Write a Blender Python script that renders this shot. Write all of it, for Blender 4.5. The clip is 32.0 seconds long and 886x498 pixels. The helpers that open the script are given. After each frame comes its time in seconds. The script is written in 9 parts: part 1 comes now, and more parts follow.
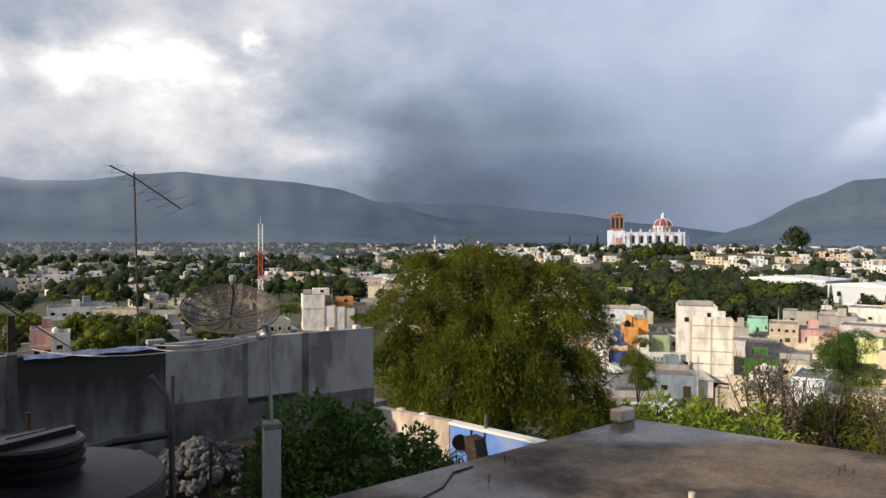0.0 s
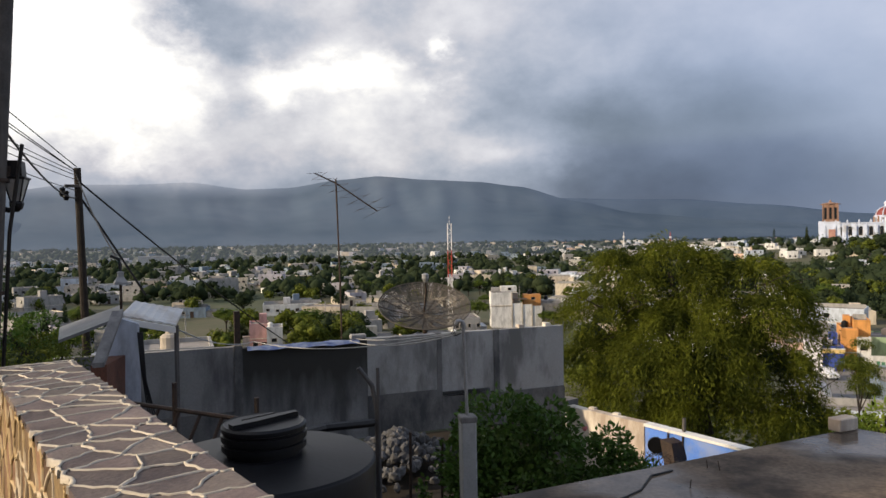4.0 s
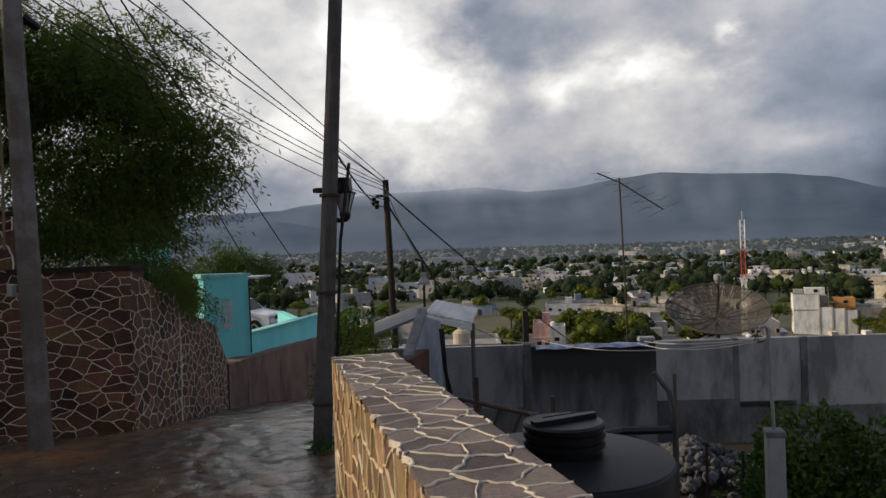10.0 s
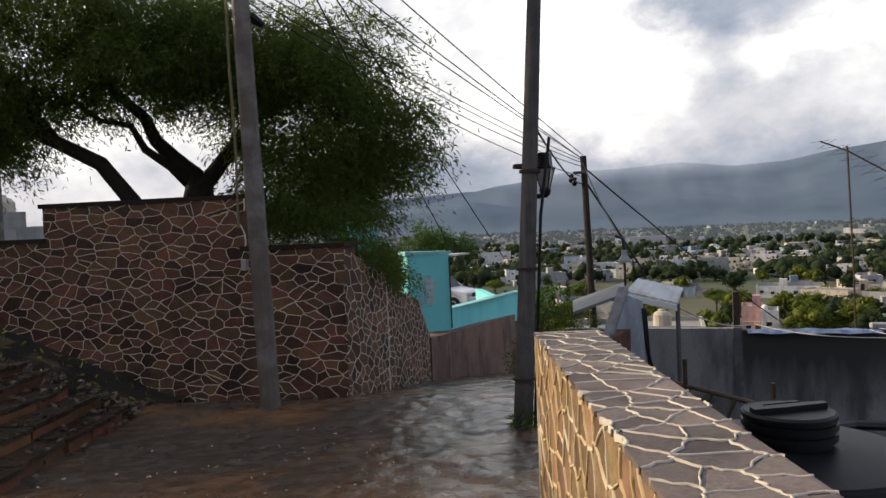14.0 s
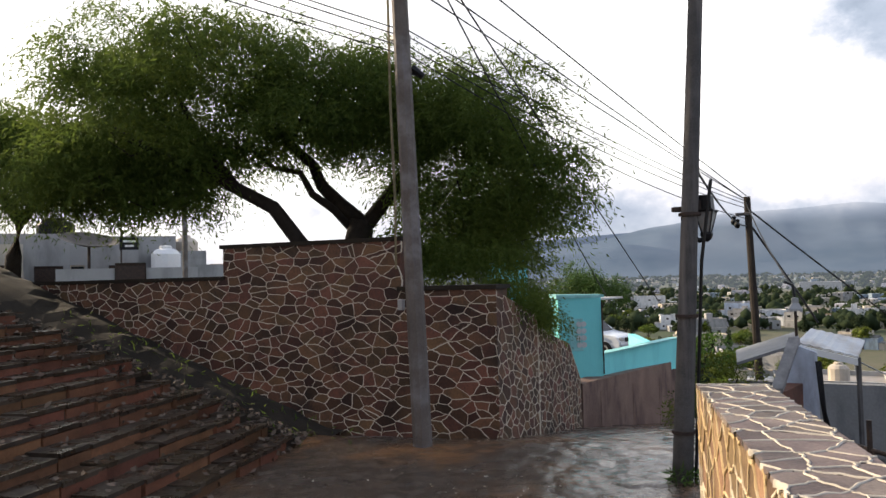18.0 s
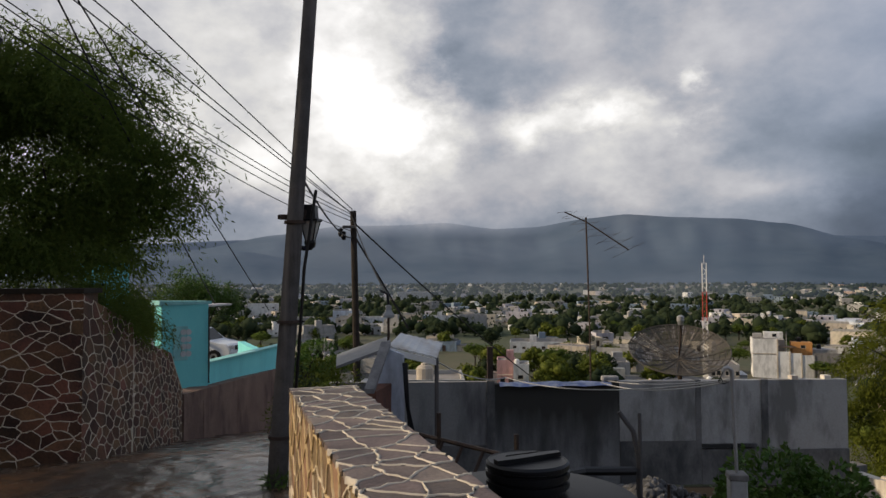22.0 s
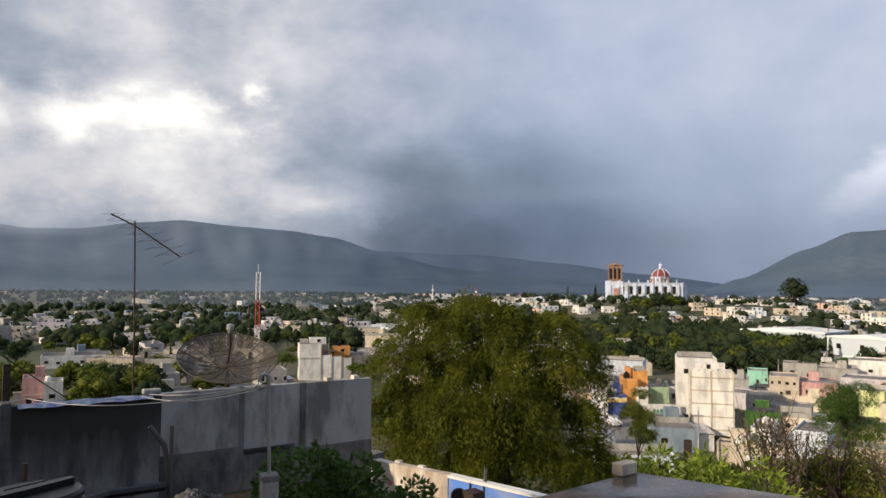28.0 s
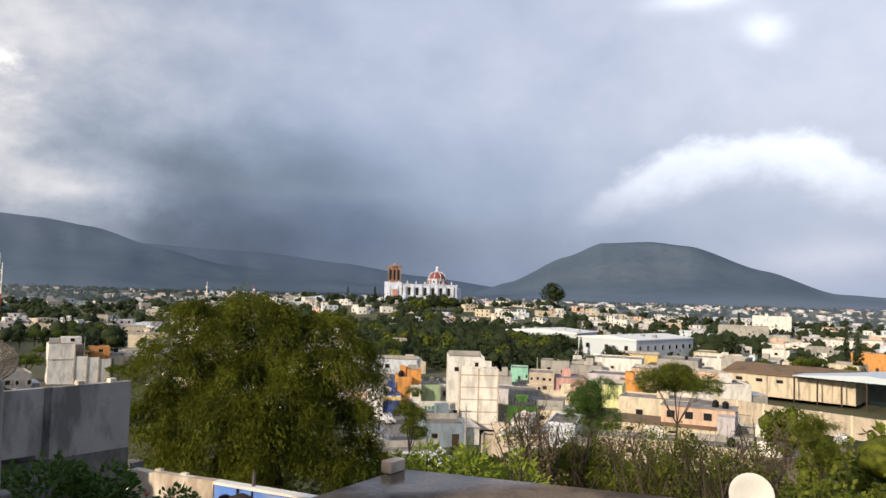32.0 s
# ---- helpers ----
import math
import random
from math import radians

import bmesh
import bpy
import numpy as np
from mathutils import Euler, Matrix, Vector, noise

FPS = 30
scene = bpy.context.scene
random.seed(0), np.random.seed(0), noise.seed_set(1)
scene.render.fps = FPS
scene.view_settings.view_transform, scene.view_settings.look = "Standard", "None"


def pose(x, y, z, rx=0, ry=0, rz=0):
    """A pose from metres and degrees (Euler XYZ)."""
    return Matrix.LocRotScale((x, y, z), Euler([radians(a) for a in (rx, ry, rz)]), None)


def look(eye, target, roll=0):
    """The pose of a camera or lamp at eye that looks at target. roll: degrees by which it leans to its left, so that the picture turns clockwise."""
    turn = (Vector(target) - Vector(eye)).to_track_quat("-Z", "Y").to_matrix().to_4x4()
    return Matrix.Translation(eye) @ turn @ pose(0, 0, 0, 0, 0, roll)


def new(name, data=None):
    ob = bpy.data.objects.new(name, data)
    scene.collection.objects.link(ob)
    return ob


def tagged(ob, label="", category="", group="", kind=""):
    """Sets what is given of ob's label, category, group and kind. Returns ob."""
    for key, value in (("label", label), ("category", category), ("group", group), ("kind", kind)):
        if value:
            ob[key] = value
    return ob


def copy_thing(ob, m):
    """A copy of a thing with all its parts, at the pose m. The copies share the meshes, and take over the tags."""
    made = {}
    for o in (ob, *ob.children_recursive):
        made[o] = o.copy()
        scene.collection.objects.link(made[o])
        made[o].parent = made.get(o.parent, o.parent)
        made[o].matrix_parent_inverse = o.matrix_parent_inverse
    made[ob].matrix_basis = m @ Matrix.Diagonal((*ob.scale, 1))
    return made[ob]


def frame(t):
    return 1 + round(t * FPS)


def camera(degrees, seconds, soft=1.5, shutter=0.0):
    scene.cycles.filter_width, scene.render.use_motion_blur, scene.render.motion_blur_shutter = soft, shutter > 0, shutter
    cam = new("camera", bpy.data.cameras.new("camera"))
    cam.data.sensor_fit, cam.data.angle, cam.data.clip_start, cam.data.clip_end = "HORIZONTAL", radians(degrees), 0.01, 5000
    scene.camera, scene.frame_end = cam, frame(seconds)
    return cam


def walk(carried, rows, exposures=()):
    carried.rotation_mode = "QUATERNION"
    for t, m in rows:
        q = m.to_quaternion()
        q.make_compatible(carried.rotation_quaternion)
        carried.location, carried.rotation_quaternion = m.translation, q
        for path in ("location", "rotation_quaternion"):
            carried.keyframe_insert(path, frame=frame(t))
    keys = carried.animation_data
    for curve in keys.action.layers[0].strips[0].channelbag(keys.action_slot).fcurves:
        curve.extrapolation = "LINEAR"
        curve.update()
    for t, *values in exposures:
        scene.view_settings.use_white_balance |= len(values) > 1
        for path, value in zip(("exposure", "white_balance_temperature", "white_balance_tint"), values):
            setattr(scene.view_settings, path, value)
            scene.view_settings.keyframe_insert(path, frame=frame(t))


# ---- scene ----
# camera and its walk
cam = camera(62.6, 32.0)
PATH = [
    (0, (-0.731, 0.823, 1.522), (-0.709, 2.823, 1.494), 0.2),
    (0.5, (-0.731, 0.808, 1.527), (-0.779, 2.808, 1.513), -0.1),
    (1, (-0.738, 0.806, 1.524), (-0.863, 2.802, 1.5), -0.4),
    (1.5, (-0.746, 0.814, 1.52), (-0.916, 2.806, 1.461), 0.2),
    (2, (-0.75, 0.821, 1.518), (-0.943, 2.812, 1.477), -0.2),
    (2.5, (-0.75, 0.812, 1.521), (-1.01, 2.794, 1.485), -0.4),
    (3, (-0.765, 0.81, 1.518), (-1.126, 2.776, 1.47), -0.3),
    (3.5, (-0.768, 0.802, 1.518), (-1.198, 2.755, 1.471), -0.6),
    (5.5, (-0.773, 0.777, 1.528), (-1.401, 2.676, 1.552), -1.6),
    (6, (-0.776, 0.774, 1.527), (-1.458, 2.654, 1.543), -1.7),
    (6.5, (-0.785, 0.779, 1.525), (-1.499, 2.647, 1.54), -1.7),
    (7, (-0.779, 0.766, 1.529), (-1.532, 2.619, 1.555), -1.9),
    (7.5, (-0.784, 0.755, 1.529), (-1.611, 2.576, 1.564), -1.8),
    (8, (-0.787, 0.755, 1.533), (-1.653, 2.556, 1.603), -1.5),
    (8.5, (-0.801, 0.75, 1.526), (-1.746, 2.513, 1.562), -1.4),
    (9, (-0.81, 0.748, 1.525), (-1.818, 2.475, 1.539), -1.5),
    (9.5, (-0.828, 0.751, 1.533), (-1.894, 2.444, 1.52), -2.2),
    (10, (-0.82, 0.715, 1.54), (-1.989, 2.338, 1.528), -1.9),
    (10.5, (-0.855, 0.742, 1.53), (-2.095, 2.311, 1.502), -1.7),
    (11, (-0.862, 0.731, 1.53), (-2.186, 2.23, 1.5), -1.8),
    (11.5, (-0.866, 0.736, 1.526), (-2.225, 2.204, 1.496), -1.9),
    (12, (-0.87, 0.723, 1.523), (-2.27, 2.15, 1.475), -1.7),
    (12.5, (-0.876, 0.716, 1.524), (-2.307, 2.113, 1.47), -1.6),
    (13, (-0.873, 0.696, 1.526), (-2.358, 2.035, 1.488), -2.1),
    (13.5, (-0.886, 0.723, 1.516), (-2.415, 2.012, 1.473), -2.2),
    (15.5, (-0.872, 0.713, 1.521), (-2.502, 1.872, 1.489), -2.3),
    (16, (-0.878, 0.698, 1.524), (-2.555, 1.788, 1.503), -1.9),
    (16.5, (-0.869, 0.687, 1.527), (-2.586, 1.712, 1.511), -2.1),
    (17, (-0.877, 0.682, 1.525), (-2.626, 1.651, 1.523), -1.8),
    (17.5, (-0.863, 0.671, 1.527), (-2.632, 1.601, 1.587), -1.6),
    (18, (-0.872, 0.677, 1.532), (-2.646, 1.596, 1.609), -1.5),
    (18.5, (-0.867, 0.681, 1.528), (-2.608, 1.659, 1.637), -1.1),
    (19, (-0.872, 0.688, 1.536), (-2.558, 1.759, 1.638), -0.8),
    (19.5, (-0.864, 0.704, 1.532), (-2.468, 1.894, 1.646), -0.3),
    (20, (-0.883, 0.743, 1.531), (-2.409, 2.03, 1.659), -0.1),
    (20.5, (-0.875, 0.751, 1.527), (-2.296, 2.152, 1.668), -0.1),
    (21, (-0.866, 0.75, 1.522), (-2.169, 2.261, 1.667), -0.2),
    (21.5, (-0.882, 0.769, 1.519), (-2.081, 2.366, 1.631), -0.3),
    (22, (-0.869, 0.785, 1.518), (-1.96, 2.459, 1.6), -0.2),
    (22.5, (-0.853, 0.775, 1.518), (-1.82, 2.525, 1.587), -0.1),
    (23, (-0.861, 0.804, 1.514), (-1.749, 2.596, 1.58), -0.2),
    (23.5, (-0.852, 0.806, 1.515), (-1.658, 2.636, 1.571), -0.1),
    (24, (-0.849, 0.802, 1.516), (-1.57, 2.667, 1.567), -0.1),
    (24.5, (-0.841, 0.808, 1.513), (-1.459, 2.71, 1.533), -0.0),
    (26.5, (-0.799, 0.809, 1.519), (-1.064, 2.791, 1.514), 0.5),
    (27, (-0.792, 0.817, 1.522), (-0.957, 2.809, 1.577), 0.7),
    (27.5, (-0.782, 0.817, 1.524), (-0.849, 2.814, 1.605), 0.5),
    (28, (-0.764, 0.798, 1.525), (-0.737, 2.795, 1.633), 0.5),
    (28.5, (-0.755, 0.833, 1.519), (-0.657, 2.827, 1.629), 0.8),
    (29, (-0.755, 0.819, 1.521), (-0.582, 2.808, 1.635), 0.9),
    (29.5, (-0.749, 0.823, 1.528), (-0.498, 2.803, 1.649), 0.8),
    (30, (-0.751, 0.789, 1.529), (-0.441, 2.761, 1.65), 0.9),
    (30.5, (-0.738, 0.826, 1.525), (-0.352, 2.786, 1.641), 1.1),
    (31, (-0.732, 0.826, 1.525), (-0.273, 2.77, 1.639), 1.3),
    (31.5, (-0.728, 0.832, 1.528), (-0.2, 2.758, 1.638), 1.5),
    (32, (-0.719, 0.815, 1.535), (-0.108, 2.716, 1.653), 1.7),
]
EXPOSURES = [(0, 0.05), (3, 0.08), (6, -0.40), (8, -0.52), (10, -0.44), (12, -0.14), (13, -0.02), (16, 0.48), (17, 0.65), (18, 0.65), (19, 0.26), (20, -0.08), (21, -0.30), (22, -0.44), (23, -0.45), (24.5, -0.4), (26.5, -0.22), (28, -0.08), (32, 0.0)]
walk(cam, [(t, look(eye, target, roll)) for t, eye, target, roll in PATH], EXPOSURES)

# ---------------------------------------------------------------- world and sun
SUN_AZ, SUN_EL = 121.0, 22.0   # degrees left of +y, degrees up


def toward(az, el):
    a, e = radians(az), radians(el)
    return Vector((-math.sin(a) * math.cos(e), math.cos(a) * math.cos(e), math.sin(e)))


# luminance of the cloud layer along the horizon (azimuth, value) at three heights
CLOUD_LOW = ((-60, 0.53), (-47, 0.51), (-30, 0.37), (-24, 0.33), (-10, 0.19), (-3, 0.15), (4, 0.19), (9, 0.33), (15, 0.40), (25, 0.40), (35, 0.42), (45, 0.46), (60, 0.62), (100, 0.9))
CLOUD_MID = ((-60, 0.60), (-47, 0.56), (-31, 0.50), (-20, 0.41), (-6, 0.23), (0, 0.21), (8, 0.36), (14, 0.56), (20, 0.64), (29, 0.60), (33, 0.80), (38, 1.10), (50, 1.0), (60, 1.08), (100, 1.2))
CLOUD_HIGH = ((-60, 0.68), (-42, 0.68), (-27, 0.585), (-13, 0.55), (-6, 0.49), (2, 0.50), (9, 0.58), (14, 0.66), (22, 0.62), (31, 0.503), (36, 0.898), (41, 1.25), (46, 0.87), (52, 0.789), (60, 1.09), (100, 1.36))
# bright and heavy places: azimuth, elevation, half width, half height, lean, gain
CLOUD_SPOTS = ((38.3, 12.6, 4.2, 3.4, 25, 0.75), (44.0, 9.5, 6.5, 2.2, 0, 0.22), (25.4, 11.9, 3.6, 1.6, -8, 0.60), (20.0, 12.4, 2.4, 1.3, 0, 0.56), (13.6, 14.5, 1.2, 0.8, 30, 0.46), (14.5, 11.2, 1.4, 0.7, -10, 0.30), (17.5, 10.0, 4.2, 2.0, 0, 0.20), (16.6, 13.4, 1.6, 0.6, 20, 0.22), (11.0, 6.6, 5.0, 1.5, 4, 0.17), (31.0, 16.8, 4.0, 2.0, 0, -0.14), (30.0, 9.2, 2.4, 1.3, 0, -0.12), (-37.0, 21.8, 3.2, 0.7, 0, 0.36), (-41.9, 19.3, 1.5, 0.9, 8, 0.40), (-46.0, 3.2, 6.0, 1.2, 0, 0.12))
CUMULUS = (-40.5, 11.9)   # the lit towering cloud: azimuth and height of its top
OVERHEAD = 0.42


def cloud_colour(nt, direction):
    """The storm sky's colour along a direction: billows, a torn bright gap, a dark rain bank and a lit cumulus."""
    N = lambda kind, **kw: node(nt, kind, **kw)
    M = lambda op, p, q=0.0: math_node(nt, op, p, q)

    def step(x, lo, hi, smooth_it=True):
        r = N("ShaderNodeMapRange")
        if smooth_it:
            r.interpolation_type = "SMOOTHSTEP"
        nt.links.new(x, r.inputs[0]); r.inputs[1].default_value, r.inputs[2].default_value = lo, hi
        return r.outputs[0]

    def blend(f, p, q):
        return M("ADD", M("MULTIPLY", p, M("SUBTRACT", 1.0, f)), M("MULTIPLY", q, f))

    def noise_of(vec, scale, detail, rough):
        n = N("ShaderNodeTexNoise"); n.inputs["Scale"].default_value, n.inputs["Detail"].default_value, n.inputs["Roughness"].default_value = scale, detail, rough
        nt.links.new(vec, n.inputs["Vector"])
        return n

    sep = N("ShaderNodeSeparateXYZ"); nt.links.new(direction, sep.inputs[0])
    comb = N("ShaderNodeCombineXYZ")
    nt.links.new(sep.outputs[0], comb.inputs[0]); nt.links.new(sep.outputs[1], comb.inputs[1])
    nt.links.new(M("MULTIPLY", sep.outputs[2], 1.5), comb.inputs[2])
    az0 = M("MULTIPLY", M("ARCTAN2", M("MULTIPLY", sep.outputs[0], -1.0), sep.outputs[1]), 57.2958)
    el0 = M("MULTIPLY", M("ARCSINE", sep.outputs[2]), 57.2958)
    # the torn western half is rougher than the rain bank and the east
    rough = M("ADD", M("MULTIPLY", step(az0, -16, 22), 0.75), 0.25)
    warp = N("ShaderNodeSeparateColor"); nt.links.new(noise_of(comb.outputs[0], 6.5, 8, 0.61).outputs["Color"], warp.inputs[0])
    az = M("ADD", az0, M("MULTIPLY", M("MULTIPLY", M("SUBTRACT", warp.outputs[0], 0.5), 15.0), rough))
    el = M("ADD", el0, M("MULTIPLY", M("MULTIPLY", M("SUBTRACT", warp.outputs[1], 0.5), 9.0), rough))

    def along(stops):
        r = N("ShaderNodeValToRGB"); r.color_ramp.interpolation = "EASE"
        nt.links.new(step(az, -60, 100, False), r.inputs[0])
        els = r.color_ramp.elements
        for k, (a, v) in enumerate(stops):
            e = els[k] if k < 2 else els.new(1.0)
            e.position, e.color = (a + 60) / 160, (v, v, v, 1)
        return r.outputs[0]

    def in_order(stops):
        return along((stops[0], stops[-1]) + tuple(stops[1:-1]))

    v = blend(step(el, 3.5, 8.0), in_order(CLOUD_LOW), in_order(CLOUD_MID))
    v = blend(step(el, 8.0, 15.0), v, in_order(CLOUD_HIGH))
    for a, e, sx, sy, lean, gain in CLOUD_SPOTS:
        c, s = math.cos(radians(lean)), math.sin(radians(lean))
        da, de = M("SUBTRACT", az, a), M("SUBTRACT", el, e)
        p = M("MULTIPLY", M("ADD", M("MULTIPLY", da, c), M("MULTIPLY", de, s)), 1 / sx)
        q = M("MULTIPLY", M("ADD", M("MULTIPLY", de, c), M("MULTIPLY", da, -s)), 1 / sy)
        g = M("EXPONENT", M("MULTIPLY", M("ADD", M("MULTIPLY", p, p), M("MULTIPLY", q, q)), -0.9))
        v = M("ADD", v, M("MULTIPLY", g, gain))
    # cumulus: a crisp lit crown fading downward
    da = M("MULTIPLY", M("SUBTRACT", az, CUMULUS[0]), 1 / 9.5)
    top = M("SUBTRACT", CUMULUS[1], M("MULTIPLY", M("MULTIPLY", da, da), 3.2))
    puff = noise_of(comb.outputs[0], 11.0, 7, 0.6)
    under = M("SUBTRACT", M("ADD", top, M("MULTIPLY", M("SUBTRACT", puff.outputs["Fac"], 0.5), 4.0)), el)
    body = M("MULTIPLY", step(under, -0.7, 0.9), M("SUBTRACT", 1.0, step(under, 0.4, 4.6)))
    body = M("MULTIPLY", body, M("SUBTRACT", 1.0, step(M("ABSOLUTE", da), 0.45, 1.5)))
    v = M("ADD", v, M("MULTIPLY", body, 0.46))
    # billow relief
    bill = noise_of(comb.outputs[0], 9.0, 7, 0.56)
    v = M("MULTIPLY", v, M("ADD", M("MULTIPLY", M("MULTIPLY", M("SUBTRACT", bill.outputs["Fac"], 0.5), 1.5), rough), 1.0))
    # overhead and all round the storm cloud closes, a little thinner towards the low sun
    d = N("ShaderNodeVectorMath", operation="DOT_PRODUCT"); nt.links.new(direction, d.inputs[0]); d.inputs[1].default_value = toward(SUN_AZ, 20)
    shut = M("ADD", M("MULTIPLY", step(d.outputs["Value"], 0.2, 1.0), 0.25), OVERHEAD)
    v = blend(step(el0, 21, 36), v, shut)
    v = blend(M("SUBTRACT", 1.0, step(sep.outputs[1], -0.25, 0.0)), v, shut)
    tint = N("ShaderNodeValToRGB"); nt.links.new(v, tint.inputs[0])
    els = tint.color_ramp.elements
    els[0].position, els[0].color = 0.0, (0.76, 0.93, 1.27, 1)
    els[1].position, els[1].color = 0.95, (1.0, 0.985, 0.965, 1)
    for at, c in ((0.18, (0.78, 0.96, 1.25)), (0.40, (0.87, 0.98, 1.19)), (0.62, (0.98, 0.985, 1.06))):
        e = els.new(at); e.color = (*c, 1)
    # the eastern half is bluer than the torn western half
    warm = N("ShaderNodeMix", data_type="RGBA"); warm.inputs["A"].default_value, warm.inputs["B"].default_value = (0.94, 1.0, 1.14, 1), (1.01, 1.0, 1.0, 1)
    nt.links.new(step(az0, -14, 18), warm.inputs["Factor"])
    mul = N("ShaderNodeVectorMath", operation="MULTIPLY"); nt.links.new(tint.outputs[0], mul.inputs[0]); nt.links.new(warm.outputs["Result"], mul.inputs[1])
    sc = N("ShaderNodeVectorMath", operation="SCALE"); nt.links.new(mul.outputs[0], sc.inputs[0]); nt.links.new(v, sc.inputs["Scale"])
    return sc.outputs[0], az0, el0, step


def make_world():
    world = bpy.data.worlds.new("storm_sky")
    scene.world = world
    world.use_nodes = True
    nt = world.node_tree
    nt.nodes.clear()
    N = lambda kind, **kw: node(nt, kind, **kw)
    out, bg = N("ShaderNodeOutputWorld"), N("ShaderNodeBackground")
    sky = N("ShaderNodeTexSky")
    sky.sky_type, sky.sun_disc, sky.sun_elevation, sky.sun_rotation = "NISHITA", False, radians(SUN_EL), radians(360 - SUN_AZ)
    sky.air_density, sky.dust_density = 1.5, 3.0
    co = N("ShaderNodeTexCoord")
    colour = cloud_colour(nt, co.outputs["Generated"])[0]
    skyd = N("ShaderNodeVectorMath", operation="SCALE"); nt.links.new(sky.outputs[0], skyd.inputs[0]); skyd.inputs["Scale"].default_value = 0.012
    add = N("ShaderNodeVectorMath", operation="ADD"); nt.links.new(colour, add.inputs[0]); nt.links.new(skyd.outputs[0], add.inputs[1])
    nt.links.new(add.outputs[0], bg.inputs[0]); bg.inputs[1].default_value = 1.0
    nt.links.new(bg.outputs[0], out.inputs[0])


def node(nt, kind, **kw):
    n = nt.nodes.new(kind)
    if "data_type" in kw:
        n.data_type = kw["data_type"]
    if "operation" in kw:
        n.operation = kw["operation"]
    return n


def math_node(nt, op, a, b):
    n = nt.nodes.new("ShaderNodeMath")
    n.operation = op
    for i, v in enumerate((a, b)):
        if isinstance(v, (int, float)):
            n.inputs[i].default_value = v
        else:
            nt.links.new(v, n.inputs[i])
    return n.outputs[0]


make_world()
sun_data = bpy.data.lights.new("sun", "SUN")
sun_data.energy, sun_data.angle, sun_data.color = 5.0, radians(1.0), (1.0, 0.82, 0.60)
sun = new("sun", sun_data)
sun.matrix_world = look(toward(SUN_AZ, SUN_EL) * 50, (0, 0, 0))

# ---------------------------------------------------------------- materials
MATS = {}


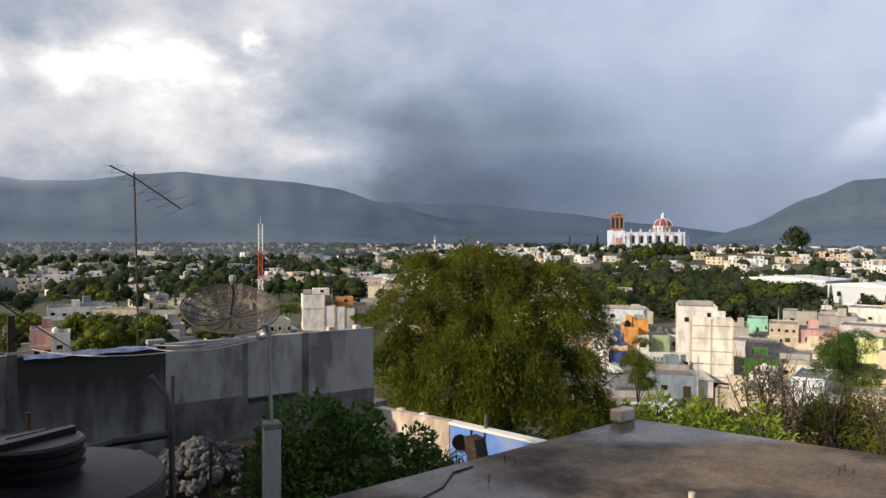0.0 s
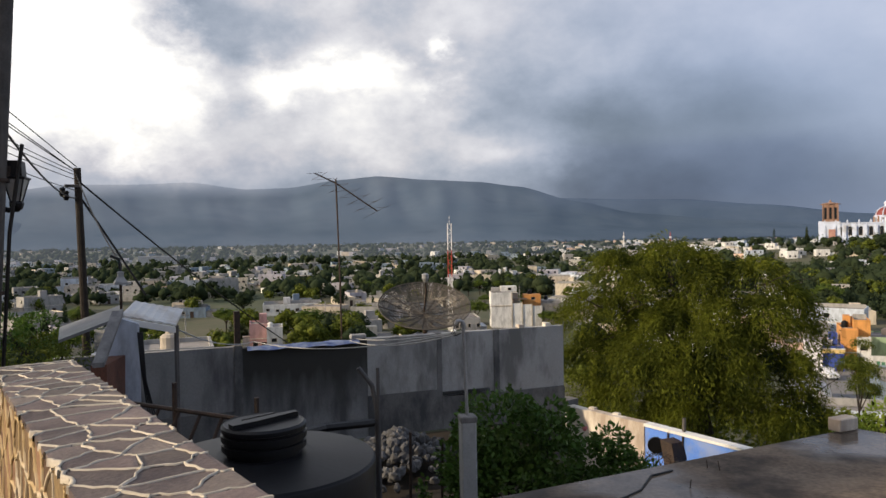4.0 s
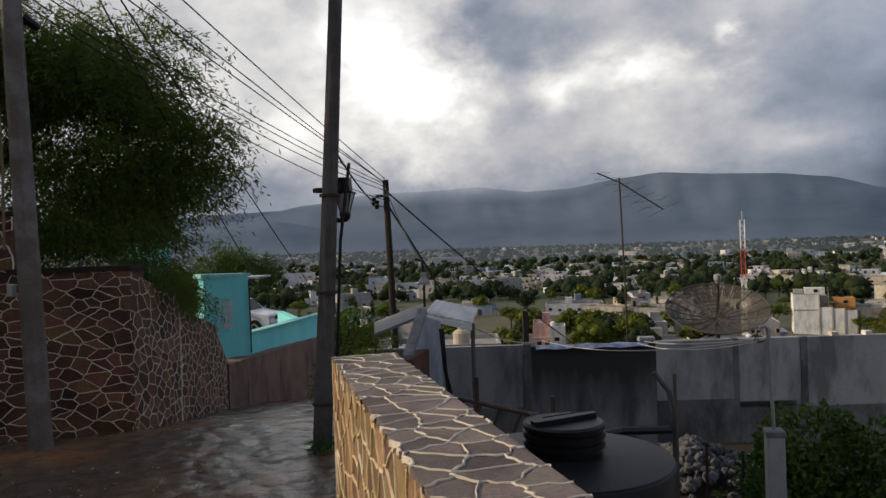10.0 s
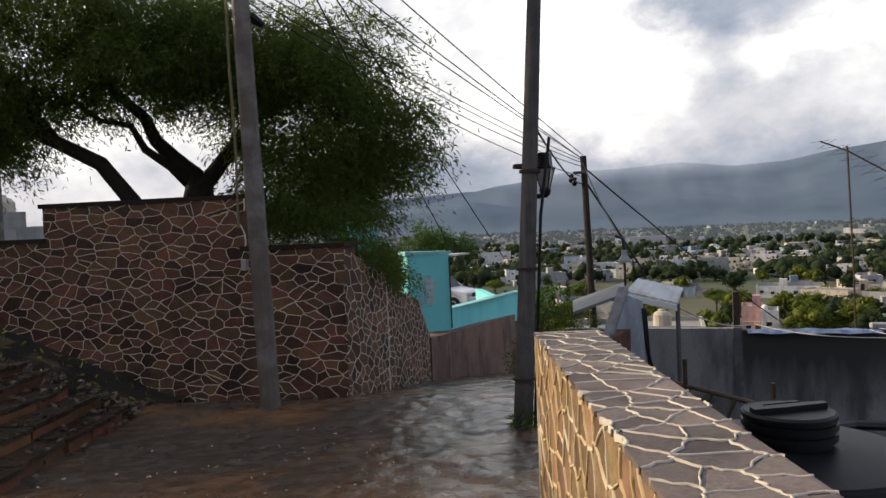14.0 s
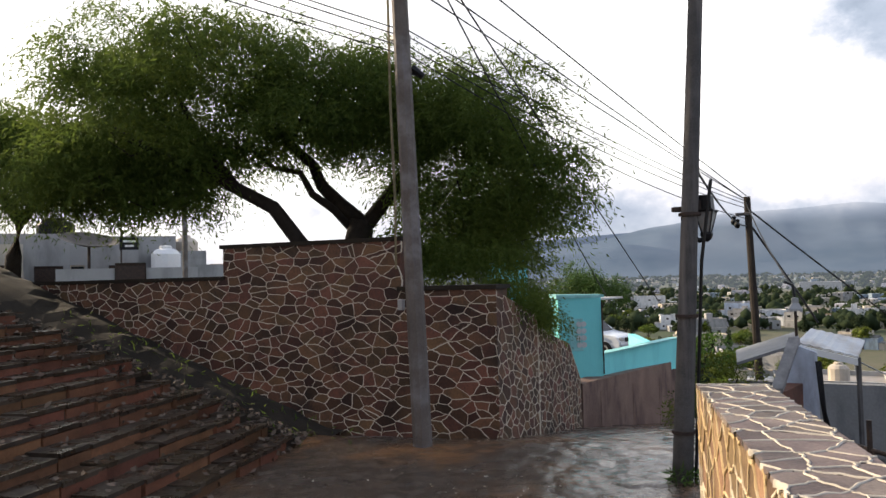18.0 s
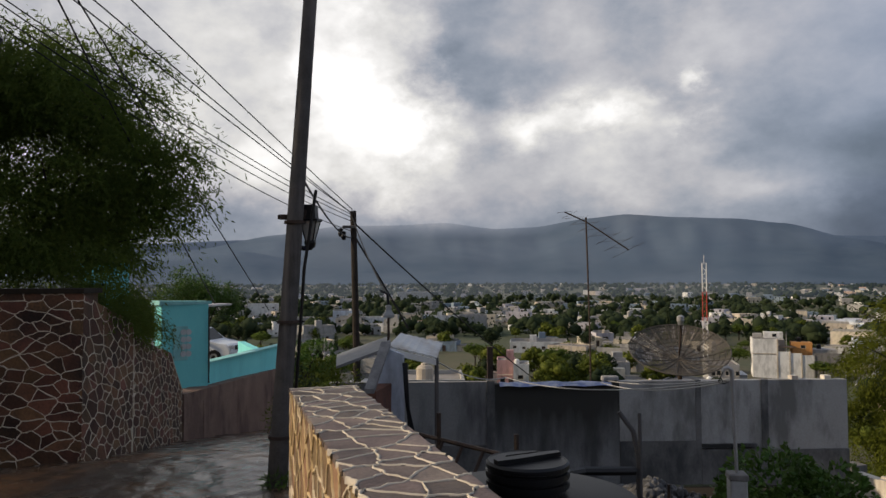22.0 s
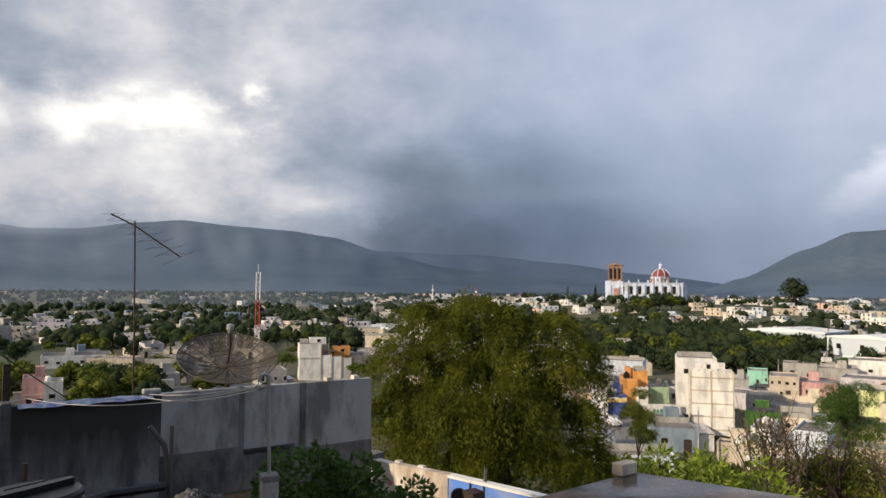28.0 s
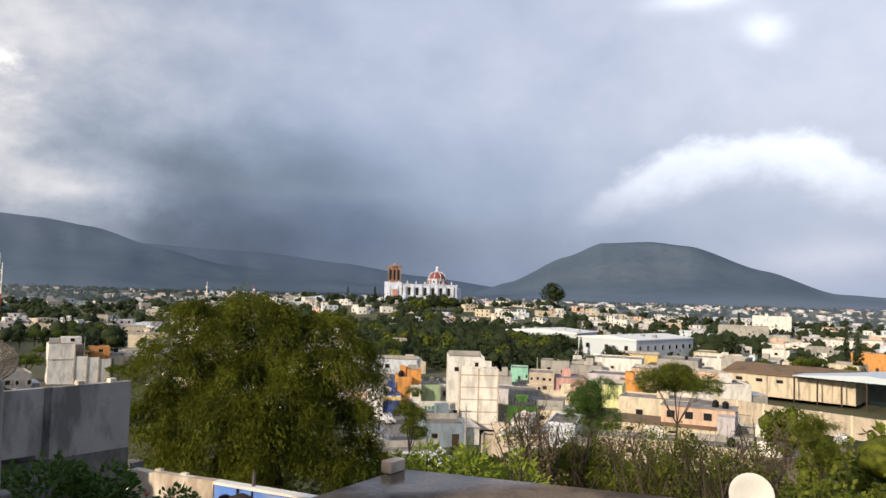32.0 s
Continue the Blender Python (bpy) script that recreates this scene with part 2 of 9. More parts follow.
def mat(name, col, col2=None, rough=0.85, scale=6.0, fine=60.0, bump=0.25, metal=0.0, spread=0.0, detail=5.0, spec=0.35, stain=None, stain_scale=1.2, sss=0.0, streak=None, fine_amt=0.35):
    """A painted, stony or leafy surface: colour between col and col2 by two noises, random per object, optional stains."""
    if name in MATS:
        return MATS[name]
    m = bpy.data.materials.new(name)
    m.use_nodes = True
    nt = m.node_tree
    b = nt.nodes["Principled BSDF"]
    b.inputs["Roughness"].default_value, b.inputs["Metallic"].default_value = rough, metal
    b.inputs["Specular IOR Level"].default_value = spec
    tc = node(nt, "ShaderNodeTexCoord")
    geo = node(nt, "ShaderNodeNewGeometry")
    n1 = node(nt, "ShaderNodeTexNoise"); n1.inputs["Scale"].default_value = scale; n1.inputs["Detail"].default_value = detail
    n2 = node(nt, "ShaderNodeTexNoise"); n2.inputs["Scale"].default_value = fine; n2.inputs["Detail"].default_value = 3
    nt.links.new(geo.outputs["Position"], n1.inputs["Vector"]); nt.links.new(geo.outputs["Position"], n2.inputs["Vector"])
    mixf = math_node(nt, "ADD", math_node(nt, "MULTIPLY", n1.outputs["Fac"], 1.0 - fine_amt), math_node(nt, "MULTIPLY", n2.outputs["Fac"], fine_amt))
    mr = node(nt, "ShaderNodeMapRange"); mr.inputs[1].default_value, mr.inputs[2].default_value = 0.34, 0.66
    nt.links.new(mixf, mr.inputs[0])
    mix = node(nt, "ShaderNodeMix", data_type="RGBA")
    c2 = col2 or tuple(c * 0.72 for c in col)
    mix.inputs["A"].default_value, mix.inputs["B"].default_value = (*col, 1), (*c2, 1)
    nt.links.new(mr.outputs[0], mix.inputs["Factor"])
    color = mix.outputs["Result"]
    if stain:
        n3 = node(nt, "ShaderNodeTexNoise"); n3.inputs["Scale"].default_value = stain_scale; n3.inputs["Detail"].default_value = 6; n3.inputs["Roughness"].default_value = 0.65
        if streak:
            mp = node(nt, "ShaderNodeMapping"); mp.inputs["Scale"].default_value = (1, 1, streak)
            nt.links.new(geo.outputs["Position"], mp.inputs[0]); nt.links.new(mp.outputs[0], n3.inputs["Vector"])
        else:
            nt.links.new(geo.outputs["Position"], n3.inputs["Vector"])
        m3 = node(nt, "ShaderNodeMapRange"); m3.inputs[1].default_value, m3.inputs[2].default_value = 0.47, 0.62
        nt.links.new(n3.outputs["Fac"], m3.inputs[0])
        mx = node(nt, "ShaderNodeMix", data_type="RGBA"); mx.inputs["B"].default_value = (*stain, 1)
        nt.links.new(m3.outputs[0], mx.inputs["Factor"]); nt.links.new(color, mx.inputs["A"])
        color = mx.outputs["Result"]
    if spread:
        oi = node(nt, "ShaderNodeObjectInfo")
        rnd = math_node(nt, "ADD", oi.outputs["Random"], geo.outputs["Random Per Island"])
        rnd = math_node(nt, "FRACT", math_node(nt, "MULTIPLY", rnd, 3.7), 0.0)
        hsv = node(nt, "ShaderNodeHueSaturation")
        v = math_node(nt, "ADD", math_node(nt, "MULTIPLY", rnd, 2 * spread), 1.0 - spread)
        nt.links.new(v, hsv.inputs["Value"])
        hu = math_node(nt, "ADD", math_node(nt, "MULTIPLY", math_node(nt, "FRACT", math_node(nt, "MULTIPLY", rnd, 7.3), 0.0), 0.04 * min(1, spread * 2)), 0.5 - 0.02 * min(1, spread * 2))
        nt.links.new(hu, hsv.inputs["Hue"])
        nt.links.new(color, hsv.inputs["Color"])
        color = hsv.outputs[0]
    nt.links.new(color, b.inputs["Base Color"])
    if bump:
        bp = node(nt, "ShaderNodeBump"); bp.inputs["Strength"].default_value = bump; bp.inputs["Distance"].default_value = 0.02
        nt.links.new(mixf, bp.inputs["Height"]); nt.links.new(bp.outputs[0], b.inputs["Normal"])
    if sss:
        b.inputs["Transmission Weight"].default_value = 0
        tr = node(nt, "ShaderNodeBsdfTranslucent"); nt.links.new(color, tr.inputs[0])
        ms = node(nt, "ShaderNodeMixShader"); ms.inputs[0].default_value = sss
        o = nt.nodes["Material Output"]
        nt.links.new(b.outputs[0], ms.inputs[1]); nt.links.new(tr.outputs[0], ms.inputs[2]); nt.links.new(ms.outputs[0], o.inputs[0])
    MATS[name] = m
    return m


def wet(m, lo=0.08, hi=0.6, scale=1.4, dry=(0.42, 0.60)):
    """Standing water and damp on a surface: gloss that comes and goes in patches."""
    nt = m.node_tree
    b = nt.nodes["Principled BSDF"]
    geo = node(nt, "ShaderNodeNewGeometry")
    n = node(nt, "ShaderNodeTexNoise"); n.inputs["Scale"].default_value = scale; n.inputs["Detail"].default_value = 5
    nt.links.new(geo.outputs["Position"], n.inputs["Vector"])
    mr = node(nt, "ShaderNodeMapRange"); mr.inputs[1].default_value, mr.inputs[2].default_value = dry
    mr.inputs[3].default_value, mr.inputs[4].default_value = lo, hi
    nt.links.new(n.outputs["Fac"], mr.inputs[0]); nt.links.new(mr.outputs[0], b.inputs["Roughness"])
    return m


M_STONE = mat("rough_red_brown_stone", (0.040, 0.022, 0.014), (0.155, 0.070, 0.036), rough=0.7, scale=3.2, fine=45, bump=0.6, spread=0.6)
M_STONE_TAN = mat("warm_tan_stone", (0.085, 0.052, 0.030), (0.24, 0.15, 0.078), rough=0.75, scale=4, fine=50, bump=0.6, spread=0.45)
M_CAP = mat("grey_brown_flagstone", (0.070, 0.052, 0.050), (0.175, 0.135, 0.115), rough=0.65, scale=5, fine=70, bump=0.5, spread=0.45)
M_MORTAR = mat("pale_cream_mortar", (0.44, 0.39, 0.31), (0.57, 0.51, 0.42), rough=0.9, scale=14, fine=120, bump=0.35)
# golden sunlight on the parapet's street face, put into the mortar colour
M_MORTAR_SUNLIT = mat("sun_gold_mortar", (0.38, 0.27, 0.13), (0.52, 0.39, 0.22), rough=0.9, scale=5, fine=70, bump=0.4, stain=(0.55, 0.47, 0.35), stain_scale=3.0)
M_MORTAR_DULL = mat("greyed_cream_mortar", (0.50, 0.44, 0.34), (0.66, 0.58, 0.45), rough=0.9, scale=9, fine=90, bump=0.35)
M_CONC = mat("weathered_grey_concrete", (0.20, 0.195, 0.185), (0.28, 0.27, 0.26), rough=0.9, scale=1.5, fine=30, bump=0.3, stain=(0.11, 0.105, 0.105), stain_scale=1.6, streak=0.22)
M_CONC_DARK = mat("mould_stained_dark_render", (0.018, 0.018, 0.017), (0.040, 0.040, 0.038), rough=0.9, scale=1.3, fine=30, bump=0.3, stain=(0.10, 0.10, 0.10), stain_scale=2.0, streak=0.2)
# base colour raised so that the pale wall looks sunlit
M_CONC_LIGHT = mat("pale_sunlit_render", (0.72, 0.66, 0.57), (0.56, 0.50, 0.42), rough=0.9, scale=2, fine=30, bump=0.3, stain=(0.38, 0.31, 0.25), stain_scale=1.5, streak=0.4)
M_SLAB = wet(mat("damp_roof_concrete", (0.100, 0.074, 0.054), (0.215, 0.168, 0.126), spec=0.2, rough=0.55, scale=1.5, fine=22, fine_amt=0.45, bump=0.25, stain=(0.050, 0.041, 0.034), stain_scale=0.9), 0.02, 0.9, 0.40, (0.40, 0.50))
M_ROAD = wet(mat("wet_dark_cobbled_asphalt", (0.042, 0.033, 0.026), (0.115, 0.088, 0.066), rough=0.3, scale=11, fine=46, bump=1.0, detail=5, fine_amt=0.35, spec=0.5, stain=(0.19, 0.098, 0.046), stain_scale=0.62), 0.04, 0.30, 1.9)


def cobbled(m, size, depth):
    """Worn, rounded stones set close together, as relief on a wet road."""
    nt = m.node_tree
    b = nt.nodes["Principled BSDF"]
    geo = node(nt, "ShaderNodeNewGeometry")
    wob = node(nt, "ShaderNodeTexNoise"); wob.inputs["Scale"].default_value, wob.inputs["Detail"].default_value = 2.5, 3
    nt.links.new(geo.outputs["Position"], wob.inputs["Vector"])
    off = node(nt, "ShaderNodeVectorMath", operation="SCALE"); nt.links.new(wob.outputs["Color"], off.inputs[0]); off.inputs["Scale"].default_value = 0.18
    at = node(nt, "ShaderNodeVectorMath", operation="ADD"); nt.links.new(geo.outputs["Position"], at.inputs[0]); nt.links.new(off.outputs[0], at.inputs[1])
    vor = node(nt, "ShaderNodeTexVoronoi"); vor.feature = "SMOOTH_F1"
    vor.inputs["Scale"].default_value, vor.inputs["Smoothness"].default_value = 1 / size, 0.35
    nt.links.new(at.outputs[0], vor.inputs["Vector"])
    bump = node(nt, "ShaderNodeBump"); bump.invert = True
    bump.inputs["Strength"].default_value, bump.inputs["Distance"].default_value = 1.0, depth
    nt.links.new(vor.outputs["Distance"], bump.inputs["Height"])
    if b.inputs["Normal"].links:
        nt.links.new(b.inputs["Normal"].links[0].from_socket, bump.inputs["Normal"])
    nt.links.new(bump.outputs[0], b.inputs["Normal"])
    return m


cobbled(M_ROAD, 0.19, 0.035)
M_STEP = wet(mat("dark_wet_stone_tread", (0.026, 0.018, 0.012), (0.060, 0.044, 0.030), rough=0.5, scale=4, fine=40, bump=0.5, spread=0.25), 0.10, 0.55, 5.0)
M_RISER = mat("red_brown_riser_stone", (0.105, 0.044, 0.021), (0.185, 0.080, 0.040), rough=0.7, scale=5, fine=40, bump=0.5, spread=0.35)
M_EARTH = mat("dark_damp_earth", (0.013, 0.010, 0.006), (0.032, 0.023, 0.014), rough=0.95, scale=2, fine=26, bump=0.6)
M_GROUND = mat("scrubby_valley_ground", (0.060, 0.072, 0.032), (0.115, 0.10, 0.065), rough=1.0, scale=0.03, fine=0.5, bump=0.0, stain=(0.045, 0.065, 0.03), stain_scale=0.012)
M_TEAL = mat("turquoise_painted_render", (0.19, 0.66, 0.66), (0.23, 0.72, 0.70), rough=0.7, scale=2, fine=40, bump=0.12, stain=(0.17, 0.58, 0.59), stain_scale=1.2, streak=0.4)
M_BROWN = mat("red_brown_block_render", (0.155, 0.095, 0.072), (0.25, 0.165, 0.125), rough=0.85, scale=2, fine=30, bump=0.4, stain=(0.075, 0.045, 0.038), stain_scale=1.5, streak=0.35)
M_WOOD = mat("weathered_dark_timber", (0.050, 0.046, 0.043), (0.098, 0.091, 0.085), rough=0.8, scale=8, fine=80, bump=0.5, streak=0.05, stain=(0.135, 0.12, 0.11), stain_scale=9)
M_POLE = mat("grey_concrete_pole", (0.095, 0.080, 0.068), (0.15, 0.128, 0.110), rough=0.85, scale=5, fine=60, bump=0.3, stain=(0.19, 0.175, 0.17), stain_scale=2.5)
M_BLACK = mat("black_polyethylene", (0.004, 0.004, 0.005), (0.008, 0.008, 0.009), rough=0.42, scale=5, fine=60, bump=0.05, spec=0.28)
M_STEEL = mat("galvanised_grey_steel", (0.30, 0.295, 0.29), (0.40, 0.395, 0.385), rough=0.5, metal=0.6, scale=8, fine=60, bump=0.1)
M_IRON = mat("dark_rusty_iron", (0.035, 0.026, 0.022), (0.075, 0.048, 0.034), rough=0.7, metal=0.3, scale=12, fine=80, bump=0.3)
M_WIRE = mat("black_cable", (0.012, 0.012, 0.013), rough=0.6, bump=0)
M_WHITE = mat("white_paint", (0.78, 0.77, 0.74), (0.68, 0.66, 0.62), rough=0.7, scale=1, fine=12, bump=0.1)
M_BLUE = mat("bright_blue_paint", (0.09, 0.21, 0.66), (0.13, 0.28, 0.74), rough=0.7, scale=2, fine=30, bump=0.1, stain=(0.22, 0.30, 0.55), stain_scale=1.5)
M_ZINC = mat("pale_corrugated_zinc", (0.52, 0.53, 0.54), (0.62, 0.62, 0.61), rough=0.45, metal=0.3, scale=2, fine=20, bump=0.1, stain=(0.40, 0.36, 0.32), stain_scale=1.5)
M_BARK = mat("rough_dark_bark", (0.022, 0.017, 0.013), (0.045, 0.035, 0.027), rough=0.95, scale=9, fine=50, bump=0.9)
# strong noise in these two leaf colours imitates lit tufts and shaded gaps
M_LEAF_A = mat("olive_feathery_leaf", (0.036, 0.053, 0.008), (0.150, 0.174, 0.024), rough=0.7, scale=2.2, fine_amt=0.1, fine=5, bump=0, spread=0.16, sss=0.25, spec=0.12)
M_LEAF_W = mat("yellow_green_weeping_leaf", (0.030, 0.041, 0.006), (0.146, 0.166, 0.017), rough=0.7, scale=1.4, fine_amt=0.1, fine=5, bump=0, spread=0.14, sss=0.3, spec=0.1)
M_LEAF_B = mat("dark_green_feathery_leaf", (0.075, 0.118, 0.024), (0.130, 0.172, 0.034), rough=0.7, scale=0.8, fine=5, bump=0, spread=0.12, sss=0.6, spec=0.15)
M_LEAF_C = mat("glossy_green_leaf", (0.042, 0.088, 0.016), (0.088, 0.150, 0.028), spec=0.2, rough=0.5, scale=0.8, fine=5, bump=0, spread=0.35, sss=0.25)
M_LEAF_D = mat("bright_yellow_green_leaf", (0.22, 0.30, 0.030), (0.30, 0.37, 0.045), rough=0.5, scale=0.8, fine=5, bump=0, spread=0.3, sss=0.4)
# leaf colour darkened to stand in for cloud shade on far trees
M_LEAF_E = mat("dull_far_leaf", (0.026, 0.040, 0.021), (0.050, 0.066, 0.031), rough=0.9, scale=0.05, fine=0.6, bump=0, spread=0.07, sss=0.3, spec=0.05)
M_TWIG = mat("damp_dark_twig", (0.045, 0.034, 0.026), (0.085, 0.064, 0.048), rough=0.9, scale=8, fine=40, bump=0.2, spread=0.3)
M_DRY = mat("dry_brown_twig", (0.10, 0.075, 0.055), (0.15, 0.11, 0.08), rough=0.9, scale=8, fine=40, bump=0.2, spread=0.3)
# distance haze is mixed into the base colour of both hill materials
M_HILL = mat("haze_blue_wooded_hill", (0.066, 0.098, 0.140), (0.110, 0.142, 0.182), rough=1.0, scale=0.006, fine=0.04, fine_amt=0.4, bump=0, spec=0.0, stain=(0.068, 0.098, 0.136), stain_scale=0.003)
M_HILL_FAR = mat("haze_grey_far_hill", (0.062, 0.092, 0.140), (0.080, 0.112, 0.164), rough=1.0, scale=0.003, fine=0.02, bump=0, spec=0.0)
M_GLASS = mat("dark_window_glass", (0.02, 0.022, 0.025), rough=0.16, bump=0, spec=0.3)

# ---------------------------------------------------------------- building tools
SD, SN = Vector((-0.768, 0.640, 0)), Vector((0.640, 0.768, 0))   # along the street, and to its right


def W(s, o, z=0.0):
    return SD * s + SN * o + Vector((0, 0, z))


def thing(name, label, category, at=(0, 0, 0), group="", kind="", turn=0.0):
    ob = new(name)
    ob.empty_display_size = 0.2
    ob.matrix_basis = Matrix.Translation(at) @ Matrix.Rotation(turn, 4, "Z")
    return tagged(ob, label, category, group, kind)


def link(name, me, material, parent=None, label="", world=True):
    if material and not me.materials:
        me.materials.append(material)
    ob = new(name, me)
    if parent:
        ob.parent = parent
        if world:
            base = parent.matrix_basis if not parent.parent else parent.parent.matrix_basis @ parent.matrix_parent_inverse @ parent.matrix_basis
            ob.matrix_parent_inverse = base.inverted()
    if label:
        ob["label"] = label
    return ob


def part(name, bm, material, parent, label="", world=True, smooth=False):
    """One mesh object under a thing or a part. world: the mesh is in world metres, else in the parent's."""
    me = bpy.data.meshes.new(name)
    bmesh.ops.recalc_face_normals(bm, faces=bm.faces)
    bm.to_mesh(me)
    bm.free()
    if smooth:
        for p in me.polygons:
            p.use_smooth = True
    return link(name, me, material, parent, label, world)


def solid(name, bm, material, label, category, kind="", group="", smooth=False):
    ob = part(name, bm, material, None, smooth=smooth)
    return tagged(ob, label, category, group, kind)


def data_mesh(name, verts, faces):
    me = bpy.data.meshes.new(name)
    me.from_pydata(verts, [], faces)
    return me


def add_box(bm, c, size, turn=None, bevel=0.0):
    """A box in bm about c. turn: a 3x3 or 4x4 rotation, or degrees about z."""
    if isinstance(turn, (int, float)):
        turn = Matrix.Rotation(radians(turn), 4, "Z")
    m = Matrix.Translation(c) @ (turn.to_4x4() if turn else Matrix.Identity(4)) @ Matrix.Diagonal((*size, 1))
    r = bmesh.ops.create_cube(bm, size=1, matrix=m)
    if bevel:
        es = list({e for v in r["verts"] for e in v.link_edges})
        bmesh.ops.bevel(bm, geom=es, offset=bevel, segments=1, affect="EDGES")
    return bm


def box(c, size, turn=None, bevel=0.0):
    return add_box(bmesh.new(), c, size, turn, bevel)


def prism(bm, pts, up):
    """A closed solid from a flat ring of points and an offset."""
    n = len(pts)
    a = [bm.verts.new(p) for p in pts]
    b = [bm.verts.new(Vector(p) + Vector(up)) for p in pts]
    bm.faces.new(a[::-1]); bm.faces.new(b)
    for i in range(n):
        j = (i + 1) % n
        bm.faces.new((a[i], a[j], b[j], b[i]))
    return bm


def tube(bm, pts, radii, sides=8, caps=True):
    """A tapering tube along points."""
    pts = [Vector(p) for p in pts]
    if isinstance(radii, (int, float)):
        radii = [radii] * len(pts)
    rings = []
    for i, p in enumerate(pts):
        d = (pts[min(i + 1, len(pts) - 1)] - pts[max(i - 1, 0)]).normalized()
        q = d.to_track_quat("Z", "Y")
        rings.append([bm.verts.new(p + q @ Vector((radii[i] * math.cos(2 * math.pi * k / sides), radii[i] * math.sin(2 * math.pi * k / sides), 0))) for k in range(sides)])
    for a, b in zip(rings, rings[1:]):
        for k in range(sides):
            bm.faces.new((a[k], a[(k + 1) % sides], b[(k + 1) % sides], b[k]))
    if caps:
        bm.faces.new(rings[0][::-1]); bm.faces.new(rings[-1])
    return bm


def lathe(bm, profile, c, sides=32, m=None):
    """A turned form: (radius, height) pairs about the z axis through c."""
    m = m or Matrix.Identity(4)
    rings = [[bm.verts.new(Vector(c) + (m @ Vector((max(r, 1e-4) * math.cos(2 * math.pi * k / sides), max(r, 1e-4) * math.sin(2 * math.pi * k / sides), h)))) for k in range(sides)] for r, h in profile]
    for a, b in zip(rings, rings[1:]):
        for k in range(sides):
            bm.faces.new((a[k], a[(k + 1) % sides], b[(k + 1) % sides], b[k]))
    bm.faces.new(rings[0][::-1]); bm.faces.new(rings[-1])
    return bm


def wall_between(a, b, z0a, z0b, z1a, z1b, thick, bm=None):
    """An upright wall solid from a to b (x, y), its foot and top running straight, thickness to the left of a->b."""
    bm = bm or bmesh.new()
    a, b = Vector((a[0], a[1], 0)), Vector((b[0], b[1], 0))
    t = (b - a).normalized()
    n = Vector((-t.y, t.x, 0)) * thick
    ring = [a + Vector((0, 0, z0a)), b + Vector((0, 0, z0b)), b + Vector((0, 0, z1b)), a + Vector((0, 0, z1a))]
    return prism(bm, ring, n)

# ---------------------------------------------------------------- ground, road, hills
def smooth(a, b, x):
    t = min(1.0, max(0.0, (x - a) / (b - a)))
    return t * t * (3 - 2 * t)


def land(x, y):
    """Height of the ground: garden terrace near by, falling to the valley floor; the hillside to the west stays high."""
    dx, dy = x + 0.8, y - 0.7
    r = math.hypot(dx, dy)
    az = math.degrees(math.atan2(-dx, dy))
    down = -2.15 - 1.0 * smooth(9.5, 12.5, r) * (1 - smooth(3, 13, az)) - 1.6 * smooth(15, 22, r) - 18.25 * smooth(20, 84, r) + 7.0 * smooth(400, 1600, r)
    if 300 < r < 1100:
        ch = math.hypot(x - 182, y - 652)
        down += 12.5 * (1 - smooth(60, 300, ch))
    up = -2.15 + 3.2 * smooth(12, 22, r) + 1.2 * smooth(22, 80, r)
    k = smooth(60, 72, az) if az > 0 else smooth(-178, -168, az) * 0 + (1 if az < -120 else 0)
    return down * (1 - k) + up * k + (noise.noise(Vector((x, y, 0)) * 0.02) * 0.8 if r > 30 else 0.0)


def make_ground():
    radii = [0.0] + [1.5 * 1.085 ** i for i in range(1, 98)]
    radii = [r for r in radii if r < 4600] + [4800.0]
    na = 220
    verts, faces = [], []
    for r in radii:
        for k in range(na):
            a = 2 * math.pi * k / na
            x, y = -0.8 + r * math.cos(a), 0.7 + r * math.sin(a)
            verts.append((x, y, land(x, y)))
    for i in range(len(radii) - 1):
        for k in range(na):
            j = (k + 1) % na
            faces.append((i * na + k, i * na + j, (i + 1) * na + j, (i + 1) * na + k))
    ob = link("ground", data_mesh("ground", verts, faces), M_GROUND)
    for p in ob.data.polygons:
        p.use_smooth = True
    tagged(ob, "dull green and brown valley floor falling away from the hillside", "ground", kind="structure")


make_ground()


def road_z(s):
    return -0.175 * max(0.0, s - 8.0) - 0.01 * max(0.0, s - 5) * (s < 8) - 0.03 * (s >= 8)


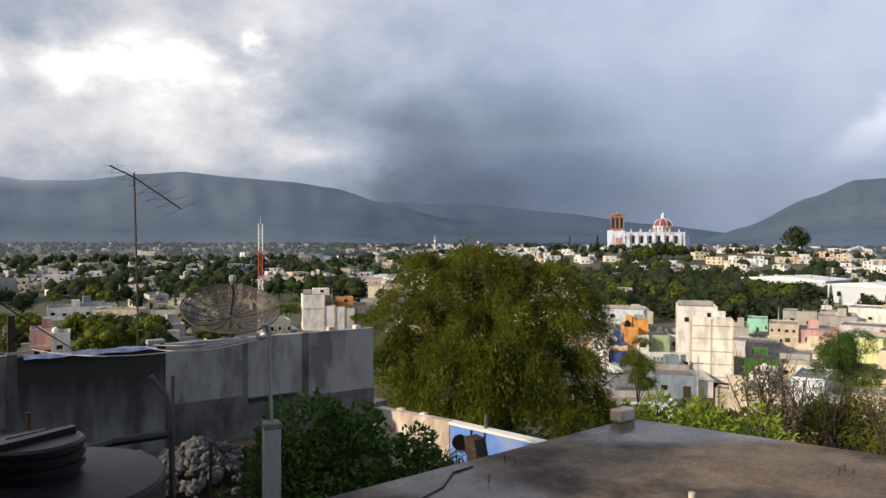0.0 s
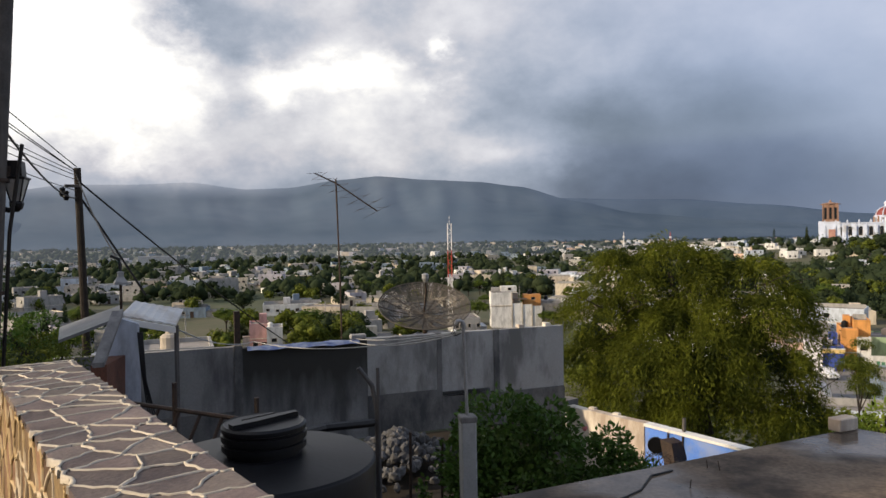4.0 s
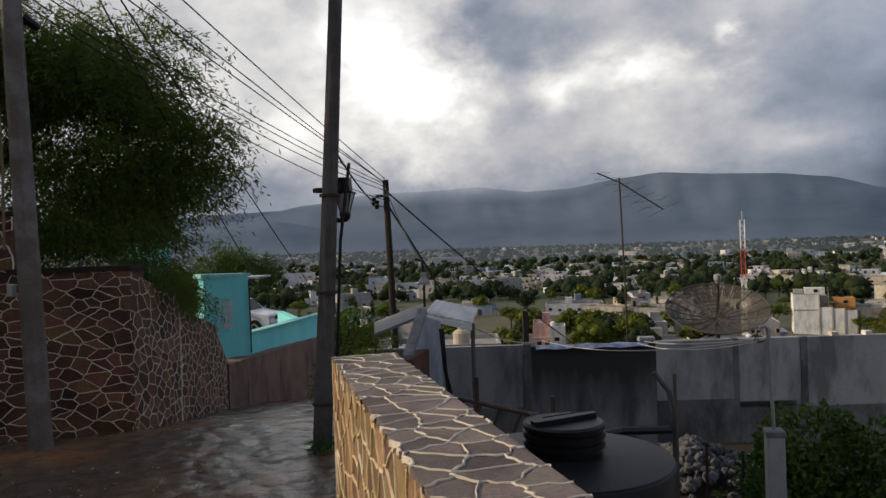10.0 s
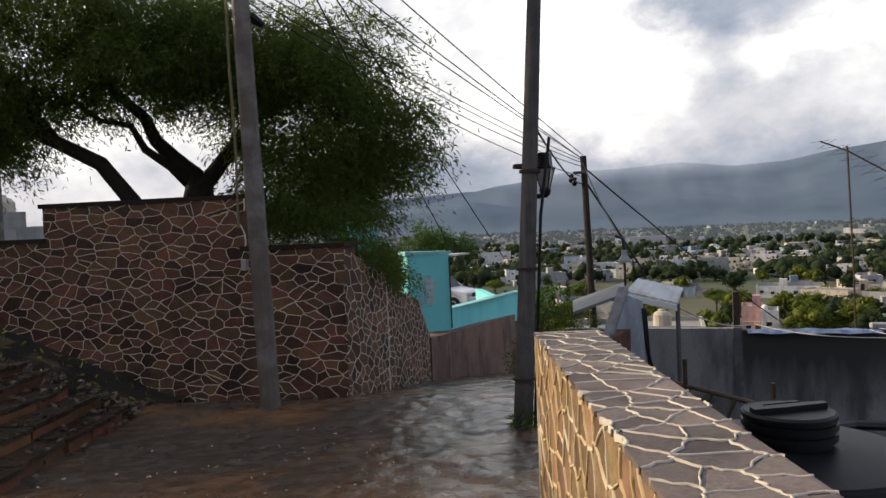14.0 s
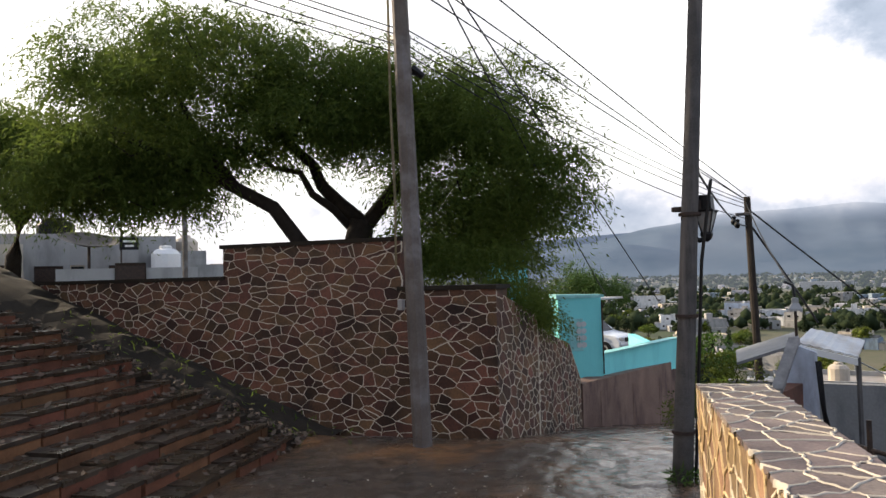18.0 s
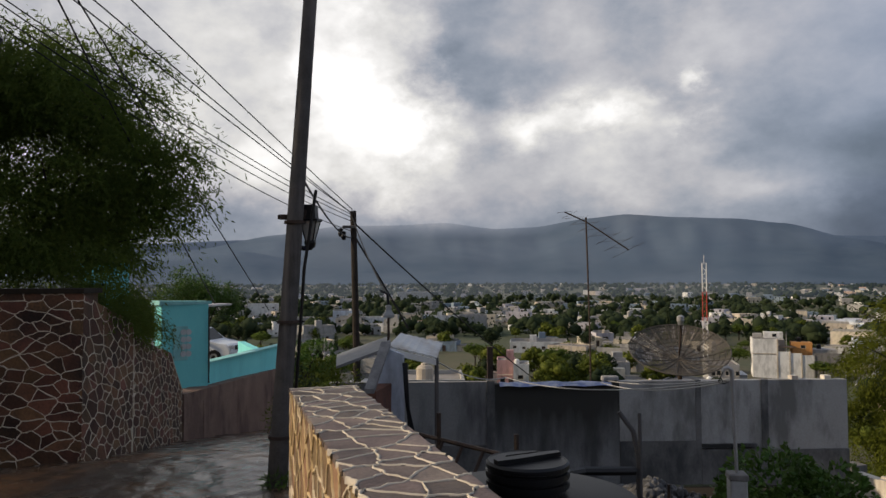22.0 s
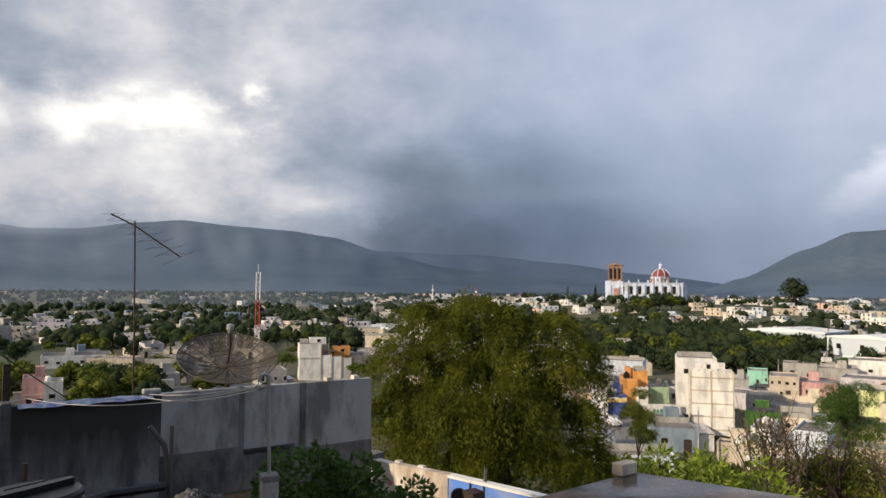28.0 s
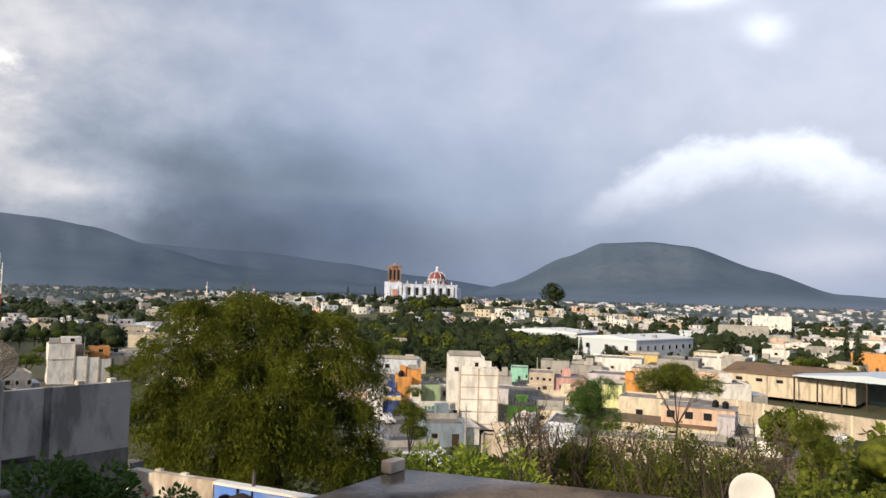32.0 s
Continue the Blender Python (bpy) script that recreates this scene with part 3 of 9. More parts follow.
def make_road():
    verts, faces = [], []
    ss = [-14 + 0.35 * i for i in range(46)] + [1.9 + 0.075 * i for i in range(200)] + [16.9 + 0.35 * i for i in range(22)]
    oo = [-3.6 + 0.1 * i for i in range(53)]
    for s in ss:
        bend = 0.045 * max(0.0, s - 11.0) ** 2
        for o in oo:
            p = W(s, o + bend, road_z(s) + 0.018 * noise.noise(Vector((s * 1.9, o * 1.9, 0))) + 0.016 * noise.noise(Vector((s * 5.5, o * 3.0, 3))) + 0.010 * noise.noise(Vector((s * 12, o * 6, 8))))
            verts.append(p)
    n = len(oo)
    for i in range(len(ss) - 1):
        for k in range(n - 1):
            faces.append((i * n + k, i * n + k + 1, (i + 1) * n + k + 1, (i + 1) * n + k))
    # skirts carry the road down into the bank
    base = len(verts)
    for i in range(len(ss)):
        verts.append(verts[i * n] + Vector((0, 0, -2.6))); verts.append(verts[i * n + n - 1] + Vector((0, 0, -2.6)))
    for i in range(len(ss) - 1):
        faces.append((i * n, (i + 1) * n, base + 2 * (i + 1), base + 2 * i))
        faces.append((i * n + n - 1, base + 2 * i + 1, base + 2 * (i + 1) + 1, (i + 1) * n + n - 1))
    ob = link("road", data_mesh("road", [tuple(v) for v in verts], faces), M_ROAD)
    for p in ob.data.polygons:
        p.use_smooth = True
    tagged(ob, "wet dark road surface with rain water running down it", "road", kind="structure")


make_road()


def ridge(name, material, pts, dist, depth, label, foot=-14.0):
    """A hill range as a solid: crest given by (azimuth, elevation) at a distance, falling towards and away from the eye."""
    az0, az1 = pts[0][0], pts[-1][0]
    n = 260
    verts, faces = [], []
    prof = [(-1.0, 0.0), (-0.9, 0.045), (-0.8, 0.10), (-0.7, 0.175), (-0.6, 0.26), (-0.5, 0.365), (-0.4, 0.48), (-0.3, 0.62), (-0.2, 0.76), (-0.13, 0.86), (-0.07, 0.95), (0.0, 1.0), (0.25, 0.7), (0.8, 0.0)]
    for i in range(n + 1):
        az = az0 + (az1 - az0) * i / n
        for (a, ea), (b, eb) in zip(pts, pts[1:]):
            if min(a, b) <= az <= max(a, b):
                f = (az - a) / (b - a)
                f = f * f * (3 - 2 * f) * 0.5 + f * 0.5
                el = ea + (eb - ea) * f
                break
        for u, h in prof:
            r = dist + depth * u
            top = 1.5 + dist * math.tan(radians(el)) - foot
            gull = 1 + (1 - h) * h * 4 * (0.15 * noise.noise(Vector((az * 0.26 + u * 0.8, u * 1.6, 1.7))) + 0.06 * noise.noise(Vector((az * 0.7 - u * 1.5, u * 2.6, 6.1)))) + 0.010 * h * noise.noise(Vector((az * 1.4, u * 4, 4.0))) * (h < 1)
            d = toward(az, 0) * r
            verts.append((d.x, d.y, foot + top * h * gull))
    m = len(prof)
    for i in range(n):
        for k in range(m - 1):
            faces.append((i * m + k, (i + 1) * m + k, (i + 1) * m + k + 1, i * m + k + 1))
    ob = link(name, data_mesh(name, verts, faces), material)
    for p in ob.data.polygons:
        p.use_smooth = True
    tagged(ob, label, "hill", kind="structure")


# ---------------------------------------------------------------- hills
ridge("far_hills", M_HILL_FAR, [(66, 2.0), (56, 2.6), (48, 3.0), (41, 3.7), (34, 3.8), (26, 3.5), (20, 3.8), (8, 3.0), (-4, 2.6), (-10, 2.0), (-16, 1.2), (-24, 0.3)], 4300, 480, "far hill range in haze-tinted grey under low cloud", -14)
ridge("near_hills", M_HILL, [(60, 0.9), (52, 2.2), (46, 3.4), (41, 4.15), (37, 4.2), (33, 4.4), (29, 3.9), (26, 4.0), (22, 4.6), (19, 4.88), (15, 4.55), (11.3, 4.34), (8, 3.9), (3.6, 2.65), (-1, 1.6), (-8, 0.9), (-16, 0.3)], 3300, 1300, "wooded hill range behind the town in haze-tinted blue-grey", -14)
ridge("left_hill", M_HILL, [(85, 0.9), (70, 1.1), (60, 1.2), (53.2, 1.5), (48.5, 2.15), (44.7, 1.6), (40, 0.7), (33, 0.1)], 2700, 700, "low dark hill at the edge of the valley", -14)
ridge("right_hill", M_HILL, [(-20.5, 0.1), (-23, 0.9), (-27.4, 3.0), (-30.1, 4.1), (-33.7, 4.25), (-36.5, 3.95), (-41.6, 2.2), (-46.2, 0.65), (-52, 0.3)], 2900, 900, "flat-topped hill behind the town in haze-tinted blue-grey", -14)
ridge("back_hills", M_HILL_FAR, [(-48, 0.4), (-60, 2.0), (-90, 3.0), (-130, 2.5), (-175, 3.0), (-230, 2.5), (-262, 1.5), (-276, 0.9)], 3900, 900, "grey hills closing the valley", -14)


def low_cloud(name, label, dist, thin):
    """Low cloud and rain, as a far curved see-through sheet glowing in the sky's own colour; thin: even low haze, added
    as glow.
    """
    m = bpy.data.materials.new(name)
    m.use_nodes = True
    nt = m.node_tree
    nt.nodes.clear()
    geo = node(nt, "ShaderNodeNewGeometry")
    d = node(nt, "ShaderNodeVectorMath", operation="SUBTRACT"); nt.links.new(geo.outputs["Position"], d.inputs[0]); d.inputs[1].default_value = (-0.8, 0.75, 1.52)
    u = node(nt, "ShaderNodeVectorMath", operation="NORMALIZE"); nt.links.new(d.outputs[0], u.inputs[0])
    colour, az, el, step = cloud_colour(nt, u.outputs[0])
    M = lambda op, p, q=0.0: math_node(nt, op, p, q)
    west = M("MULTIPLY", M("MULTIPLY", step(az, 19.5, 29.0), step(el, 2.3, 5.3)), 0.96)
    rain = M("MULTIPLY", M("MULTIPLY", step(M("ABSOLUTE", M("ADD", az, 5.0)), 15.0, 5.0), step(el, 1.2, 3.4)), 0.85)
    # veil: faint haze before the hills, added as glow
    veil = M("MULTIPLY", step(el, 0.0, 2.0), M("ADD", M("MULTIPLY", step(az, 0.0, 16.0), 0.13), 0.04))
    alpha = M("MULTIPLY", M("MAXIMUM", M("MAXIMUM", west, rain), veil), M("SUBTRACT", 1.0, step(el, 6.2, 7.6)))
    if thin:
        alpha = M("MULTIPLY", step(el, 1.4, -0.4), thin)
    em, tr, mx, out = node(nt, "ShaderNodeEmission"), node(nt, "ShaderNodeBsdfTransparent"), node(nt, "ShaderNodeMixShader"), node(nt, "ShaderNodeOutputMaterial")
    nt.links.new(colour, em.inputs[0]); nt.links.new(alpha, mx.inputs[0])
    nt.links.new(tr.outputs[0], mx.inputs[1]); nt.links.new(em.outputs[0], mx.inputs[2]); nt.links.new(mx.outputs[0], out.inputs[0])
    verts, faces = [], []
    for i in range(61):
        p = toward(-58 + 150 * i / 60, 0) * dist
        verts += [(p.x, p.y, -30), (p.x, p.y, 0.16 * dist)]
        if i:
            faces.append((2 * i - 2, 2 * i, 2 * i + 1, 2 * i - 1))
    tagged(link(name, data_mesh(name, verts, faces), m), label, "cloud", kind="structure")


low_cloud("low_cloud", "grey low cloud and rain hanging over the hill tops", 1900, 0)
# added sheet whose glow imitates haze over the far town
low_cloud("rain_mist", "thin glowing sheet standing in for haze over the far town", 780, 0.17)


# ---------------------------------------------------------------- irregular stone facing
def clip_poly(poly, nx, ny, d):
    """The part of a convex polygon with nx*x + ny*y <= d."""
    out = []
    for i, (x, y) in enumerate(poly):
        x2, y2 = poly[(i + 1) % len(poly)]
        a, b = nx * x + ny * y - d, nx * x2 + ny * y2 - d
        if a <= 0:
            out.append((x, y))
        if (a < 0) != (b < 0) and abs(a - b) > 1e-9:
            t = a / (a - b)
            out.append((x + (x2 - x) * t, y + (y2 - y) * t))
    return out


def cells(width, height, cw, ch, rng, jitter=0.42, shave=None, drop=0.14):
    """Random crazy-paving cells over width x height. shave(cx, cy): further half planes a cell must keep to."""
    nu, nv = max(1, round(width / cw)), max(1, round(height / ch))
    du, dv = width / nu, height / nv
    seed = {}
    for i in range(-2, nu + 2):
        for j in range(-2, nv + 2):
            shift = 0.5 * (j % 2)
            seed[i, j] = ((i + 0.25 + shift + rng.uniform(-jitter, jitter)) * du, (j + 0.5 + rng.uniform(-jitter, jitter)) * dv)
    for q in list(seed):
        if rng.random() < drop:
            del seed[q]
    asp = (du / dv) ** 2
    out = []
    for i in range(-2, nu + 2):
        for j in range(-2, nv + 2):
            if (i, j) not in seed:
                continue
            cx, cy = seed[i, j]
            poly = [(0.0, 0.0), (width, 0.0), (width, height), (0.0, height)]
            for a in range(-3, 4):
                for b in range(-3, 4):
                    q = seed.get((i + a, j + b))
                    if q is None or (a == 0 and b == 0) or len(poly) < 3:
                        continue
                    nx, ny = (q[0] - cx) / asp, q[1] - cy
                    l = math.hypot(nx, ny) or 1e-6
                    poly = clip_poly(poly, nx / l, ny / l, (nx * (q[0] + cx) + ny * (q[1] + cy)) / 2 / l)
            if shave and len(poly) > 2:
                for h in shave(cx, cy):
                    poly = clip_poly(poly, *h)
            if len(poly) > 2:
                area = 0.5 * sum(x * poly[(k + 1) % len(poly)][1] - poly[(k + 1) % len(poly)][0] * y for k, (x, y) in enumerate(poly))
                if area > 0.03 * du * dv:
                    out.append(poly)
    return out


def inset(poly, d):
    out = poly
    n = len(poly)
    for k in range(n):
        (x, y), (x2, y2) = poly[k], poly[(k + 1) % n]
        ex, ey = x2 - x, y2 - y
        l = math.hypot(ex, ey)
        if l < 1e-5:
            continue
        nx, ny = ey / l, -ex / l
        out = clip_poly(out, nx, ny, nx * x + ny * y - d)
        if len(out) < 3:
            return []
    return out


def stone_face(owner, polys, place, material, mortar, rng, edges=None, wave=0.006, joint=0.014, proud=0.018, cord=0.011, cord_w=0.013, limit=300, near=None):
    """Stones as single parts and the raised mortar cord between them. place(u, v, h): where a point of the face lies."""
    rest_v, rest_f = [], []
    order = sorted(polys, key=near) if near else polys
    for k, poly in enumerate(order):
        p0 = inset(poly, joint * 0.5)
        p1 = inset(poly, joint * 0.5 + 0.012)
        if len(p0) < 3 or len(p1) < 3:
            continue
        h = proud * rng.uniform(0.92, 1.06)
        tx, ty = rng.uniform(-0.02, 0.02), rng.uniform(-0.02, 0.02)
        cx, cy = sum(p[0] for p in p0) / len(p0), sum(p[1] for p in p0) / len(p0)
        v = [place(x, y, -0.004) for x, y in p0] + [place(x, y, h * 0.93) for x, y in p0] + [place(x, y, h + tx * (x - cx) + ty * (y - cy)) for x, y in p1]
        n, m = len(p0), len(p1)
        f = [tuple(range(2 * n, 2 * n + m))]
        for i in range(n):
            j = (i + 1) % n
            f.append((i, j, n + j, n + i))
        if m == n:
            for i in range(n):
                j = (i + 1) % n
                f.append((n + i, n + j, 2 * n + j, 2 * n + i))
        else:
            f[0] = tuple(range(n, 2 * n))
            v = v[:2 * n]
        v = [tuple(q) for q in v]
        if k < limit:
            link("stone", data_mesh("stone", v, f), material, owner)
        else:
            b = len(rest_v)
            rest_v += v
            rest_f += [tuple(b + i for i in q) for q in f]
    if rest_v:
        tagged(link("far_stones", data_mesh("far_stones", rest_v, rest_f), material, owner), kind="stuff")
    # cord pointing
    done, cv, cf = set(), [], []
    for poly in polys:
        n = len(poly)
        for i in range(n):
            a, b = poly[i], poly[(i + 1) % n]
            if math.hypot(a[0] - b[0], a[1] - b[1]) < 0.006:
                continue
            if edges and any((abs(a[c] - e) < 0.004 and abs(b[c] - e) < 0.004) for c, e in edges):
                continue
            kx, ky = round((a[0] + b[0]) * 60), round((a[1] + b[1]) * 60)
            if any((kx + i2, ky + j2) in done for i2 in (-1, 0, 1) for j2 in (-1, 0, 1)):
                continue
            done.add((kx, ky))
            ex, ey = b[0] - a[0], b[1] - a[1]
            l = math.hypot(ex, ey)
            nx, ny = -ey / l, ex / l
            prev = None
            w = cord_w * rng.uniform(0.65, 1.3)
            for q in range(5):
                t = q / 4
                wob = rng.uniform(-wave, wave) if 0 < q < 4 else 0
                x, y = a[0] + ex * t + nx * wob, a[1] + ey * t + ny * wob
                k0 = len(cv)
                ww = w * rng.uniform(0.7, 1.35)
                hh = proud + cord * rng.uniform(0.7, 1.1)
                cv += [tuple(place(x + nx * ww, y + ny * ww, 0.0)), tuple(place(x + nx * ww * 0.75, y + ny * ww * 0.75, hh * 0.9)), tuple(place(x, y, hh)), tuple(place(x - nx * ww * 0.75, y - ny * ww * 0.75, hh * 0.9)), tuple(place(x - nx * ww, y - ny * ww, 0.0))]
                if prev is not None:
                    cf += [(prev + i, prev + i + 1, k0 + i + 1, k0 + i) for i in range(4)]
                prev = k0
    ob = tagged(link("mortar_joints", data_mesh("mortar_joints", cv, cf), mortar, owner), kind="stuff")
    for p in ob.data.polygons:
        p.use_smooth = True


# ---------------------------------------------------------------- parapet between the road and the garden
parapet = thing("parapet_wall", "waist-high parapet of tan stones with cream cord pointing and flagstone top", "wall", W(0, 0.6), kind="structure")
bm = bmesh.new()
prism(bm, [W(-6, 0.43, -2.4), W(5.13, 0.43, -2.4), W(5.13, 0.76, -2.4), W(-6, 0.76, -2.4)], (0, 0, 3.315))
part("core", bm, M_CAP, parapet, "stone body of the wall")

# ---------------------------------------------------------------- retaining walls of the western terrace
WA = Vector((8.23, -1.10))            # street coordinates of the outer corner
WT = Vector((0.54, -3.23)).normalized()   # along the long face, away from the street
WR = Vector((4.27, 0.68)).normalized()    # along the street face


def on_long(u, v, h):
    p = WA + WT * u
    n = Vector((-WT.y, WT.x)) * -1.0
    q = p + n * h
    return W(q.x, q.y, v)


def on_side(u, v, h):
    p = WA + WR * u
    n = Vector((-WR.y, WR.x))
    q = p + n * h
    return W(q.x, q.y, v - 0.205 * u)


def long_top(u):
    return 1.42 if u < 1.02 else (1.94 if u < 3.275 else 1.58)


long_wall = thing("terrace_wall_long", "tall retaining wall of dark red-brown stones with pale joints", "wall", on_long(3, 0, 0), kind="structure")
bm = bmesh.new()
for u0, u1 in ((0, 1.02), (1.02, 3.275), (3.275, 9.5)):
    ring = [on_long(u0, -0.8, -0.002), on_long(u1, -0.8, -0.002), on_long(u1, -0.8, -0.42), on_long(u0, -0.8, -0.42)]
    prism(bm, ring, (0, 0, 0.8 + long_top((u0 + u1) / 2) - 0.015))
part("core", bm, M_STONE, long_wall, "stone body of the wall")
bm = bmesh.new()
for u0, u1 in ((-0.03, 1.05), (0.99, 3.30), (3.25, 9.5)):
    zt = long_top((u0 + u1) / 2)
    prism(bm, [on_long(u0, zt - 0.02, 0.035), on_long(u1, zt - 0.02, 0.035), on_long(u1, zt - 0.02, -0.45), on_long(u0, zt - 0.02, -0.45)], (0, 0, 0.045))
part("coping", bm, M_EARTH, long_wall, "dark weathered coping")

side_wall = thing("terrace_wall_side", "brown stone retaining wall with pale joints following the road downhill", "wall", on_side(2, 0, 0), kind="structure")
bm = bmesh.new()
for ring in ([(0, -0.8), (1.6, -0.8), (1.6, 1.395), (0, 1.37)], [(1.6, -0.8), (4.13, -0.9), (4.11, 0.2), (4.0, 0.87), (3.4, 1.24), (1.6, 1.235)]):
    prism(bm, [on_side(u, v, -0.002) for u, v in ring], W(0.06, -0.42, 0))
part("core", bm, M_STONE, side_wall, "stone body of the wall")

# earth fill of the terrace
bm = bmesh.new()
top = [W(8.6, -1.45, 1.25), W(12.2, -1.0, 0.30), W(13.2, -2.0, 0.9), W(16, -8, 1.3), W(16, -16, 1.5), W(10.4, -16, 1.5), W(9.75, -8.0, 1.5), W(9.0, -4.0, 1.6)]
c = bm.verts.new(W(11.2, -5.0, 1.55))
vs = [bm.verts.new(p) for p in top]
vb = [bm.verts.new(Vector((p.x, p.y, -2.6))) for p in top]
for i in range(len(top)):
    j = (i + 1) % len(top)
    bm.faces.new((vs[i], vs[j], c))
    bm.faces.new((vs[i], vb[i], vb[j], vs[j]))
solid("terrace_earth", bm, M_EARTH, "dark earth fill behind the stone retaining walls", "earth", "structure")

# ---------------------------------------------------------------- stairs up the hillside
stairs = thing("stone_stairs", "broad flight of wet worn stone steps with red-brown risers", "stairs", W(3, -4), kind="structure")
RISE, GOING, STEPS = 0.0983, 0.262, 17
bm = bmesh.new()
for k in range(STEPS):
    o0 = -2.92 - GOING * k
    prism(bm, [W(-6, o0 - 0.03, -0.6), W(7.66, o0 - 0.03, -0.6), W(7.66, -7.9, -0.6), W(-6, -7.9, -0.6)], (0, 0, 0.6 + RISE * (k + 1) - 0.05))
part("stair_body", bm, M_EARTH, stairs, "dark packed body of the stairs")
rng = random.Random(5)
for k in range(STEPS):
    o0, z1 = -2.92 - GOING * k, RISE * (k + 1)
    s = 0.6
    while s < 7.6:
        w = rng.uniform(0.32, 0.62)
        e = min(7.66 + rng.uniform(-0.22, 0.08), s + w)
        dz, do = rng.uniform(-0.018, 0.014), rng.uniform(-0.034, 0.026)
        if e - s > 0.1:
            bm = bmesh.new()
            prism(bm, [W(s + 0.006, o0 + do, z1 - RISE - 0.03), W(e - 0.006, o0 + do + rng.uniform(-0.012, 0.012), z1 - RISE - 0.03), W(e - 0.006, o0 - 0.10, z1 - RISE - 0.03), W(s + 0.006, o0 - 0.10, z1 - RISE - 0.03)], (0, 0, RISE + 0.0))
            part("riser_stone", bm, M_RISER, stairs)
            bm = bmesh.new()
            a = o0 + 0.012 + do
            prism(bm, [W(s + 0.008, a, z1 - 0.032 + dz), W(e - 0.008, a + rng.uniform(-0.015, 0.015), z1 - 0.032 + dz), W(e - 0.008, o0 - GOING + 0.02, z1 - 0.032 + dz), W(s + 0.008, o0 - GOING + 0.02, z1 - 0.032 + dz)], (0, 0, 0.032))
            part("tread_stone", bm, M_STEP, stairs)
        s += w
# sloping earth gutter between the step ends and the retaining wall
verts, faces = [], []
for i in range(28):
    o = -2.80 - 0.2 * i
    for j in range(6):
        s = 7.55 + (8.27 + 0.167 * (-o - 1.1) - 7.55) * j / 5
        z = 0.375 * max(0, -o - 2.95) - 0.07 + 0.10 * math.sin(math.pi * j / 5) * min(1, (-o - 2.5)) + 0.04 * noise.noise(Vector((s * 4, o * 4, 9)))
        verts.append(tuple(W(s, o, z)))
for i in range(27):
    for j in range(5):
        faces.append((i * 6 + j, i * 6 + j + 1, (i + 1) * 6 + j + 1, (i + 1) * 6 + j))
tagged(link("earth_gutter", data_mesh("earth_gutter", verts, faces), M_EARTH), "sloping gutter of dark wet earth beside the steps", "earth", kind="structure")

# ---------------------------------------------------------------- poles, lamp and wires
post = thing("timber_post", "tall leaning weathered dark timber utility post beside the parapet", "utility pole", (-4.90, 4.67, 0))
bm = bmesh.new()
pp = [Vector((-4.904, 4.669, -0.4)) + Vector((0.035, 0.053, 1)) * h for h in (0, 0.9, 2.0, 3.5, 5.0, 6.8, 8.2)]
tube(bm, pp, [0.080, 0.073, 0.064, 0.056, 0.050, 0.045, 0.041], 12)
part("shaft", bm, M_WOOD, post, smooth=True)
bm = bmesh.new()
tube(bm, [p + Vector((0.075, 0.055, 0)) for p in pp[:3]] + [pp[3] + Vector((0.07, 0.05, -0.9))], 0.013, 6)
part("conduit_pipe", bm, M_BLACK, post, "thin black conduit strapped to the post")
for h in (0.75, 1.6, 2.35):
    bm = bmesh.new()
    c = Vector((-4.904, 4.669, -0.4)) + Vector((0.035, 0.053, 1)) * h
    lathe(bm, [(0.084 - 0.004 * h, -0.012), (0.092 - 0.005 * h, -0.012), (0.092 - 0.005 * h, 0.012), (0.084 - 0.004 * h, 0.012)], c, 16)
    part("steel_band", bm, M_IRON, post)


def lantern(at):
    """A square street lantern: box hood with a wide eave, tapering glass, base and bracket, fixed to a post."""
    lamp = thing("street_lantern", "black street lantern with tapered cloudy glass fixed to the timber post", "lamp", at)
    x, y, z = at
    spin = Matrix.Rotation(radians(28), 4, "Z")
    ring = lambda r, h, k: Vector(at) + spin @ Vector((r * math.cos(math.pi * (k + 0.5) / 2), r * math.sin(math.pi * (k + 0.5) / 2), h))
    part("hood", lathe(bmesh.new(), [(0.052, 0.165), (0.066, 0.160), (0.074, 0.060), (0.105, 0.050), (0.105, 0.038), (0.07, 0.036)], at, 4, Matrix.Rotation(radians(28 + 45), 4, "Z")), M_BLACK, lamp)
    part("glass", lathe(bmesh.new(), [(0.086, 0.036), (0.036, -0.115), (0.032, -0.115), (0.08, 0.036)], at, 4, Matrix.Rotation(radians(28 + 45), 4, "Z")), mat("cloudy_lamp_glass", (0.55, 0.55, 0.52), rough=0.25, bump=0.05, spec=0.6), lamp, "cloudy tapered glass")
    for k in range(4):
        part("glazing_bar", tube(bmesh.new(), [ring(0.089, 0.038, k), ring(0.039, -0.118, k)], 0.005, 5), M_BLACK, lamp)
    part("base_cup", lathe(bmesh.new(), [(0.042, -0.112), (0.046, -0.128), (0.038, -0.16), (0.012, -0.185)], at, 8), M_BLACK, lamp)
    part("bracket", tube(bmesh.new(), [(x, y, z - 0.15), (x - 0.02, y - 0.05, z - 0.175), (x - 0.035, y - 0.10, z - 0.16)], 0.020, 6), M_BLACK, lamp)
    part("top_strap", box((x - 0.02, y - 0.06, z + 0.10), (0.05, 0.14, 0.05), -20, 0.006), M_IRON, lamp)


lantern((-4.803, 4.940, 1.93))
cross = thing("pole_clamp", "small dark iron clamp bolted across the timber post", "clamp", (-4.85, 4.78, 1.99))
part("clamp_arm", box((-4.85, 4.80, 1.99), (0.20, 0.03, 0.04), 60, 0.005), M_IRON, cross)
part("clamp_bolt", box((-4.895, 4.72, 1.99), (0.04, 0.05, 0.035), 60, 0.004), M_IRON, cross)

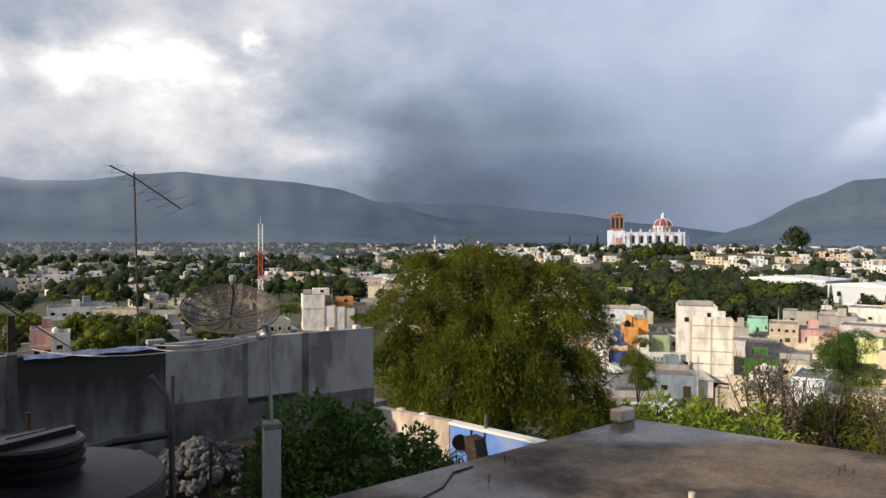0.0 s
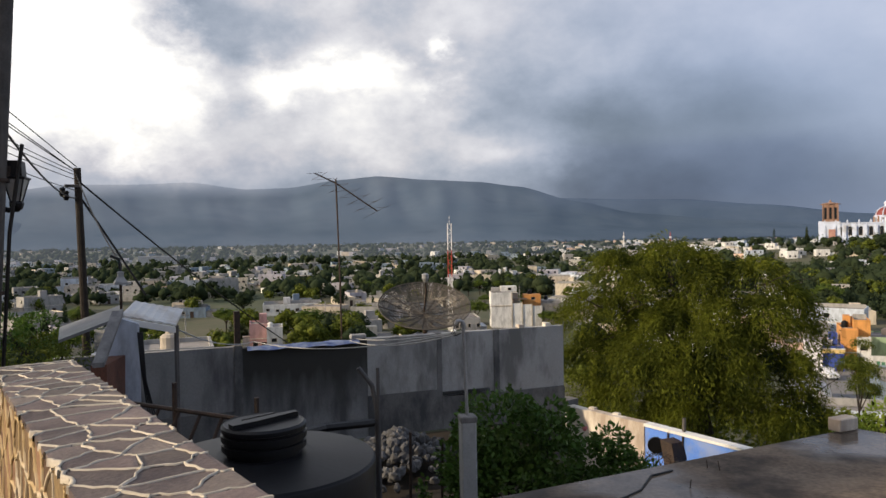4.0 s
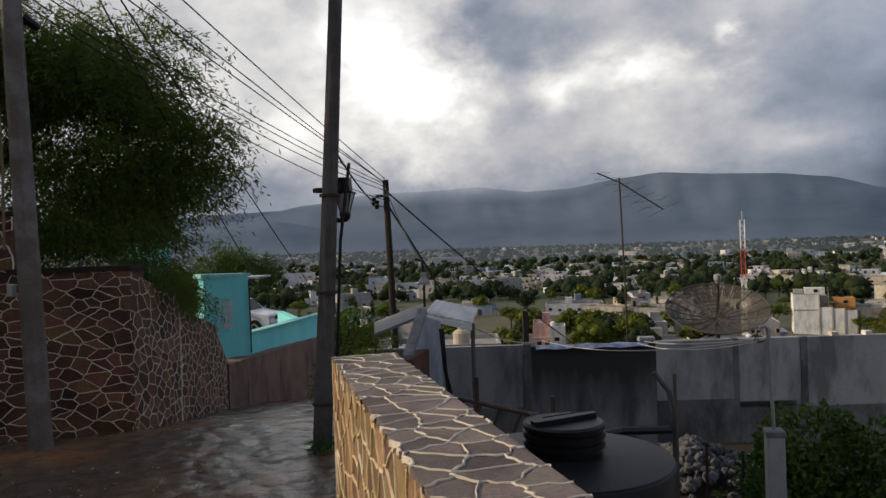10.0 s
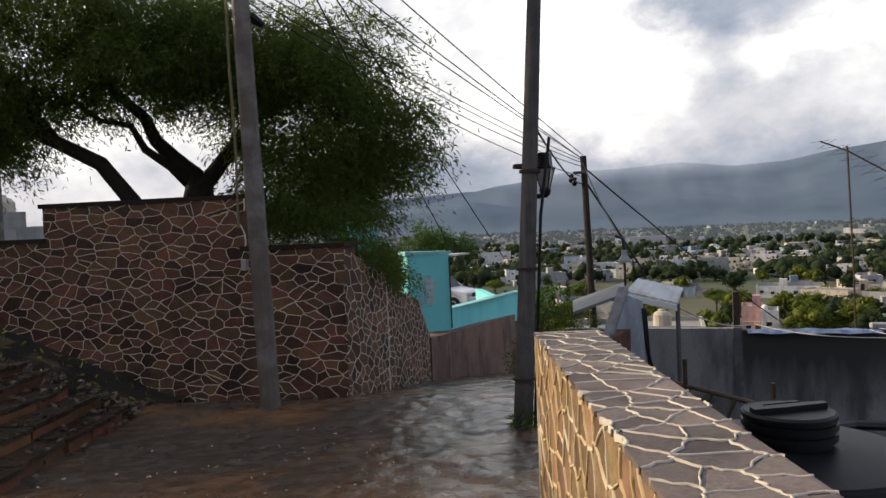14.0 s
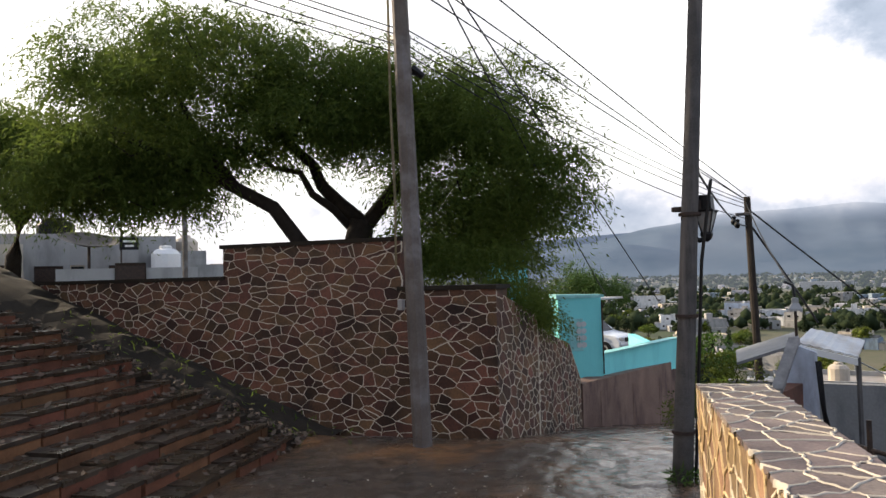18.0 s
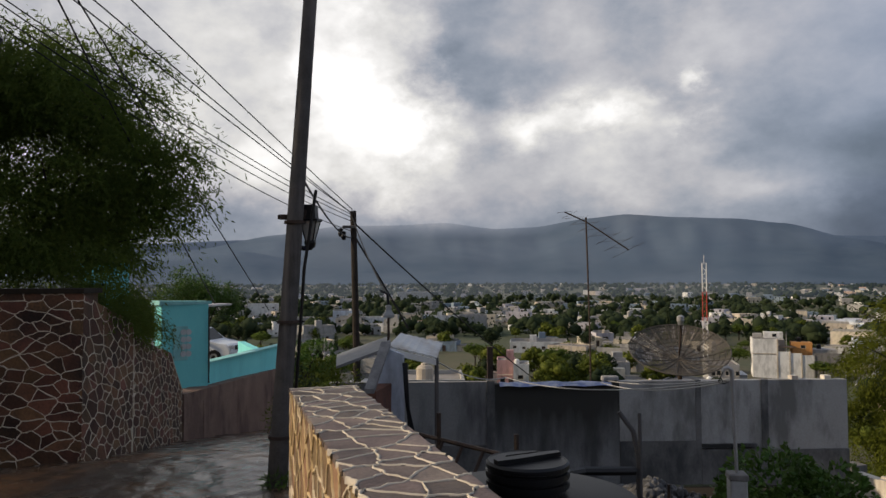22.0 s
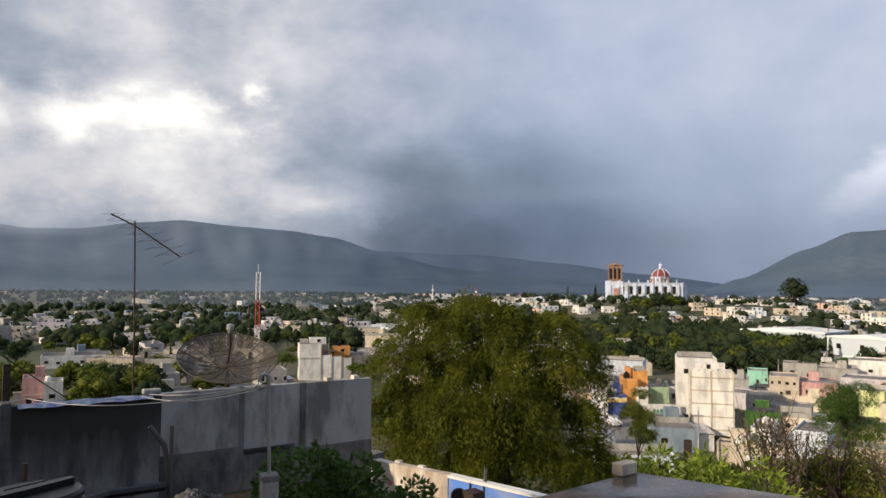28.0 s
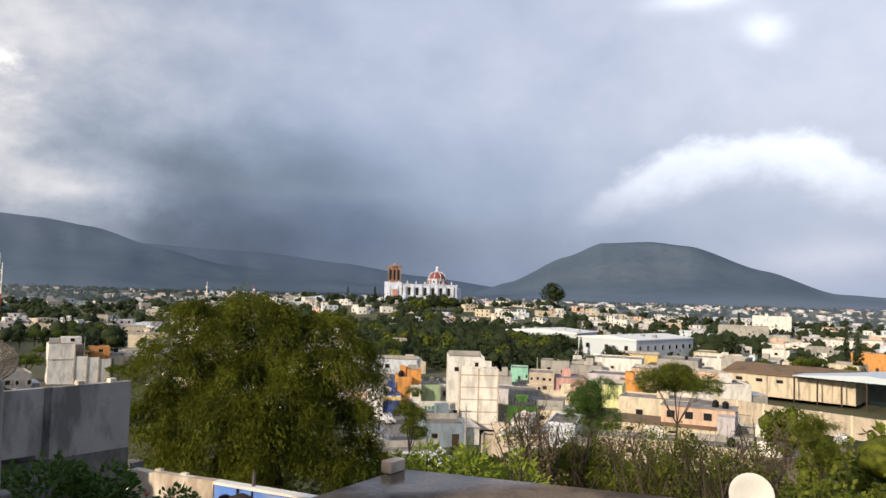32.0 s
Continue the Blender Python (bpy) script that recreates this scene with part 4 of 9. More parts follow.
pole = thing("concrete_pole", "grey concrete utility pole with flaking whitish paint at the foot", "utility pole", (-7.02, 3.58, 0))
bm = bmesh.new()
tube(bm, [Vector((-7.01, 3.602, -0.3)) + Vector((-0.012, -0.025, 1)) * h for h in (0, 1.2, 2.6, 4.2, 5.8, 7.6)], [0.092, 0.088, 0.082, 0.077, 0.072, 0.066], 8)
part("shaft", bm, M_POLE, pole)
part("meter_box", box((-7.19, 3.49, 1.28), (0.06, 0.05, 0.10), 20, 0.006), M_STEEL, pole, "small grey steel box")
bm = bmesh.new()
lathe(bm, [(0.093, -0.02), (0.099, -0.02), (0.099, 0.02), (0.093, 0.02)], (-7.25, 3.58, 3.86), 12)
part("steel_band", bm, M_STEEL, pole)
bm = bmesh.new()
tube(bm, [(-7.18, 3.66, 3.55), (-7.12, 3.75, 3.47)], [0.05, 0.03], 8)
part("splice_case", bm, M_BLACK, pole, "black cable splice case")
for dx in (-0.11, -0.14):
    bm = bmesh.new()
    tube(bm, [(-7.24 + dx, 3.50, 4.6), (-7.22 + dx * 1.1, 3.50, 3.2), (-7.15 + dx, 3.49, 2.3), (-7.17 + dx * 0.8, 3.48, 1.62)], 0.007, 5)
    part("hanging_cord", bm, mat("old_yellow_cord", (0.20, 0.17, 0.09), rough=0.8, bump=0), pole, "old yellowed hanging cord")

pole_b = thing("slim_timber_pole", "slim dark timber pole with insulators down the hill", "utility pole", (-9.54, 11.18, -3.0))
bm = bmesh.new()
tube(bm, [(-9.50, 11.2, -3.4), (-9.53, 11.18, -0.4), (-9.59, 11.13, 2.78)], [0.075, 0.07, 0.058], 10)
part("shaft", bm, M_BARK, pole_b)
part("cross_arm", box((-9.62, 11.05, 2.48), (0.24, 0.05, 0.05), 35, 0.006), M_WOOD, pole_b)
for k, (dx, z) in enumerate(((-0.17, 2.36), (-0.10, 2.30))):
    bm = bmesh.new()
    lathe(bm, [(0.02, 0.10), (0.05, 0.08), (0.035, 0.04), (0.055, 0.0), (0.03, -0.06)], (-9.59 + dx, 10.98, z), 10)
    part("insulator", bm, M_BLACK, pole_b)


def cable(a, b, sag, r=0.0065, n=14, name="overhead_cable", label="black overhead cable strung between the poles", group="overhead cables", m=None):
    bm = bmesh.new()
    a, b = Vector(a), Vector(b)
    pts = [a.lerp(b, i / n) - Vector((0, 0, sag * 4 * (i / n) * (1 - i / n))) for i in range(n + 1)]
    tube(bm, pts, r, 5)
    solid(name, bm, m or M_WIRE, label, "cable", group=group)


top2 = Vector((-9.6, 11.1, 2.7))
for dz, sg, e in ((0.02, 0.10, 0.0), (-0.04, 0.13, -0.05), (-0.14, 0.16, -0.12), (-0.22, 0.2, -0.3)):
    cable((-7.25, 3.66, 3.93 + dz), top2 + Vector((0.02, 0, e)), sg)
    cable((-7.25, 3.55, 3.93 + dz), (-6.6, -6.0, 5.6 + dz), 0.1)
for x0, y0, z0 in ((-5.30, -0.80, 5.15), (-5.05, -0.70, 5.2), (-4.50, -0.55, 5.2)):
    e = top2 + Vector((0.02, 0, 0.02 if x0 < -4.6 else 0.10))
    cable((x0, y0, z0), e, 0.06, 0.0075, 18)
    cable((x0, y0, z0), (x0 + 2.5, y0 - 9, z0 + 0.6), 0.05, 0.010, 6)
for a, b, sg in (((-6.3, 3.2, 4.6), (-10.9, 10.3, 0.95), 0.02), ((-6.9, 3.9, 4.2), (-11.2, 9.4, 0.98), 0.05)):
    cable(a, b, sg, 0.009, label="black service cable dropping from the pole to the turquoise house")
cable(top2, (-6.9, 8.7, 1.25), 0.10, 0.010)
cable(top2 - Vector((0, 0, 0.1)), (-12.0, 30.0, -4.5), 0.35, 0.016, label="black cable running down the hill from the slim pole")
cable(top2 - Vector((0, 0, 0.3)), (-8.9, 11.9, 0.6), -0.02, 0.020, label="thick black cable hanging off the slim pole")
cable((-4.80, 4.84, 2.30), top2 - Vector((0, 0, 0.42)), 0.12, 0.010)

# ---------------------------------------------------------------- turquoise compound across the road
brown = thing("brown_block_wall", "low red-brown block wall stepping down beside the road", "wall", W(14, 0.1, -1), kind="structure")
a, b = W(12.5, -0.42), W(17.4, 1.42)
bm = wall_between(a, b, -2.4, -3.2, -0.15, -0.37, 0.35)
part("core", bm, M_BROWN, brown)
for k in range(3):
    f = 0.18 + 0.3 * k
    p = a.lerp(b, f)
    part("pilaster", box((p.x + 0.045, p.y - 0.09, -1.3 - 0.35 * f), (0.22, 0.025, 2.0), math.degrees(math.atan2(b.y - a.y, b.x - a.x))), M_BROWN, brown)

teal = thing("turquoise_gate_wall", "turquoise painted gate pillar wall with a pierced ornamental grille", "wall", (-10.65, 8.35, -0.2))
pa, pb = Vector((-10.80, 7.95, 0)), Vector((-10.60, 8.69, 0))
part("wall_body", wall_between(pa, pb, -0.6, -0.6, 1.16, 1.12, 0.30), M_TEAL, teal)
part("flat_roof", wall_between(pa + Vector((0.02, -0.05, 0)), pb + Vector((0.02, 0.05, 0)), 1.12, 1.12, 1.19, 1.17, 0.34), mat("pale_turquoise_trim", (0.30, 0.66, 0.64), rough=0.7), teal, "paler turquoise roof edge")
part("corner_pipe", tube(bmesh.new(), [(-10.55, 8.66, 1.05), (-10.54, 8.66, 0.1), (-10.54, 8.66, -0.15)], 0.014, 6), M_IRON, teal)
t = (pb - pa).normalized()
n = Vector((t.y, -t.x, 0))
gm = Matrix((( t.x, n.x, 0, 0), (t.y, n.y, 0, 0), (0, 0, 1, 0), (0, 0, 0, 1)))
gc = Vector((-10.69, 8.32, 0.51)) + t * -0.0825
grille = part("grille", box(tuple(gc + n * 0.004), (0.24, 0.014, 0.54), math.degrees(math.atan2(t.y, t.x)), 0.004), mat("pale_turquoise_trim", (0.30, 0.66, 0.64)), teal, "whitish pierced ornamental block")
for i in range(4):
    for j in range(2):
        bm = bmesh.new()
        c = Vector((-10.69, 8.32, 0.34 + 0.115 * i)) + t * (0.06 + 0.085 * j - 0.1) + n * 0.012
        ring = [(0.036, -0.012), (0.036, 0.012), (0.020, 0.012), (0.020, -0.012)]
        lathe(bm, [(0.048, -0.012), (0.048, 0.012), (0.024, 0.012)], c, 8, gm @ Matrix.Rotation(radians(90), 4, "X"))
        part("pierced_ring", bm, mat("pale_grey_cast_block", (0.62, 0.64, 0.62), rough=0.8), grille, world=True)
low = thing("turquoise_parapet", "low turquoise painted parapet wall above the brown wall", "wall", (-11.5, 10.4, 0))
bm = wall_between((-10.72, 8.80), (-11.28, 9.80), -0.35, -0.33, 0.15, 0.14, 0.16)
wall_between((-11.28, 9.80), (-12.4, 12.2), -0.42, -0.52, 0.139, 0.10, 0.16, bm)
part("wall_body", bm, M_TEAL, low)
bm = wall_between((-10.70, 8.80), (-12.40, 12.25), 0.145, 0.105, 0.165, 0.125, 0.19)
part("coping", bm, mat("pale_turquoise_trim", (0.30, 0.66, 0.64)), low, "paler turquoise coping")
back = thing("turquoise_back_wall", "turquoise garden wall behind the parked car", "wall", (-15, 15, -0.4))
part("wall_body", wall_between((-12.4, 12.2), (-18.5, 16.5), -1.2, -1.4, -0.22, -0.40, 0.2), M_TEAL, back)
shrub_yard = [((-13.9, 13.9, -0.35), (0.45, 0.45, 0.35)), ((-13.2, 14.1, -0.35), (0.5, 0.5, 0.4))]
yard = solid("yard_paving", wall_between((-10.9, 8.2), (-13.2, 12.8), -2.2, -2.4, -0.81, -0.81, 12.0), M_EARTH, "paved yard behind the turquoise wall", "paving", "structure")
upper = thing("turquoise_house", "turquoise house wall glimpsed behind the tree", "house", (-14.6, 9.3, 0))
part("wall_body", box((-14.9, 9.55, 0.3), (0.9, 1.2, 3.1), 58), M_TEAL, upper)
part("flat_roof", box((-14.9, 9.55, 1.89), (1.0, 1.3, 0.08), 58), M_CONC, upper)
part("window", box((-14.45, 9.0, 1.2), (0.5, 0.04, 0.5), 58), M_GLASS, upper)
lean = thing("awning_roof", "thin flat awning roof on the turquoise wall", "roof", (-11, 9.2, 1.1))
part("sheet", box((-11.05, 8.98, 1.09), (0.6, 0.75, 0.03), 20), M_ZINC, lean)


def pickup(at, turn):
    """A white pick-up: bonnet, cab and bed, with wheels, lights and glass."""
    car = thing("white_pickup", "white pick-up truck parked nose-out behind the turquoise wall", "car", at, turn=radians(turn))
    P = lambda name, bm, m, label="": part(name, bm, m, car, label, world=False)
    white = mat("white_car_paint", (0.72, 0.73, 0.74), (0.68, 0.69, 0.70), rough=0.25, bump=0, spec=0.6)
    side = [(-2.5, 0.42), (-2.5, 0.98), (-0.9, 0.98), (-0.55, 1.66), (0.55, 1.70), (1.15, 1.12), (2.25, 0.98), (2.45, 0.78), (2.45, 0.40)]
    bm = prism(bmesh.new(), [(x, -0.85, z) for x, z in side], (0, 1.7, 0))
    bmesh.ops.bevel(bm, geom=list(bm.edges), offset=0.06, segments=2, affect="EDGES")
    P("body", bm, white)
    P("windscreen", prism(bmesh.new(), [(0.62, -0.72, 1.62), (1.12, -0.76, 1.16), (1.12, 0.76, 1.16), (0.62, 0.72, 1.62)], (0.03, 0, 0.03)), M_GLASS)
    for s in (-1, 1):
        P("side_window", prism(bmesh.new(), [(-0.45, s * 0.852, 1.56), (0.5, s * 0.852, 1.58), (0.92, s * 0.852, 1.16), (-0.62, s * 0.852, 1.14)], (0, s * 0.012, 0)), M_GLASS)
        P("headlight", box((2.40, s * 0.62, 0.86), (0.14, 0.34, 0.16), None, 0.03), mat("headlight_glass", (0.5, 0.5, 0.5), rough=0.1, bump=0))
        P("mirror", box((0.85, s * 0.98, 1.18), (0.10, 0.2, 0.14), None, 0.02), M_BLACK)
        for x in (-1.55, 1.62):
            wheel = P("wheel", lathe(bmesh.new(), [(0.20, -0.11), (0.34, -0.11), (0.37, -0.07), (0.37, 0.07), (0.34, 0.11), (0.20, 0.11)], (0, 0, 0), 20, Matrix.Translation((x, s * 0.80, 0.37)) @ Matrix.Rotation(radians(90), 4, "X")), M_BLACK)
            rim = part("rim", lathe(bmesh.new(), [(0.03, -0.10), (0.20, -0.12), (0.20, 0.12), (0.03, 0.10)], (0, 0, 0), 12, Matrix.Translation((x, s * 0.80, 0.37)) @ Matrix.Rotation(radians(90), 4, "X")), M_STEEL, wheel, world=False)
    P("grille", box((2.46, 0, 0.82), (0.05, 0.8, 0.2), None, 0.01), M_BLACK)
    P("bumper", box((2.46, 0, 0.5), (0.14, 1.66, 0.2), None, 0.04), M_STEEL)


pickup((-30.4, 23.9, -2.5), 20)
solid("upper_yard", box((-31.2, 24.2, -5.5), (7.0, 4.4, 6.0), 20), M_EARTH, "bare earth yard where the white pick-up stands", "yard", "structure")

# ---------------------------------------------------------------- little gate-house beyond the parapet
shack = thing("gate_house", "small whitewashed gate-house with a tin roof beyond the parapet", "hut", (-6.3, 8.0, -1))
bm = prism(bmesh.new(), [(-6.47, 7.76, -1.6), (-6.14, 8.02, -1.6), (-6.20, 8.08, 0.58), (-6.38, 7.98, 0.66), (-6.47, 7.86, 0.45)], (-0.25, 0.32, 0))
part("end_wall", bm, mat("bluish_whitewash", (0.52, 0.56, 0.62), (0.42, 0.45, 0.50), rough=0.85, stain=(0.30, 0.31, 0.34), stain_scale=2.5, streak=0.3), shack, "bluish whitewashed end wall")
bm = prism(bmesh.new(), [(-6.17, 7.27, 0.22), (-6.08, 7.34, 0.22), (-6.33, 7.98, 0.70), (-6.43, 7.92, 0.70)], (0, 0, 0.05))
part("coping", bm, M_CONC, shack, "sloping weathered coping slab")
part("coping_wall", prism(bmesh.new(), [(-6.19, 7.27, -1.6), (-6.07, 7.36, -1.6), (-6.32, 7.98, -1.6), (-6.45, 7.88, -1.6)], (0, 0, 1.84)), M_STONE, shack, "rough stone wall under the coping")
bm = prism(bmesh.new(), [(-6.98, 7.71, 0.40), (-6.44, 8.13, 0.645), (-7.2, 9.1, 0.68), (-7.8, 8.65, 0.42)], (0, 0, 0.035))
part("flat_sheet_roof", bm, mat("grey_roof_sheet", (0.20, 0.205, 0.21), rough=0.6), shack, "grey flat roof sheet")
verts, faces = [], []
for i in range(25):
    f = i / 24
    w = 0.005 * math.sin(i * 1.57)
    a, b = Vector((-6.46, 8.10, 0.685)).lerp(Vector((-5.96, 8.44, 0.54)), f), Vector((-6.75, 8.75, 0.79)).lerp(Vector((-6.28, 9.07, 0.66)), f)
    verts += [tuple(a + Vector((0, 0, w))), tuple(b + Vector((0, 0, w))), tuple(a + Vector((0, 0, w - 0.02))), tuple(b + Vector((0, 0, w - 0.02)))]
    if i:
        k = 4 * i
        faces += [(k - 4, k, k + 1, k - 3), (k - 2, k - 1, k + 3, k + 2), (k - 4, k - 2, k + 2, k), (k - 3, k + 1, k + 3, k - 1)]
link("tin_roof", data_mesh("tin_roof", verts, faces), M_ZINC, shack, "pale corrugated tin roof")
part("fascia", prism(bmesh.new(), [(-6.46, 8.09, 0.585), (-5.96, 8.43, 0.44), (-5.96, 8.43, 0.515), (-6.46, 8.09, 0.66)], (0.02, -0.03, 0)), M_WHITE, shack)
part("roof_post", tube(bmesh.new(), [(-6.0, 8.5, -1.6), (-6.0, 8.5, 0.52)], 0.03, 6), M_WOOD, shack)
for k in range(4):
    part("hanging_cable", tube(bmesh.new(), [(-6.16 + 0.01 * k, 8.0 + 0.012 * k, 0.5), (-6.12 + 0.02 * k, 7.99, 0.1 - 0.05 * k), (-6.06 + 0.03 * k, 8.02, -0.45)], 0.009, 5), M_WIRE, shack)
hood = thing("yard_lamp", "white hooded yard lamp on a thin pole behind the gate-house", "lamp", (-6.9, 8.68, 0))
part("pole", tube(bmesh.new(), [(-6.9, 8.68, -1.6), (-6.9, 8.68, 1.02)], 0.018, 6), M_IRON, hood)
part("shade", lathe(bmesh.new(), [(0.10, 1.0), (0.105, 1.03), (0.05, 1.10), (0.052, 1.16), (0.0, 1.17)], (-6.9, 8.68, 0), 4), mat("dull_grey_lamp_paint", (0.36, 0.36, 0.35), rough=0.7), hood, "white bell shade")
part("arm", tube(bmesh.new(), [(-6.9, 8.68, 1.17), (-6.92, 8.68, 1.32), (-7.02, 8.66, 1.36)], 0.02, 6), M_BLACK, hood)

# ---------------------------------------------------------------- garden below the parapet
gwall = thing("garden_wall", "grey rendered garden boundary wall with damp black stains", "wall", (-5.3, 13.5, -1), kind="structure")
GA, GB = Vector((-9.6, 10.50, 0)), Vector((-2.0, 15.86, 0))
gt = (GB - GA).normalized()
gn = Vector((gt.y, -gt.x, 0))    # towards the garden


def gw(u, h, z):
    p = GA + gt * u + gn * h
    return Vector((p.x, p.y, z))


def gpanel(name, u0, u1, z0, z1, h, m, label=""):
    part(name, prism(bmesh.new(), [gw(u0, h, z0), gw(u1, h, z0), gw(u1, -0.16, z0), gw(u0, -0.16, z0)], (0, 0, z1 - z0)), m, gwall, label)


GL = (GB - GA).length


def mould_render():
    """Grey render with a black mould stain that hangs from the wall top in ragged tongues."""
    m = mat("mould_stained_render", (0.15, 0.148, 0.145), (0.235, 0.23, 0.225), rough=0.9, scale=1.6, fine=30, bump=0.35, stain=(0.085, 0.085, 0.085), stain_scale=1.7, streak=0.25)
    nt = m.node_tree
    b = nt.nodes["Principled BSDF"]
    old = b.inputs["Base Color"].links[0].from_socket
    geo = node(nt, "ShaderNodeNewGeometry")
    mp = node(nt, "ShaderNodeMapping"); mp.inputs["Scale"].default_value = (3.0, 3.0, 0.5)
    nt.links.new(geo.outputs["Position"], mp.inputs[0])
    n = node(nt, "ShaderNodeTexNoise"); n.inputs["Scale"].default_value, n.inputs["Detail"].default_value = 1.0, 6
    nt.links.new(mp.outputs[0], n.inputs["Vector"])
    sep = node(nt, "ShaderNodeSeparateXYZ"); nt.links.new(geo.outputs["Position"], sep.inputs[0])
    v = math_node(nt, "ADD", sep.outputs[2], math_node(nt, "MULTIPLY", math_node(nt, "SUBTRACT", n.outputs["Fac"], 0.5), 1.3))
    mr = node(nt, "ShaderNodeMapRange"); mr.inputs[1].default_value, mr.inputs[2].default_value = -1.75, -0.85
    nt.links.new(v, mr.inputs[0])
    mx = node(nt, "ShaderNodeMix", data_type="RGBA"); mx.inputs["B"].default_value = (0.040, 0.038, 0.033, 1)
    nt.links.new(mr.outputs[0], mx.inputs["Factor"]); nt.links.new(old, mx.inputs["A"]); nt.links.new(mx.outputs["Result"], b.inputs["Base Color"])
    return m


M_CONC2 = mat("lighter_grey_render", (0.30, 0.29, 0.275), (0.40, 0.385, 0.365), rough=0.9, scale=1.2, fine=30, bump=0.3, stain=(0.17, 0.163, 0.152), stain_scale=1.6, streak=0.3)
M_CONC3 = mat("damp_lower_render", (0.125, 0.12, 0.113), (0.20, 0.19, 0.18), rough=0.9, scale=1.2, fine=30, bump=0.35, stain=(0.065, 0.065, 0.065), stain_scale=1.4, streak=0.5)
gpanel("panel", 0, 2.78, -1.42, -0.31, 0.0, M_CONC)
gpanel("panel", 2.92, 5.15, -2.5, -0.35, 0.004, mould_render(), "panel black with mould, streaked pale below")
gpanel("panel", 5.15, 6.52, -1.38, -0.32, 0.010, M_CONC2)
gpanel("panel", 6.62, 7.72, -1.52, -0.32, 0.0, M_CONC2)
gpanel("panel", 7.84, GL, -1.55, -0.32, 0.0, M_CONC2)
gpanel("pilaster", 2.78, 2.92, -2.4, -0.29, 0.03, M_CONC3)
gpanel("pilaster", 6.52, 6.62, -2.4, -0.31, 0.02, M_CONC3)
gpanel("pilaster", 7.72, 7.84, -2.4, -0.31, 0.02, M_CONC3)
gpanel("lower_course", 0, 2.78, -2.5, -1.424, 0.02, M_CONC3)
gpanel("lower_course", 5.15, 6.52, -2.5, -1.384, 0.03, M_CONC3)
gpanel("lower_course", 6.62, 7.72, -2.5, -1.524, 0.03, M_CONC3)
gpanel("lower_course", 7.84, GL, -4.0, -1.554, 0.03, M_CONC3)
gpanel("broken_ledge", 6.62, 7.6, -1.50, -1.44, 0.07, M_CONC_DARK)
for u in (8.3, 8.9):
    gpanel("coping_lump", u, u + 0.12, -0.32, -0.25, -0.02, M_CONC_LIGHT)
gpanel("wall_stub", 2.80, 2.90, -0.29, 0.30, -0.05, M_IRON, "rusty upright bar on the wall")

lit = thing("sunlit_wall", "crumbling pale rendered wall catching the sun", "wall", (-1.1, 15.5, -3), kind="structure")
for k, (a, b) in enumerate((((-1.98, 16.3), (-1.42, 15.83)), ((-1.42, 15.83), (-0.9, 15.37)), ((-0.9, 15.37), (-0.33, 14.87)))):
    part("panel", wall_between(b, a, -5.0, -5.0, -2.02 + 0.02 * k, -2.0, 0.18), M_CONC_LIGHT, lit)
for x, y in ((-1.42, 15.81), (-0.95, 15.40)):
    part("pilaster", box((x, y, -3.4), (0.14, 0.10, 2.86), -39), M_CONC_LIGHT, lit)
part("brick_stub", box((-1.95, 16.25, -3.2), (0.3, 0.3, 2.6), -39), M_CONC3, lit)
blue = thing("blue_wall", "bright blue painted garden wall with a white top edge", "wall", (0.5, 14.2, -3), kind="structure")
part("wall_body", wall_between((1.6, 13.27), (-0.33, 14.87), -5.0, -5.0, -2.06, -2.03, 0.16), M_BLUE, blue)
part("coping", wall_between((1.62, 13.24), (-0.33, 14.86), -2.06, -2.03, -2.01, -1.98, 0.20), M_WHITE, blue, "white coping")
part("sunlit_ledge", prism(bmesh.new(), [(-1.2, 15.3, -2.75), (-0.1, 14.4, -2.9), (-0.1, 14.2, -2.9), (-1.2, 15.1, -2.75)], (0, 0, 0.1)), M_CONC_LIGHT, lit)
barrow = thing("wheelbarrow", "rusty wheelbarrow tipped up against the blue wall", "wheelbarrow", (0.02, 14.2, -2.9))
bm = bmesh.new()
lathe(bm, [(0.30, 0.0), (0.34, 0.02), (0.22, 0.2), (0.18, 0.2)], (0, 0, 0), 4, Matrix.Translation((0.02, 14.28, -2.35)) @ Matrix.Rotation(radians(38), 4, "Z") @ Matrix.Rotation(radians(76), 4, "X") @ Matrix.Rotation(radians(45), 4, "Z"))
part("tray", bm, M_IRON, barrow)
for d in (-0.12, 0.12):
    part("handle", tube(bmesh.new(), [(0.02 + d, 14.3 - d * 0.8, -3.2), (0.08 + d, 14.30 - d * 0.8, -2.0)], 0.018, 6), M_IRON, barrow)
part("wheel", lathe(bmesh.new(), [(0.09, -0.03), (0.15, -0.03), (0.15, 0.03), (0.09, 0.03)], (0, 0, 0), 14, Matrix.Translation((-0.25, 14.45, -2.3)) @ Matrix.Rotation(radians(90), 4, "X")), M_BLACK, barrow)
stake = solid("wooden_stake", tube(bmesh.new(), [(0.19, 14.25, -3.2), (0.23, 14.3, -1.75)], [0.04, 0.035], 6), M_WOOD, "weathered wooden stake leaning by the blue wall", "stake")

# concrete roof of the neighbouring house
roof = thing("roof_slab_house", "low house with a damp flat concrete roof slab", "house", (1.7, 7, -2))
C0 = Vector((1.74, 9.92, 0))
e1, e2 = Vector((-0.772, -0.636, 0)), Vector((0.820, -0.572, 0))
ring = [C0 + Vector((0, 0, -0.90)), C0 + e2 * 9 + Vector((0, 0, -0.90)), C0 + e2 * 9 + e1 * 6.4 + Vector((0, 0, -0.90)), C0 + e1 * 6.4 + Vector((0, 0, -0.90))]
